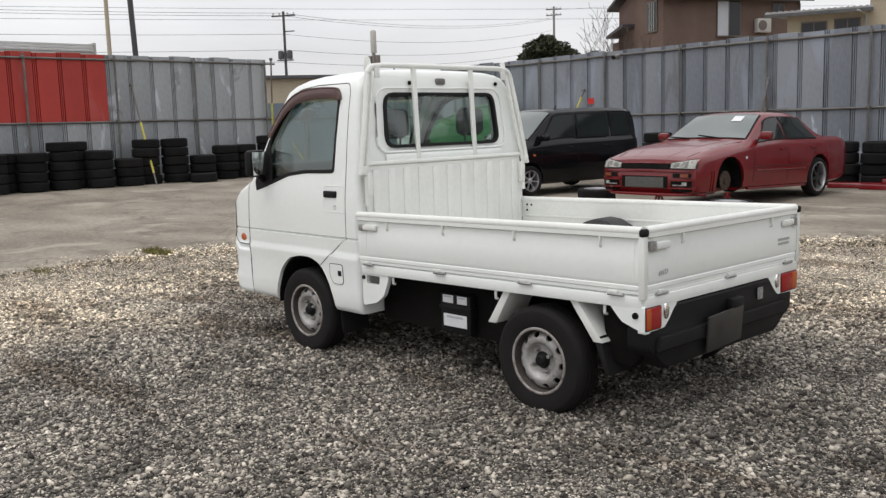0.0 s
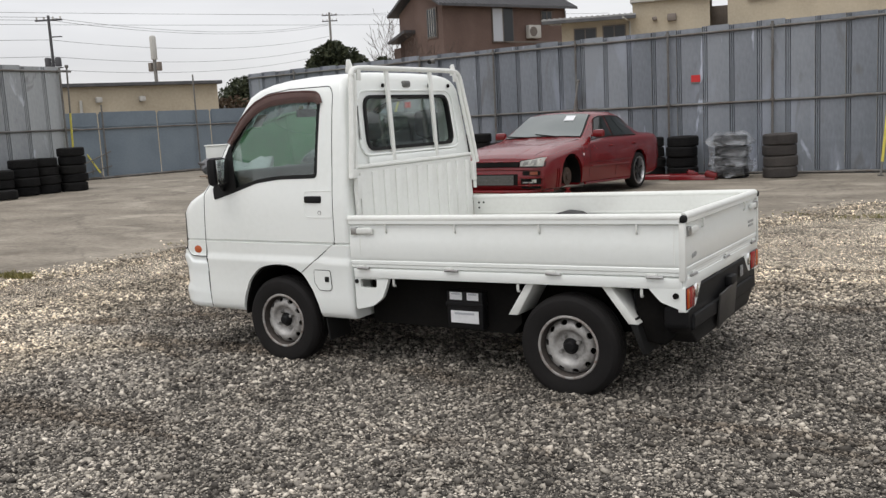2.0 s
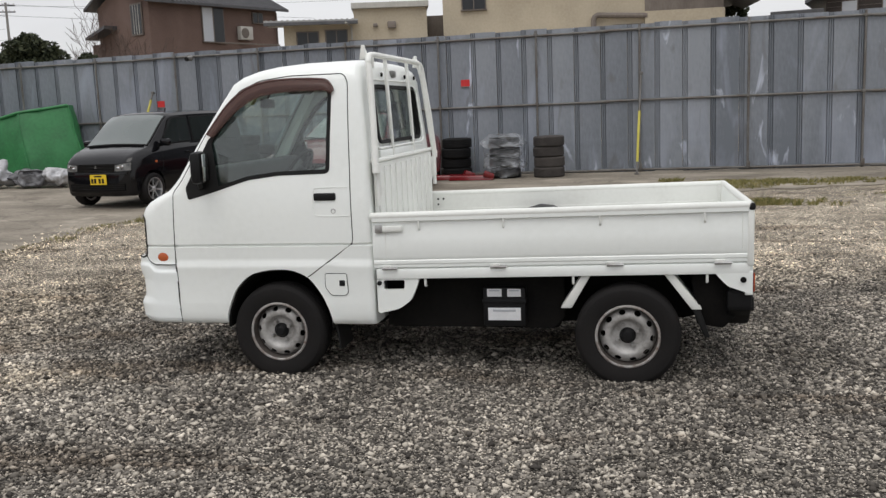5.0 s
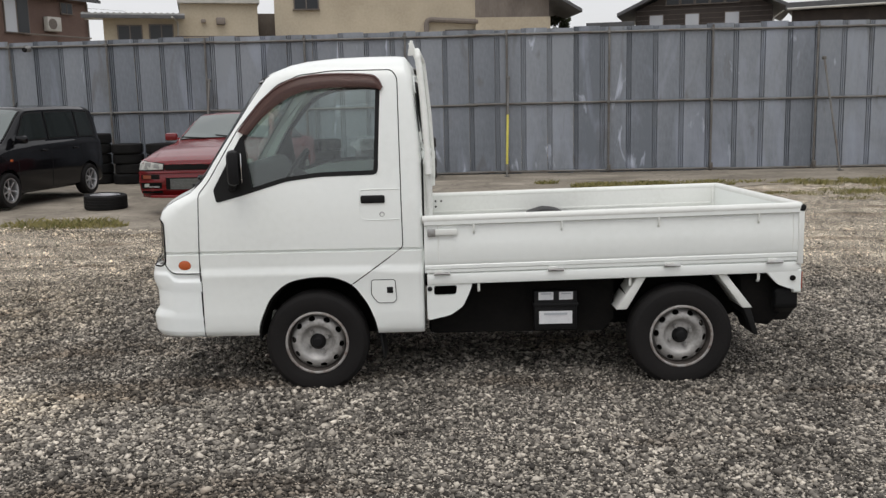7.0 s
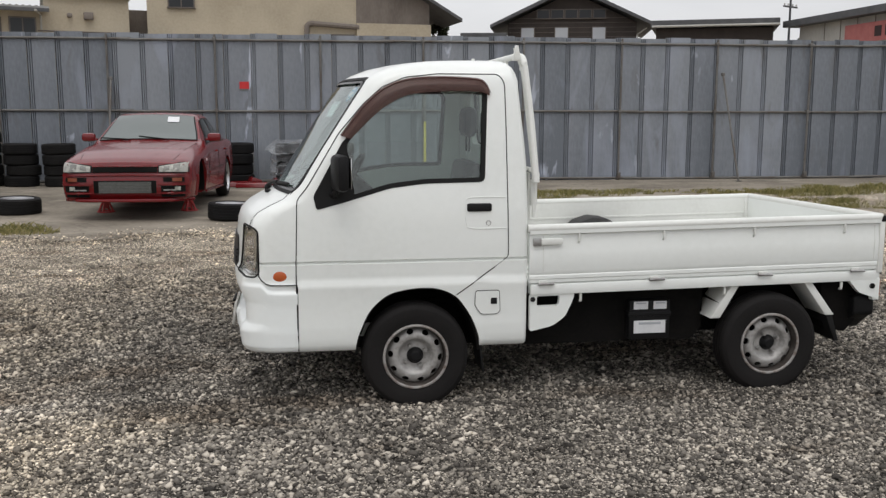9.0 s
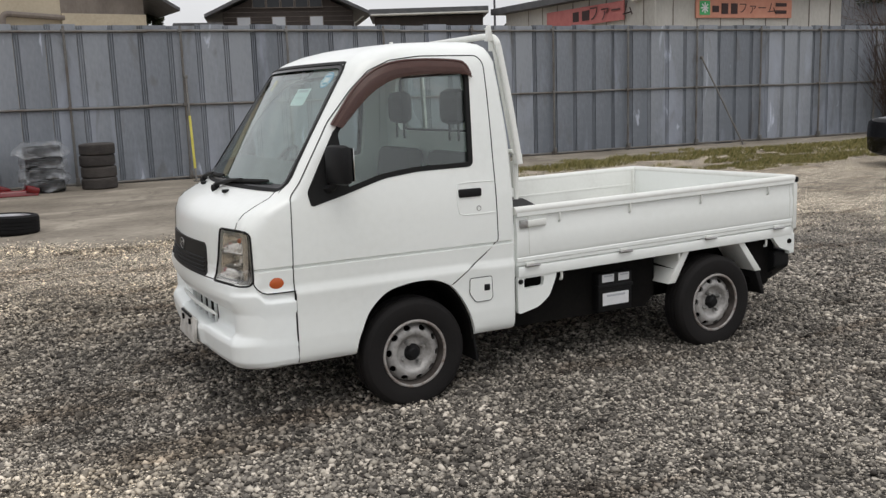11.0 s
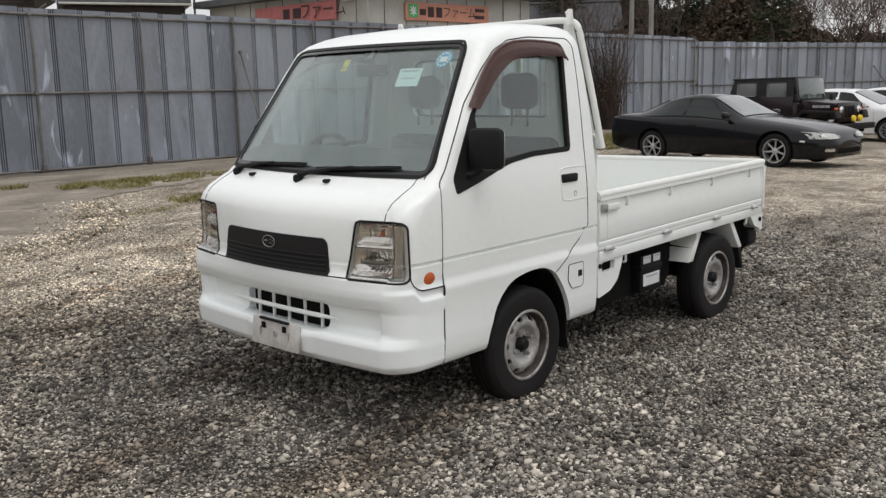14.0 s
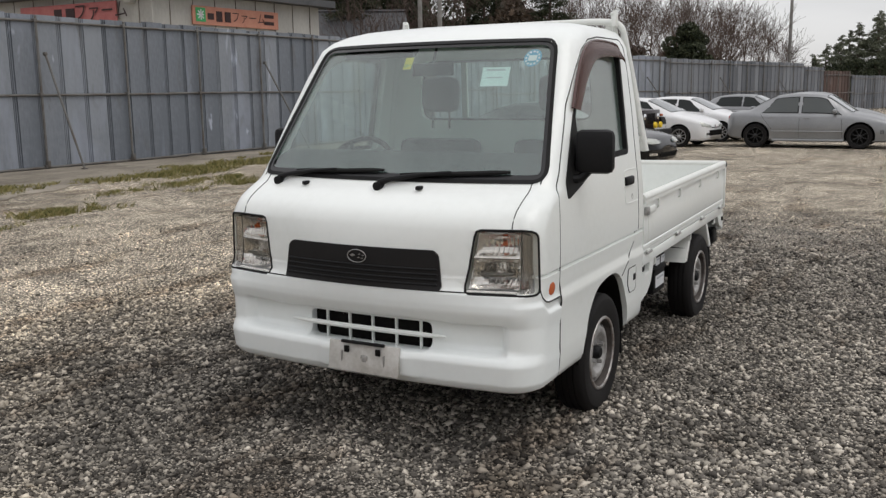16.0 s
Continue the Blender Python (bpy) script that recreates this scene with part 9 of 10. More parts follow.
# cream warehouse past the low hoarding
ware = thing("cream_warehouse", pose(-36.0, 15.5, 0, 0, 0, 62.5), "long low cream warehouse with a dark eave", "building")
part("wall", box((6.9, 3, 1.85), (13.8, 6, 3.3)), CREAM_WALL, ware, smooth=False)
part("roof_edge", box((6.9, 2.9, 3.55), (14.1, 6.4, 0.14), 0.02), SHEET_ROOF, ware, smooth=False)
for x in (3.0, 8.9, 10.6):
    part("wall_lamp", box((x, -0.12, 2.95), (0.25, 0.24, 0.22), 0.05), PALE_PANEL, ware)
for x in (5.0, 8.2):
    part("wall_pipe", tube([(x, -0.1, 1.0), (x, -0.1, 2.95)], 0.06, 6), PALE_PANEL, ware)


# pale shed behind the side fence
shed = thing("pale_shed", pose(-26.0, 2.0, 0), "pale steel shed with a ribbed white eave", "shed")
part("wall", box((-2.5, 4.55, 1.8), (5.0, 9.1, 3.6)), PALE_PANEL, shed, smooth=False)
part("roof", box((-2.5, 4.6, 3.66), (5.3, 9.3, 0.12), 0.01), WHITE_EAVE, shed, smooth=False)
for k in range(3):
    part("eave_lap", box((0.13 + 0.012 * (2 - k), 4.6, 3.755 + 0.075 * k), (0.06, 9.3, 0.068), 0.01), WHITE_EAVE, shed, smooth=False)
part("eave_end", box((0.02, 9.28, 3.80), (0.35, 0.06, 0.36), 0.01), PALE_PANEL, shed, smooth=False)


# ---- poles and wires ----
POLE = varied(material("concrete_pole", (0.22, 0.215, 0.20), 0.9), [(0.17, 0.165, 0.155), (0.27, 0.26, 0.245)], 2, 20)
DARK_POLE = varied(material("dark_pole", (0.06, 0.06, 0.065), 0.7), [(0.045, 0.045, 0.05), (0.08, 0.08, 0.085)], 2, 20)
WIRE = material("wire_black", (0.12, 0.12, 0.125), 0.6)


def utility_pole(x, y, top, label, arms=2, can=True, mat=None, r=0.15, turn=30):
    p = thing("utility_pole", pose(x, y, 0, 0, 0, turn), label, "utility pole", "utility poles")
    mm = mat or POLE
    part("shaft", tube([(0, 0, 0), (0, 0, top)], [r, r * 0.7], 10), mm, p)
    for k in range(arms):
        z = top - 0.25 - 0.55 * k
        arm = part("cross_arm", box((0, 0, z), (1.5, 0.09, 0.09), 0.01), DARK_POLE, p)
        for dx in (-0.65, -0.25, 0.25, 0.65):
            part("insulator", lathe([(0.0, 0.2), (0.05, 0.16), (0.04, 0.08), (0.05, 0.04)], "z", 8, pose(dx, 0, z)), PALE_PANEL, arm)
    if can:
        for dx in (0.28, -0.28):
            part("transformer", lathe([(0, 0), (0.17, 0.02), (0.17, 0.44), (0.12, 0.5), (0, 0.51)], "z", 16, pose(dx, 0, top - 2.75)), DARK_POLE, p)
        part("step_frame", box((0, 0, top - 2.8), (0.95, 0.3, 0.06), 0.01), DARK_POLE, p)
        part("side_arm", box((0.3, 0, top - 1.15), (0.7, 0.06, 0.06), 0.01), DARK_POLE, p)
    return p


utility_pole(-45.3, 31.2, 8.2, "tall utility pole carrying two transformers", 1, True, DARK_POLE, 0.10)
utility_pole(-56.5, 70.1, 12.3, "far utility pole with two cross arms", 2, False)
utility_pole(24.4, 51.5, 8.6, "slim utility pole behind a roof", 2, False, DARK_POLE, 0.09)
utility_pole(35.4, 25.8, 9.0, "plain grey utility pole", 0, False)
utility_pole(36.6, 27.7, 9.5, "plain grey utility pole", 0, False)
utility_pole(65.9, 12.2, 9.2, "utility pole standing past the far fence", 1, False)
utility_pole(-24.6, 11.15, 7.5, "pale steel pole behind the side fence", 0, False, CREAM_WALL, 0.07)
lean = thing("leaning_pole", pose(-24.3, 11.85, 0, 0, 0, 0), "dark pole leaning behind the side fence", "pole")
part("shaft", tube([(0.0, 0.02, 0), (-0.05, -0.2, 7.5)], 0.075, 10), DARK_POLE, lean)
mast = thing("phone_mast", pose(-38.3, 32.1, 0), "slim mobile phone antenna mast", "antenna")
part("shaft", tube([(0, 0, 0), (0, 0, 5.4)], 0.09, 8), POLE, mast)
part("radome", lathe([(0, 0), (0.16, 0.02), (0.16, 1.15), (0.1, 1.22), (0, 1.24)], "z", 14, pose(0, 0, 5.3)), PALE_PANEL, mast, "white antenna cylinder")
for dx in (-0.3, 0.32):
    part("equipment_box", box((dx, 0, 4.95), (0.22, 0.2, 0.45), 0.03), GREY_WALL, mast)


def wire(a, b, sag, label="thin overhead wire"):
    a, b = Vector(a), Vector(b)
    pts = [a + (b - a) * (i / 16) - Vector((0, 0, sag * 4 * (i / 16) * (1 - i / 16))) for i in range(17)]
    ob = part("overhead_wire", tube(pts, 0.011, 4), WIRE, None)
    return tagged(ob, label + " sagging across the sky", "wire", "overhead wires")


for z in (8.1, 7.95, 6.9, 6.0, 5.3):
    wire((-45.3, 31.2, z), (-58.0, -30.0, z + 0.4), 0.7)
    wire((-45.3, 31.2, z), (-56.5, 70.1, z + 3.2), 0.8)
for z in (7.4, 6.7):
    wire((-70.0, -5.0, z + 2), (-30.0, 75.0, z + 2.4), 0.5)
wire((-56.5, 70.1, 12.0), (-10.0, 90.0, 13.0), 0.6)
wire((35.4, 25.8, 8.8), (65.9, 12.2, 9.0), 0.6)
wire((65.9, 12.2, 9.0), (90.0, 2.0, 9.4), 0.5)


# ---- trees ----
BARK = varied(material("brown_bark", (0.14, 0.105, 0.085), 0.95), [(0.062, 0.043, 0.034), (0.12, 0.086, 0.069)], 3, 30, 0.3, 40)


def leaf_material(name, a, b):
    m = material(name, a, 0.7, spec=0.25)
    link = m.node_tree.links
    geo = node(m, "ShaderNodeNewGeometry")
    ramp = node(m, "ShaderNodeValToRGB")
    ramp.color_ramp.elements[0].color = (*a, 1)
    ramp.color_ramp.elements[1].color = (*b, 1)
    link.new(geo.outputs["Random Per Island"], ramp.inputs["Fac"])
    link.new(ramp.outputs["Color"], m.node_tree.nodes["Principled BSDF"].inputs["Base Color"])
    return m


LEAF = leaf_material("evergreen_leaf", (0.018, 0.025, 0.013), (0.058, 0.066, 0.034))
LEAF_BROWN = leaf_material("winter_brush_leaf", (0.05, 0.032, 0.02), (0.10, 0.07, 0.045))
GRASS_M = leaf_material("grass_blade", (0.09, 0.095, 0.024), (0.30, 0.255, 0.105))


def mesh_from(verts, faces, name, mat, parent=None, label=""):
    me = bpy.data.meshes.new(name)
    verts = np.asarray(verts, dtype=np.float32).reshape(-1, 3)
    faces = np.asarray(faces, dtype=np.int32)
    k = faces.shape[1]
    me.vertices.add(len(verts))
    me.vertices.foreach_set("co", verts.ravel())
    me.loops.add(faces.size)
    me.loops.foreach_set("vertex_index", faces.ravel())
    me.polygons.add(len(faces))
    me.polygons.foreach_set("loop_start", np.arange(0, faces.size, k, dtype=np.int32))
    me.polygons.foreach_set("loop_total", np.full(len(faces), k, dtype=np.int32))
    me.update(calc_edges=True)
    me.materials.append(mat)
    ob = new(name, me)
    if parent:
        ob.parent = parent
    return tagged(ob, label)


def leaves(clumps, per, size, rng):
    """Small four-cornered leaves scattered through clumps (x, y, z, radius, flattening)."""
    v = []
    for x, y, z, r, fl in clumps:
        d = rng.normal(size=(per, 3))
        d /= np.linalg.norm(d, axis=1)[:, None]
        rad = r * rng.uniform(0.55, 1.0, per) ** 0.6
        c = np.array([x, y, z]) + d * rad[:, None] * np.array([1, 1, fl])
        u = rng.normal(size=(per, 3))
        u /= np.linalg.norm(u, axis=1)[:, None]
        w = np.cross(u, rng.normal(size=(per, 3)))
        w /= np.linalg.norm(w, axis=1)[:, None]
        s = size * rng.uniform(0.6, 1.4, per)[:, None]
        v.append(np.stack([c - u * s, c - w * s * 0.5, c + u * s, c + w * s * 0.5], 1))
    v = np.concatenate(v).reshape(-1, 3)
    return v, np.arange(len(v)).reshape(-1, 4)


def evergreen(name, x, y, h, r, label, mat=None, seed=0, base=0.25, per=170, size=0.11, category="tree", fl=0.8, clumps=22):
    rng = np.random.default_rng(seed)
    t = thing(name, pose(x, y, 0), label, category, "evergreens")
    part("trunk", tube([(0, 0, 0), (0.1, 0, h * 0.4), (0.0, 0.1, h * 0.75)], [r * 0.09, r * 0.07, r * 0.03], 8), BARK, t)
    cl = []
    for _ in range(clumps):
        a, q = rng.uniform(0, 2 * math.pi), rng.uniform(0, 1) ** 0.5
        zz = base * h + (1 - base) * h * rng.uniform(0.05, 0.92)
        k = math.sin(math.pi * min(0.97, max(0.12, (zz - base * h) / ((1 - base) * h) * 0.85 + 0.12)))
        cl.append((r * 0.75 * q * k * math.cos(a), r * 0.75 * q * k * math.sin(a), zz, r * rng.uniform(0.25, 0.45), fl))
    for cx, cy, cz2, cr, _ in cl[:8]:
        part("limb", tube([(0, 0, cz2 * 0.7), (cx, cy, cz2)], [r * 0.04, r * 0.012], 5), BARK, t)
    v, f = leaves(cl, per, size, rng)
    mesh_from(v, f, "crown", mat or LEAF, t)
    return t


def limb_rings(out, pts, rad, seg):
    """One tapering branch, added to the lists of corners and faces."""
    verts, faces = out
    for i, q in enumerate(pts):
        d = (pts[min(i + 1, len(pts) - 1)] - pts[max(i - 1, 0)]).normalized()
        u = d.orthogonal().normalized()
        w = d.cross(u)
        first = len(verts)
        for k in range(seg):
            a = 2 * math.pi * k / seg
            verts.append(q + rad[i] * (math.cos(a) * u + math.sin(a) * w))
        if i:
            for k in range(seg):
                faces.append((first - seg + k, first - seg + (k + 1) % seg, first + (k + 1) % seg, first + k))


def bare_tree(x, y, h, seed, label="leafless winter tree with spreading limbs and fine twigs", spread=1.0, depth=4):
    """A trunk that forks into arching limbs, each with side branches down to fine twigs."""
    rng = random.Random(seed)
    t = thing("bare_tree", pose(x, y, 0), label, "tree", "bare trees")
    trunk, crown = ([], []), ([], [])

    def grow(p, d, length, r, level):
        steps = 5 if level < 3 else 3
        pts, rad = [p], [r]
        side = d.orthogonal().normalized()
        side.rotate(Matrix.Rotation(rng.uniform(0, 6.28), 3, d))
        for k in range(steps):
            wob = 0.10 + 0.05 * level
            d = (d + side * rng.uniform(-wob, wob) + Vector((rng.uniform(-wob, wob), rng.uniform(-wob, wob), 0.05 if level else 0.0))).normalized()
            p = p + d * length / steps
            pts.append(p)
            rad.append(max(0.011, r * (1 - 0.62 * (k + 1) / steps)))
        limb_rings(trunk if level < 1 else crown, pts, rad, 7 if level < 1 else (5 if level < 2 else 3))
        if level >= depth:
            return
        kids = rng.choice((3, 4)) if level < 1 else rng.choice((3, 3, 4))
        turn = rng.uniform(0, 6.28)
        for c in range(kids):
            at = rng.uniform(0.55, 0.98) if level < 1 else rng.uniform(0.3, 0.95)
            q = at * steps
            k = min(steps - 1, int(q))
            base = pts[k].lerp(pts[k + 1], q - k)
            turn += 2.4 + rng.uniform(-0.5, 0.5)
            out = d.orthogonal().normalized()
            out.rotate(Matrix.Rotation(turn, 3, d))
            ang = rng.uniform(0.45, 0.85) * spread
            dd = (d * math.cos(ang) + out * math.sin(ang) + Vector((0, 0, 0.12))).normalized()
            grow(base, dd, length * rng.uniform(0.55, 0.8) * (1.25 if level < 1 else 1.0), rad[k] * 0.62, level + 1)
        grow(pts[-1], (d + Vector((rng.uniform(-0.2, 0.2), rng.uniform(-0.2, 0.2), 0.1))).normalized(), length * rng.uniform(0.62, 0.8), rad[-1] * 0.95, level + 1)

    grow(Vector((0, 0, 0)), Vector((rng.uniform(-0.08, 0.08), rng.uniform(-0.08, 0.08), 1)).normalized(), h * 0.27, h * 0.017, 0)
    mesh_from(trunk[0], trunk[1], "trunk", BARK, t)
    mesh_from(crown[0], crown[1], "crown", BARK, t)
    return t


def conifer(x, y, h, r, label, seed, mat=None, bare=0.1, droop=0.25):
    """A feathery conifer: whorls of boughs on a straight trunk, each bough edged with small sprays."""
    rng = np.random.default_rng(seed)
    t = thing("conifer", pose(x, y, 0), label, "tree", "conifers")
    part("trunk", tube([(0, 0, 0), (0.03, 0.02, h * 0.5), (0, 0, h * 0.99)], [h * 0.014, h * 0.010, 0.012], 7), BARK, t)
    boughs = ([], [])
    cs = []
    n = int(h * 9)
    for i in range(n):
        f = bare + (1 - bare) * (i + rng.uniform(0, 1)) / n
        ln = r * (1 - f) ** 0.75 * rng.uniform(0.55, 1.1) + 0.12
        a = rng.uniform(0, 2 * math.pi)
        tip = Vector((ln * math.cos(a), ln * math.sin(a), f * h - droop * ln + rng.uniform(-0.1, 0.25) * ln))
        root = Vector((0, 0, f * h))
        limb_rings(boughs, [root, root.lerp(tip, 0.5) + Vector((0, 0, 0.06 * ln)), tip], [0.02, 0.013, 0.006], 3)
        m = max(10, int(110 * ln))
        q = rng.uniform(0.15, 1.05, m)
        c = np.array(root)[None] + np.outer(q, np.array(tip - root)) + rng.normal(size=(m, 3)) * np.array([0.10, 0.10, 0.07]) * (0.5 + ln * 0.55)
        cs.append(c)
    c = np.concatenate(cs)
    u = rng.normal(size=c.shape) * np.array([1, 1, 0.6])
    u /= np.linalg.norm(u, axis=1)[:, None]
    w = np.cross(u, rng.normal(size=c.shape))
    w /= np.linalg.norm(w, axis=1)[:, None]
    z = rng.uniform(0.07, 0.16, len(c))[:, None]
    v = np.stack([c - u * z, c - w * z * 0.3, c + u * z, c + w * z * 0.3], 1).reshape(-1, 3)
    mesh_from(boughs[0], boughs[1], "boughs", BARK, t)
    mesh_from(v, np.arange(len(v)).reshape(-1, 4), "crown", mat or LEAF, t)
    return t


evergreen("evergreen_bush", -31.7, 38.9, 6.0, 1.75, "dark round evergreen tree above the fence", seed=1, size=0.11, clumps=44, per=420, base=0.4)
evergreen("evergreen_bush", -29.6, 40.0, 5.0, 1.4, "small dark evergreen bush above the fence", seed=2, size=0.10, clumps=26, per=380)
evergreen("evergreen_bush", -42.3, 43.0, 4.9, 2.6, "dark green bush far behind the hoarding", seed=3, clumps=30, per=320)
evergreen("evergreen_bush", 2.2, 48.5, 7.2, 1.1, "narrow dark conifer beside the cream house", seed=4, clumps=14)
evergreen("hedge", -32.5, 32.0, 3.2, 2.4, "brown winter hedge past the gap", LEAF_BROWN, 5, 0.1, 200, 0.10, "hedge", 0.5, 16)
bare_tree(-31.2, 42.0, 8.0, 11)
bare_tree(-29.2, 42.0, 9.4, 12)
bare_tree(-25.7, 40.0, 8.8, 13, "leafless tree with stout pruned limbs before a house", depth=3)
bare_tree(25.6, 52.0, 6.5, 14)
evergreen("evergreen_bush", 24.0, 49.5, 6.4, 1.3, "small dark bush between roofs", seed=6, clumps=10)
LEAF_WOOD = leaf_material("mixed_wood_leaf", (0.035, 0.028, 0.018), (0.12, 0.085, 0.058))
LEAF_PALE = leaf_material("grey_green_spray", (0.07, 0.08, 0.05), (0.17, 0.18, 0.125))
k = 0
for x, y, h, r in ((40, 40, 10, 3.4), (43.5, 38, 11, 3.6), (46, 34.5, 10, 3.4), (49, 31, 10.5, 3.4), (46, 41, 13, 4), (52, 36, 12, 4.2), (36.5, 45, 10, 3.5), (50, 40, 12, 3.8)):
    evergreen("woodland_tree", x, y, h, r, "dark evergreen tree at the edge of the wood", seed=20 + k, size=0.16, base=0.08, clumps=26, per=190)
    k += 1
conifer(43.2, 22.6, 10.6, 2.1, "dark ragged conifer at the end of the wood", 29, None, 0.06, 0.1)
conifer(47.5, 29.0, 11.0, 2.6, "dark ragged conifer deep in the wood", 30, None, 0.05, 0.12)
conifer(41.0, 35.5, 11.5, 2.6, "dark ragged conifer deep in the wood", 32, None, 0.05, 0.12)
for x, y, h, r in ((45, 27, 5.2, 2.6), (48.5, 24.2, 4.8, 2.4), (41.5, 31, 5.0, 2.4), (53, 21.2, 4.6, 2.4)):
    evergreen("woodland_brush", x, y, h, r, "reddish-brown leafless brush below the wood", LEAF_BROWN, 40 + k, 0.05, 230, 0.09, "shrub", 0.8, 20)
    k += 1
for x, y, h in ((46.0, 19.3, 10.5), (49.5, 18.4, 11.5), (53.0, 16.9, 11.5), (56.5, 15.4, 11), (60.0, 14.6, 10.5), (64.5, 13.6, 9.5), (68.5, 12.9, 7.5), (52, 21.5, 12), (58.5, 18.8, 12), (47.0, 26, 12), (43.5, 30, 12), (40.5, 33, 12), (45.0, 33.5, 12.5), (51.5, 24.5, 12.5), (62, 20, 12), (66, 17.5, 11), (54.5, 27, 13), (60.5, 18.2, 12), (64.0, 16.6, 11.5), (57.5, 21.5, 12.5), (68.5, 15.2, 9.5)):
    bare_tree(x, y, h, 60 + k)
    k += 1
rw = random.Random(31)
for x, y, h, r in ((46, 26.2, 6.6, 2.6), (50.5, 27.6, 7.2, 3.0), (52.5, 25.2, 6.0, 2.6), (55, 31, 8.5, 3.4), (49, 23.8, 5.4, 2.4)):
    evergreen("woodland_tree", x, y, h, r, "brown and dark green thicket deep in the wood", LEAF_WOOD, 180 + k, 0.03, 300, 0.17, "tree", 0.85, 30)
    k += 1
for j in range(8):
    q = j / 15
    x, y = 50 + 16 * q + rw.uniform(-1.5, 1.5), 46 - 24 * q + rw.uniform(-1.5, 1.5)
    evergreen("woodland_tree", x, y, rw.uniform(6.5, 8.5) + (1.5 if j < 4 else -2.0 * q), rw.uniform(3.0, 4.0), "brown and dark green thicket deep in the wood", LEAF_WOOD, 200 + j, 0.03, 300, 0.17, "tree", 0.85, 30)
for j in range(14):
    q = j / 13
    x, y = 44 + 24 * q + rw.uniform(-1, 1), 30 - 13 * q + rw.uniform(-1, 1)
    evergreen("woodland_brush", x, y, rw.uniform(4.2, 5.2) - 0.8 * q, rw.uniform(2.0, 2.6), "reddish-brown leafless brush below the wood", LEAF_WOOD, 240 + j, 0.05, 230, 0.10, "shrub", 0.8, 20)
evergreen("evergreen_bush", 43.55, 14.5, 5.0, 1.65, "round dark evergreen bush over the fence", seed=90, size=0.11, base=0.1, clumps=40, per=380)
for x, y, h, r in ((71.5, 11.2, 4.0, 1.9), (73.6, 10.4, 4.8, 2.0), (75.2, 9.4, 5.6, 2.2), (76.5, 8.2, 6.6, 2.5), (77.5, 6.8, 7.4, 2.7), (79, 5.4, 8.0, 2.9), (81, 4.0, 8.6, 3.0), (83, 7.0, 8.0, 3.0), (79.5, 9.2, 6.2, 2.6), (82, 2.0, 9.0, 3.0)):
    conifer(x, y, h, r, "feathery grey-green conifer past the low fence", 100 + k, LEAF_PALE)
    k += 1
for x, y, h, r in ((70.5, 9.4, 3.2, 1.6), (73.5, 8.2, 3.5, 1.8), (76, 6.4, 3.8, 2.0), (79, 4.4, 4.2, 2.2)):
    evergreen("hedge", x, y, h, r, "dark evergreen hedge over the low fence", None, 130 + k, 0.1, 300, 0.10, "hedge", 0.7, 22)
    k += 1

# dry climber on the fence
vine = thing("fence_vine", pose(16.9, fence_y(16.9) - 0.25, 0), "tangled dry vine bush climbing the steel fence", "bush")
rv = random.Random(5)
bm = bmesh.new()
for i in range(260):
    a = rv.uniform(-0.5, 0.5)
    x, z, y = a * rv.uniform(0.3, 1.0), 0.0, rv.uniform(-0.3, 0.1)
    pts = [(x, y, 0)]
    top = rv.uniform(1.2, 3.5)
    dx = rv.uniform(-1.9, 1.5)
    for j in range(1, 6):
        pts.append((x + dx * (j / 5) ** 1.4 + rv.uniform(-0.09, 0.09), y + rv.uniform(-0.12, 0.08), top * j / 5))
    add_fast = [Vector(p) for p in pts]
    rings = []
    for j, p in enumerate(add_fast):
        rr = 0.011 * (1 - 0.12 * j)
        rings.append([bm.verts.new(p + Vector((rr * math.cos(q), rr * math.sin(q), 0))) for q in (0, 2.1, 4.2)])
    for p, q in zip(rings, rings[1:]):
        for j in range(3):
            bm.faces.new((p[j], p[(j + 1) % 3], q[(j + 1) % 3], q[j]))
part("stem_tangle", bm, BARK, vine, angle=0)
rng = np.random.default_rng(8)
v, f = leaves([(rng.uniform(-0.9, 0.9), rng.uniform(-0.25, 0.05), rng.uniform(0.4, 2.9), 0.3, 1.0) for _ in range(16)], 34, 0.035, rng)
mesh_from(v, f, "foliage", LEAF_BROWN, vine)


# ---- grass and gravel ----
def grass_patch(name, spots, label, seed):
    """Blades round a list of spots: x, y, radius, how many, height."""
    rng = np.random.default_rng(seed)
    vs = []
    for x, y, r, n, h in spots:
        a = rng.uniform(0, 2 * math.pi, n)
        q = r * np.sqrt(rng.uniform(0, 1, n))
        px, py = x + q * np.cos(a) * 1.6, y + q * np.sin(a) * 0.7
        pz = np.array([floor_z(i, j) for i, j in zip(px, py)]) - 0.005
        hh = h * rng.uniform(0.4, 1.0, n)
        w = rng.uniform(0.003, 0.007, n)
        lx, ly = rng.normal(0, 0.45, n) * hh, rng.normal(0, 0.45, n) * hh
        t = rng.uniform(0, math.pi, n)
        cx, cy = np.cos(t) * w, np.sin(t) * w
        b0 = np.stack([px - cx, py - cy, pz], 1)
        b1 = np.stack([px + cx, py + cy, pz], 1)
        m0 = np.stack([px + lx * 0.35 + cx * 0.8, py + ly * 0.35 + cy * 0.8, pz + hh * 0.6], 1)
        tip = np.stack([px + lx, py + ly, pz + hh], 1)
        vs.append(np.stack([b0, b1, m0, tip], 1))
    v = np.concatenate(vs).reshape(-1, 3)
    ob = mesh_from(v, np.arange(len(v)).reshape(-1, 4), name, GRASS_M)
    return tagged(ob, label, "grass", kind="stuff")


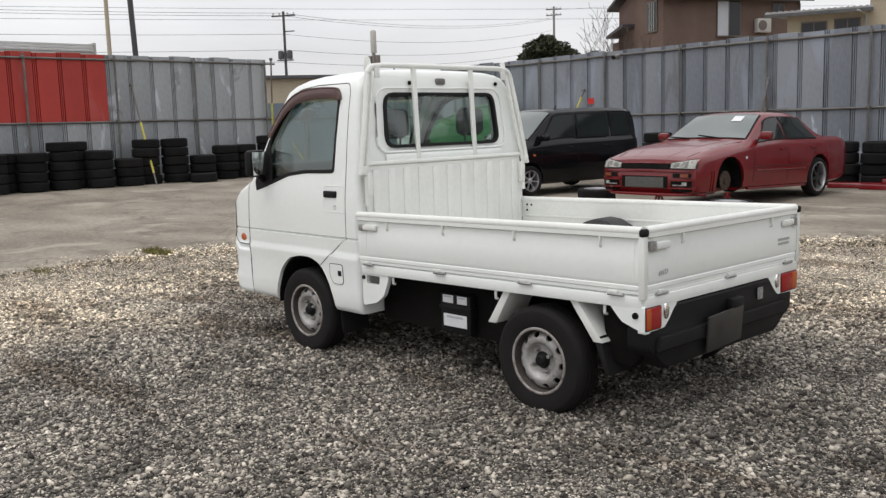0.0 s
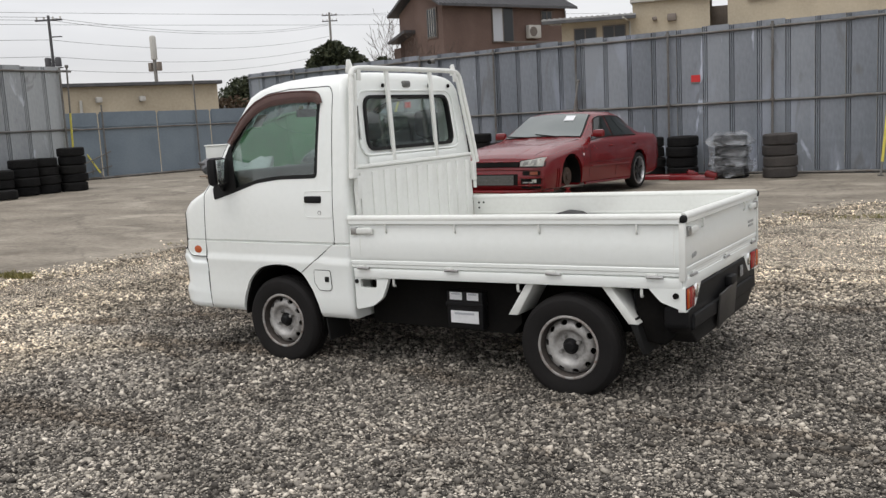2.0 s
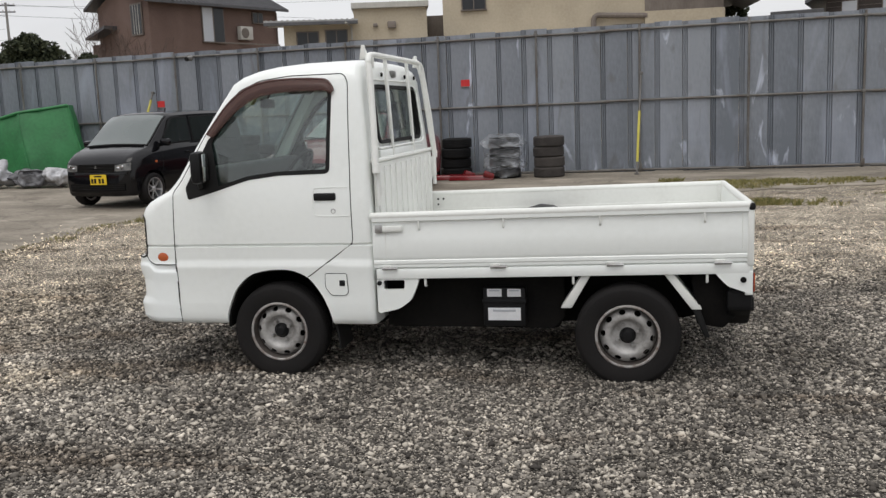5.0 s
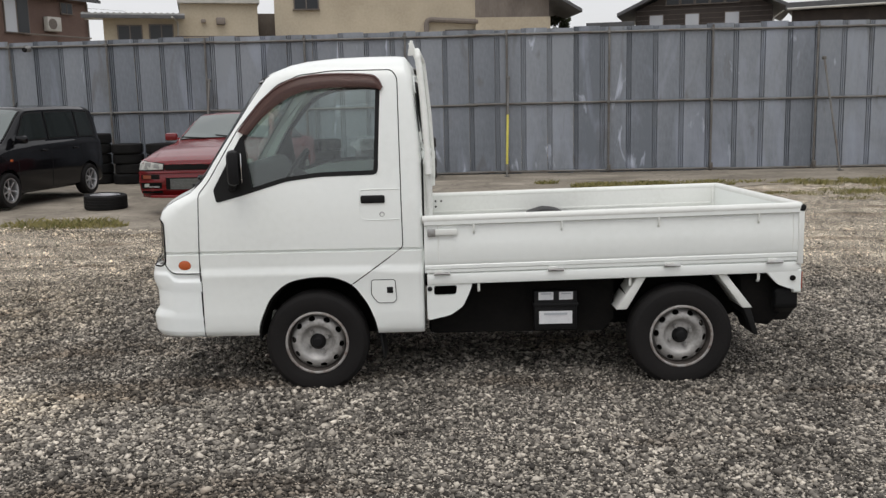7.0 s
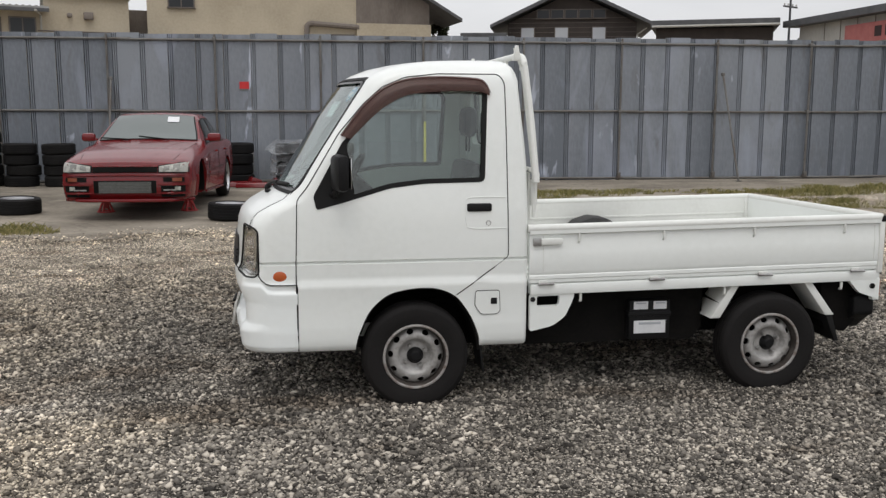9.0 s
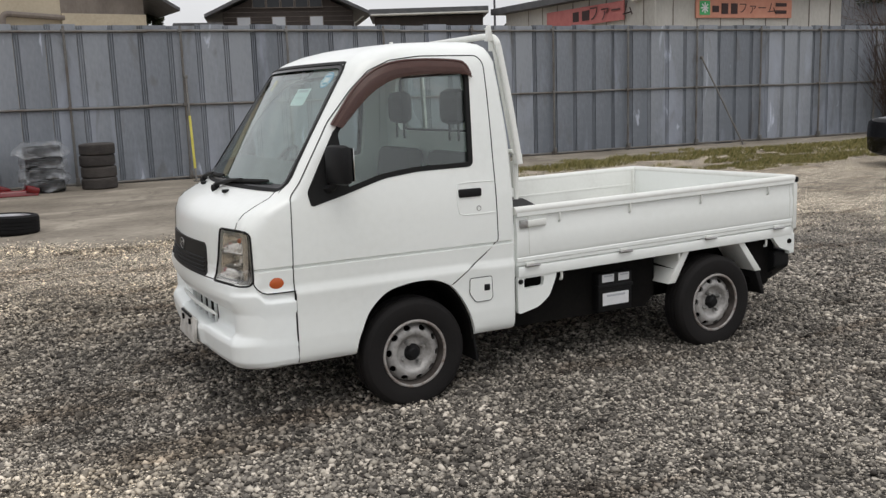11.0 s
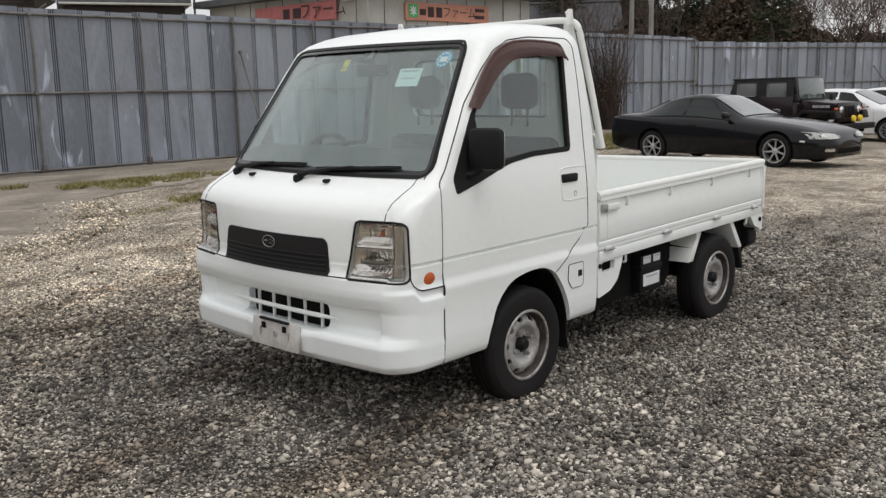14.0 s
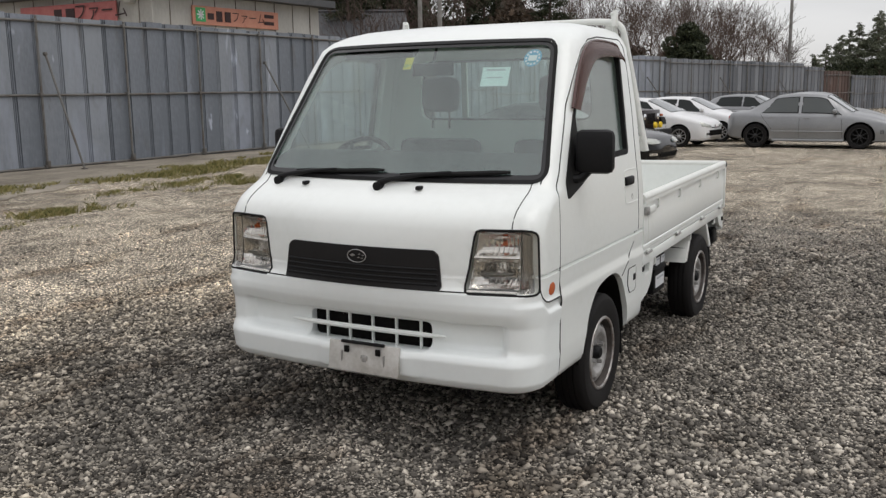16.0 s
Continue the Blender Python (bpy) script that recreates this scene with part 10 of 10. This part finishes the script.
edge_spots = []
rs = random.Random(4)
for i in range(46):
    y = 3.0 + 8.0 * i / 45
    x = -9.5 - 0.12 * math.sin((y - 3) * 2.1) - (0.3 if y > 7 else 0.0)
    edge_spots.append((x + rs.uniform(-0.08, 0.08), y, 0.11, rs.choice((0, 12, 25, 60)), rs.uniform(0.02, 0.06)))
edge_spots += [(-9.62, 4.75, 0.16, 520, 0.08), (-9.5, 3.4, 0.15, 120, 0.05), (-9.0, 10.45, 0.5, 1300, 0.10), (-8.5, 10.2, 0.3, 500, 0.09), (-9.4, 10.2, 0.3, 300, 0.05)]
grass_patch("grass_edge", edge_spots, "thin green-brown grass along the concrete edge", 1)
patches = [(-4.5, 9.4, 0.25, 200, 0.04), (-3.8, 9.8, 0.25, 220, 0.04), (-2.6, 10.9, 0.5, 700, 0.045), (-0.95, 11.4, 0.42, 1500, 0.11), (-0.45, 14.4, 0.85, 4200, 0.11), (0.7, 14.6, 0.6, 1800, 0.09), (1.2, 12.75, 0.35, 500, 0.07), (3.3, 12.6, 0.8, 3000, 0.10), (7.4, 12.6, 1.0, 5200, 0.12), (9.4, 12.9, 1.0, 4600, 0.12), (2.6, 14.3, 0.6, 1600, 0.10), (4.2, 14.4, 0.9, 2800, 0.12), (6.2, 14.6, 0.9, 2600, 0.13), (8.2, 14.7, 0.9, 2600, 0.14), (10.5, 14.4, 1.1, 3200, 0.15), (12.8, 14.2, 1.1, 3200, 0.15), (15, 14.2, 1.0, 1800, 0.12)]
rp = random.Random(9)
spots = []
for x, y, r, n, h in patches:
    for _ in range(34):
        q = rp.uniform(0.08, 0.35) * r
        spots.append((x + rp.gauss(0, 0.85) * r, y + rp.gauss(0, 0.42) * r, q, int(n * 0.032 * rp.uniform(0.3, 1.7)), h * rp.uniform(0.35, 1.1)))
grass_patch("grass", spots, "low tufts of green and dry yellow grass", 2)


def gravel_stones(count, seed):
    """Loose crushed stones lying on the yard, thickest round the truck, and strewn over the slab's edge."""
    rng = np.random.default_rng(seed)
    octa = np.array([(1, 0, 0), (0, 1, 0), (-1, 0, 0), (0, -1, 0), (0, 0, 1), (0, 0, -1)], float)
    tri = np.array([(0, 1, 4), (1, 2, 4), (2, 3, 4), (3, 0, 4), (1, 0, 5), (2, 1, 5), (3, 2, 5), (0, 3, 5)])
    x = rng.uniform(-9.6, 2.6, count * 4)
    y = rng.uniform(0.8, 9.4, count * 4)
    dx = np.maximum(0, np.abs(x + 3.85) - 1.9)
    dy = np.maximum(0, np.abs(y - 3.6) - 1.0)
    far = np.hypot(dx, dy)
    keep = rng.uniform(0, 1, count * 4) < np.clip(1.25 - 0.42 * far, 0.05, 1)
    x, y = x[keep][:count], y[keep][:count]
    edge = np.array(EDGE[1:20])
    at = rng.integers(0, len(edge) - 1, 26000)
    mix = rng.uniform(0, 1, 26000)
    ex = edge[at, 0] + (edge[at + 1, 0] - edge[at, 0]) * mix + rng.normal(0, 0.22, 26000)
    ey = edge[at, 1] + (edge[at + 1, 1] - edge[at, 1]) * mix + rng.normal(0, 0.22, 26000)
    lift = np.concatenate([np.zeros(len(x)), np.full(26000, SLAB * 0.7)])
    x, y = np.concatenate([x, ex]), np.concatenate([y, ey])
    n = len(x)
    patch = 0.5 + 0.5 * np.sin(1.7 * x + 2.1 * np.sin(0.9 * y)) * np.sin(1.3 * y + 1.4 * np.sin(1.1 * x))
    size = np.clip(rng.lognormal(-5.06, 0.44, n) * (0.85 + 0.4 * patch), 0.0032, 0.018)
    sc = np.stack([size * rng.uniform(0.95, 1.6, n), size * rng.uniform(0.8, 1.2, n), size * rng.uniform(0.5, 0.9, n)], 1)
    v = (octa[None] + rng.uniform(-0.46, 0.46, (n, 6, 3))) * sc[:, None, :]
    a, b = rng.uniform(0, 2 * math.pi, n), rng.normal(0, 0.45, n)
    ca, sa, cb, sb_ = np.cos(a), np.sin(a), np.cos(b), np.sin(b)
    vy, vz = v[..., 1] * cb[:, None] - v[..., 2] * sb_[:, None], v[..., 1] * sb_[:, None] + v[..., 2] * cb[:, None]
    vx = v[..., 0] * ca[:, None] - vy * sa[:, None]
    vy = v[..., 0] * sa[:, None] + vy * ca[:, None]
    zg = np.array([height(i, j) for i, j in zip(x, y)]) + lift
    v = np.stack([vx + x[:, None], vy + y[:, None], vz + (zg + sc[:, 2] * rng.uniform(0.05, 0.8, n))[:, None]], 2)
    f = (tri[None] + (np.arange(n) * 6)[:, None, None]).reshape(-1, 3)
    ob = mesh_from(v.reshape(-1, 3), f, "gravel", STONES)
    return tagged(ob, "loose grey and pale crushed stones covering the yard", "gravel", kind="stuff")


gravel_stones(250000, 7)
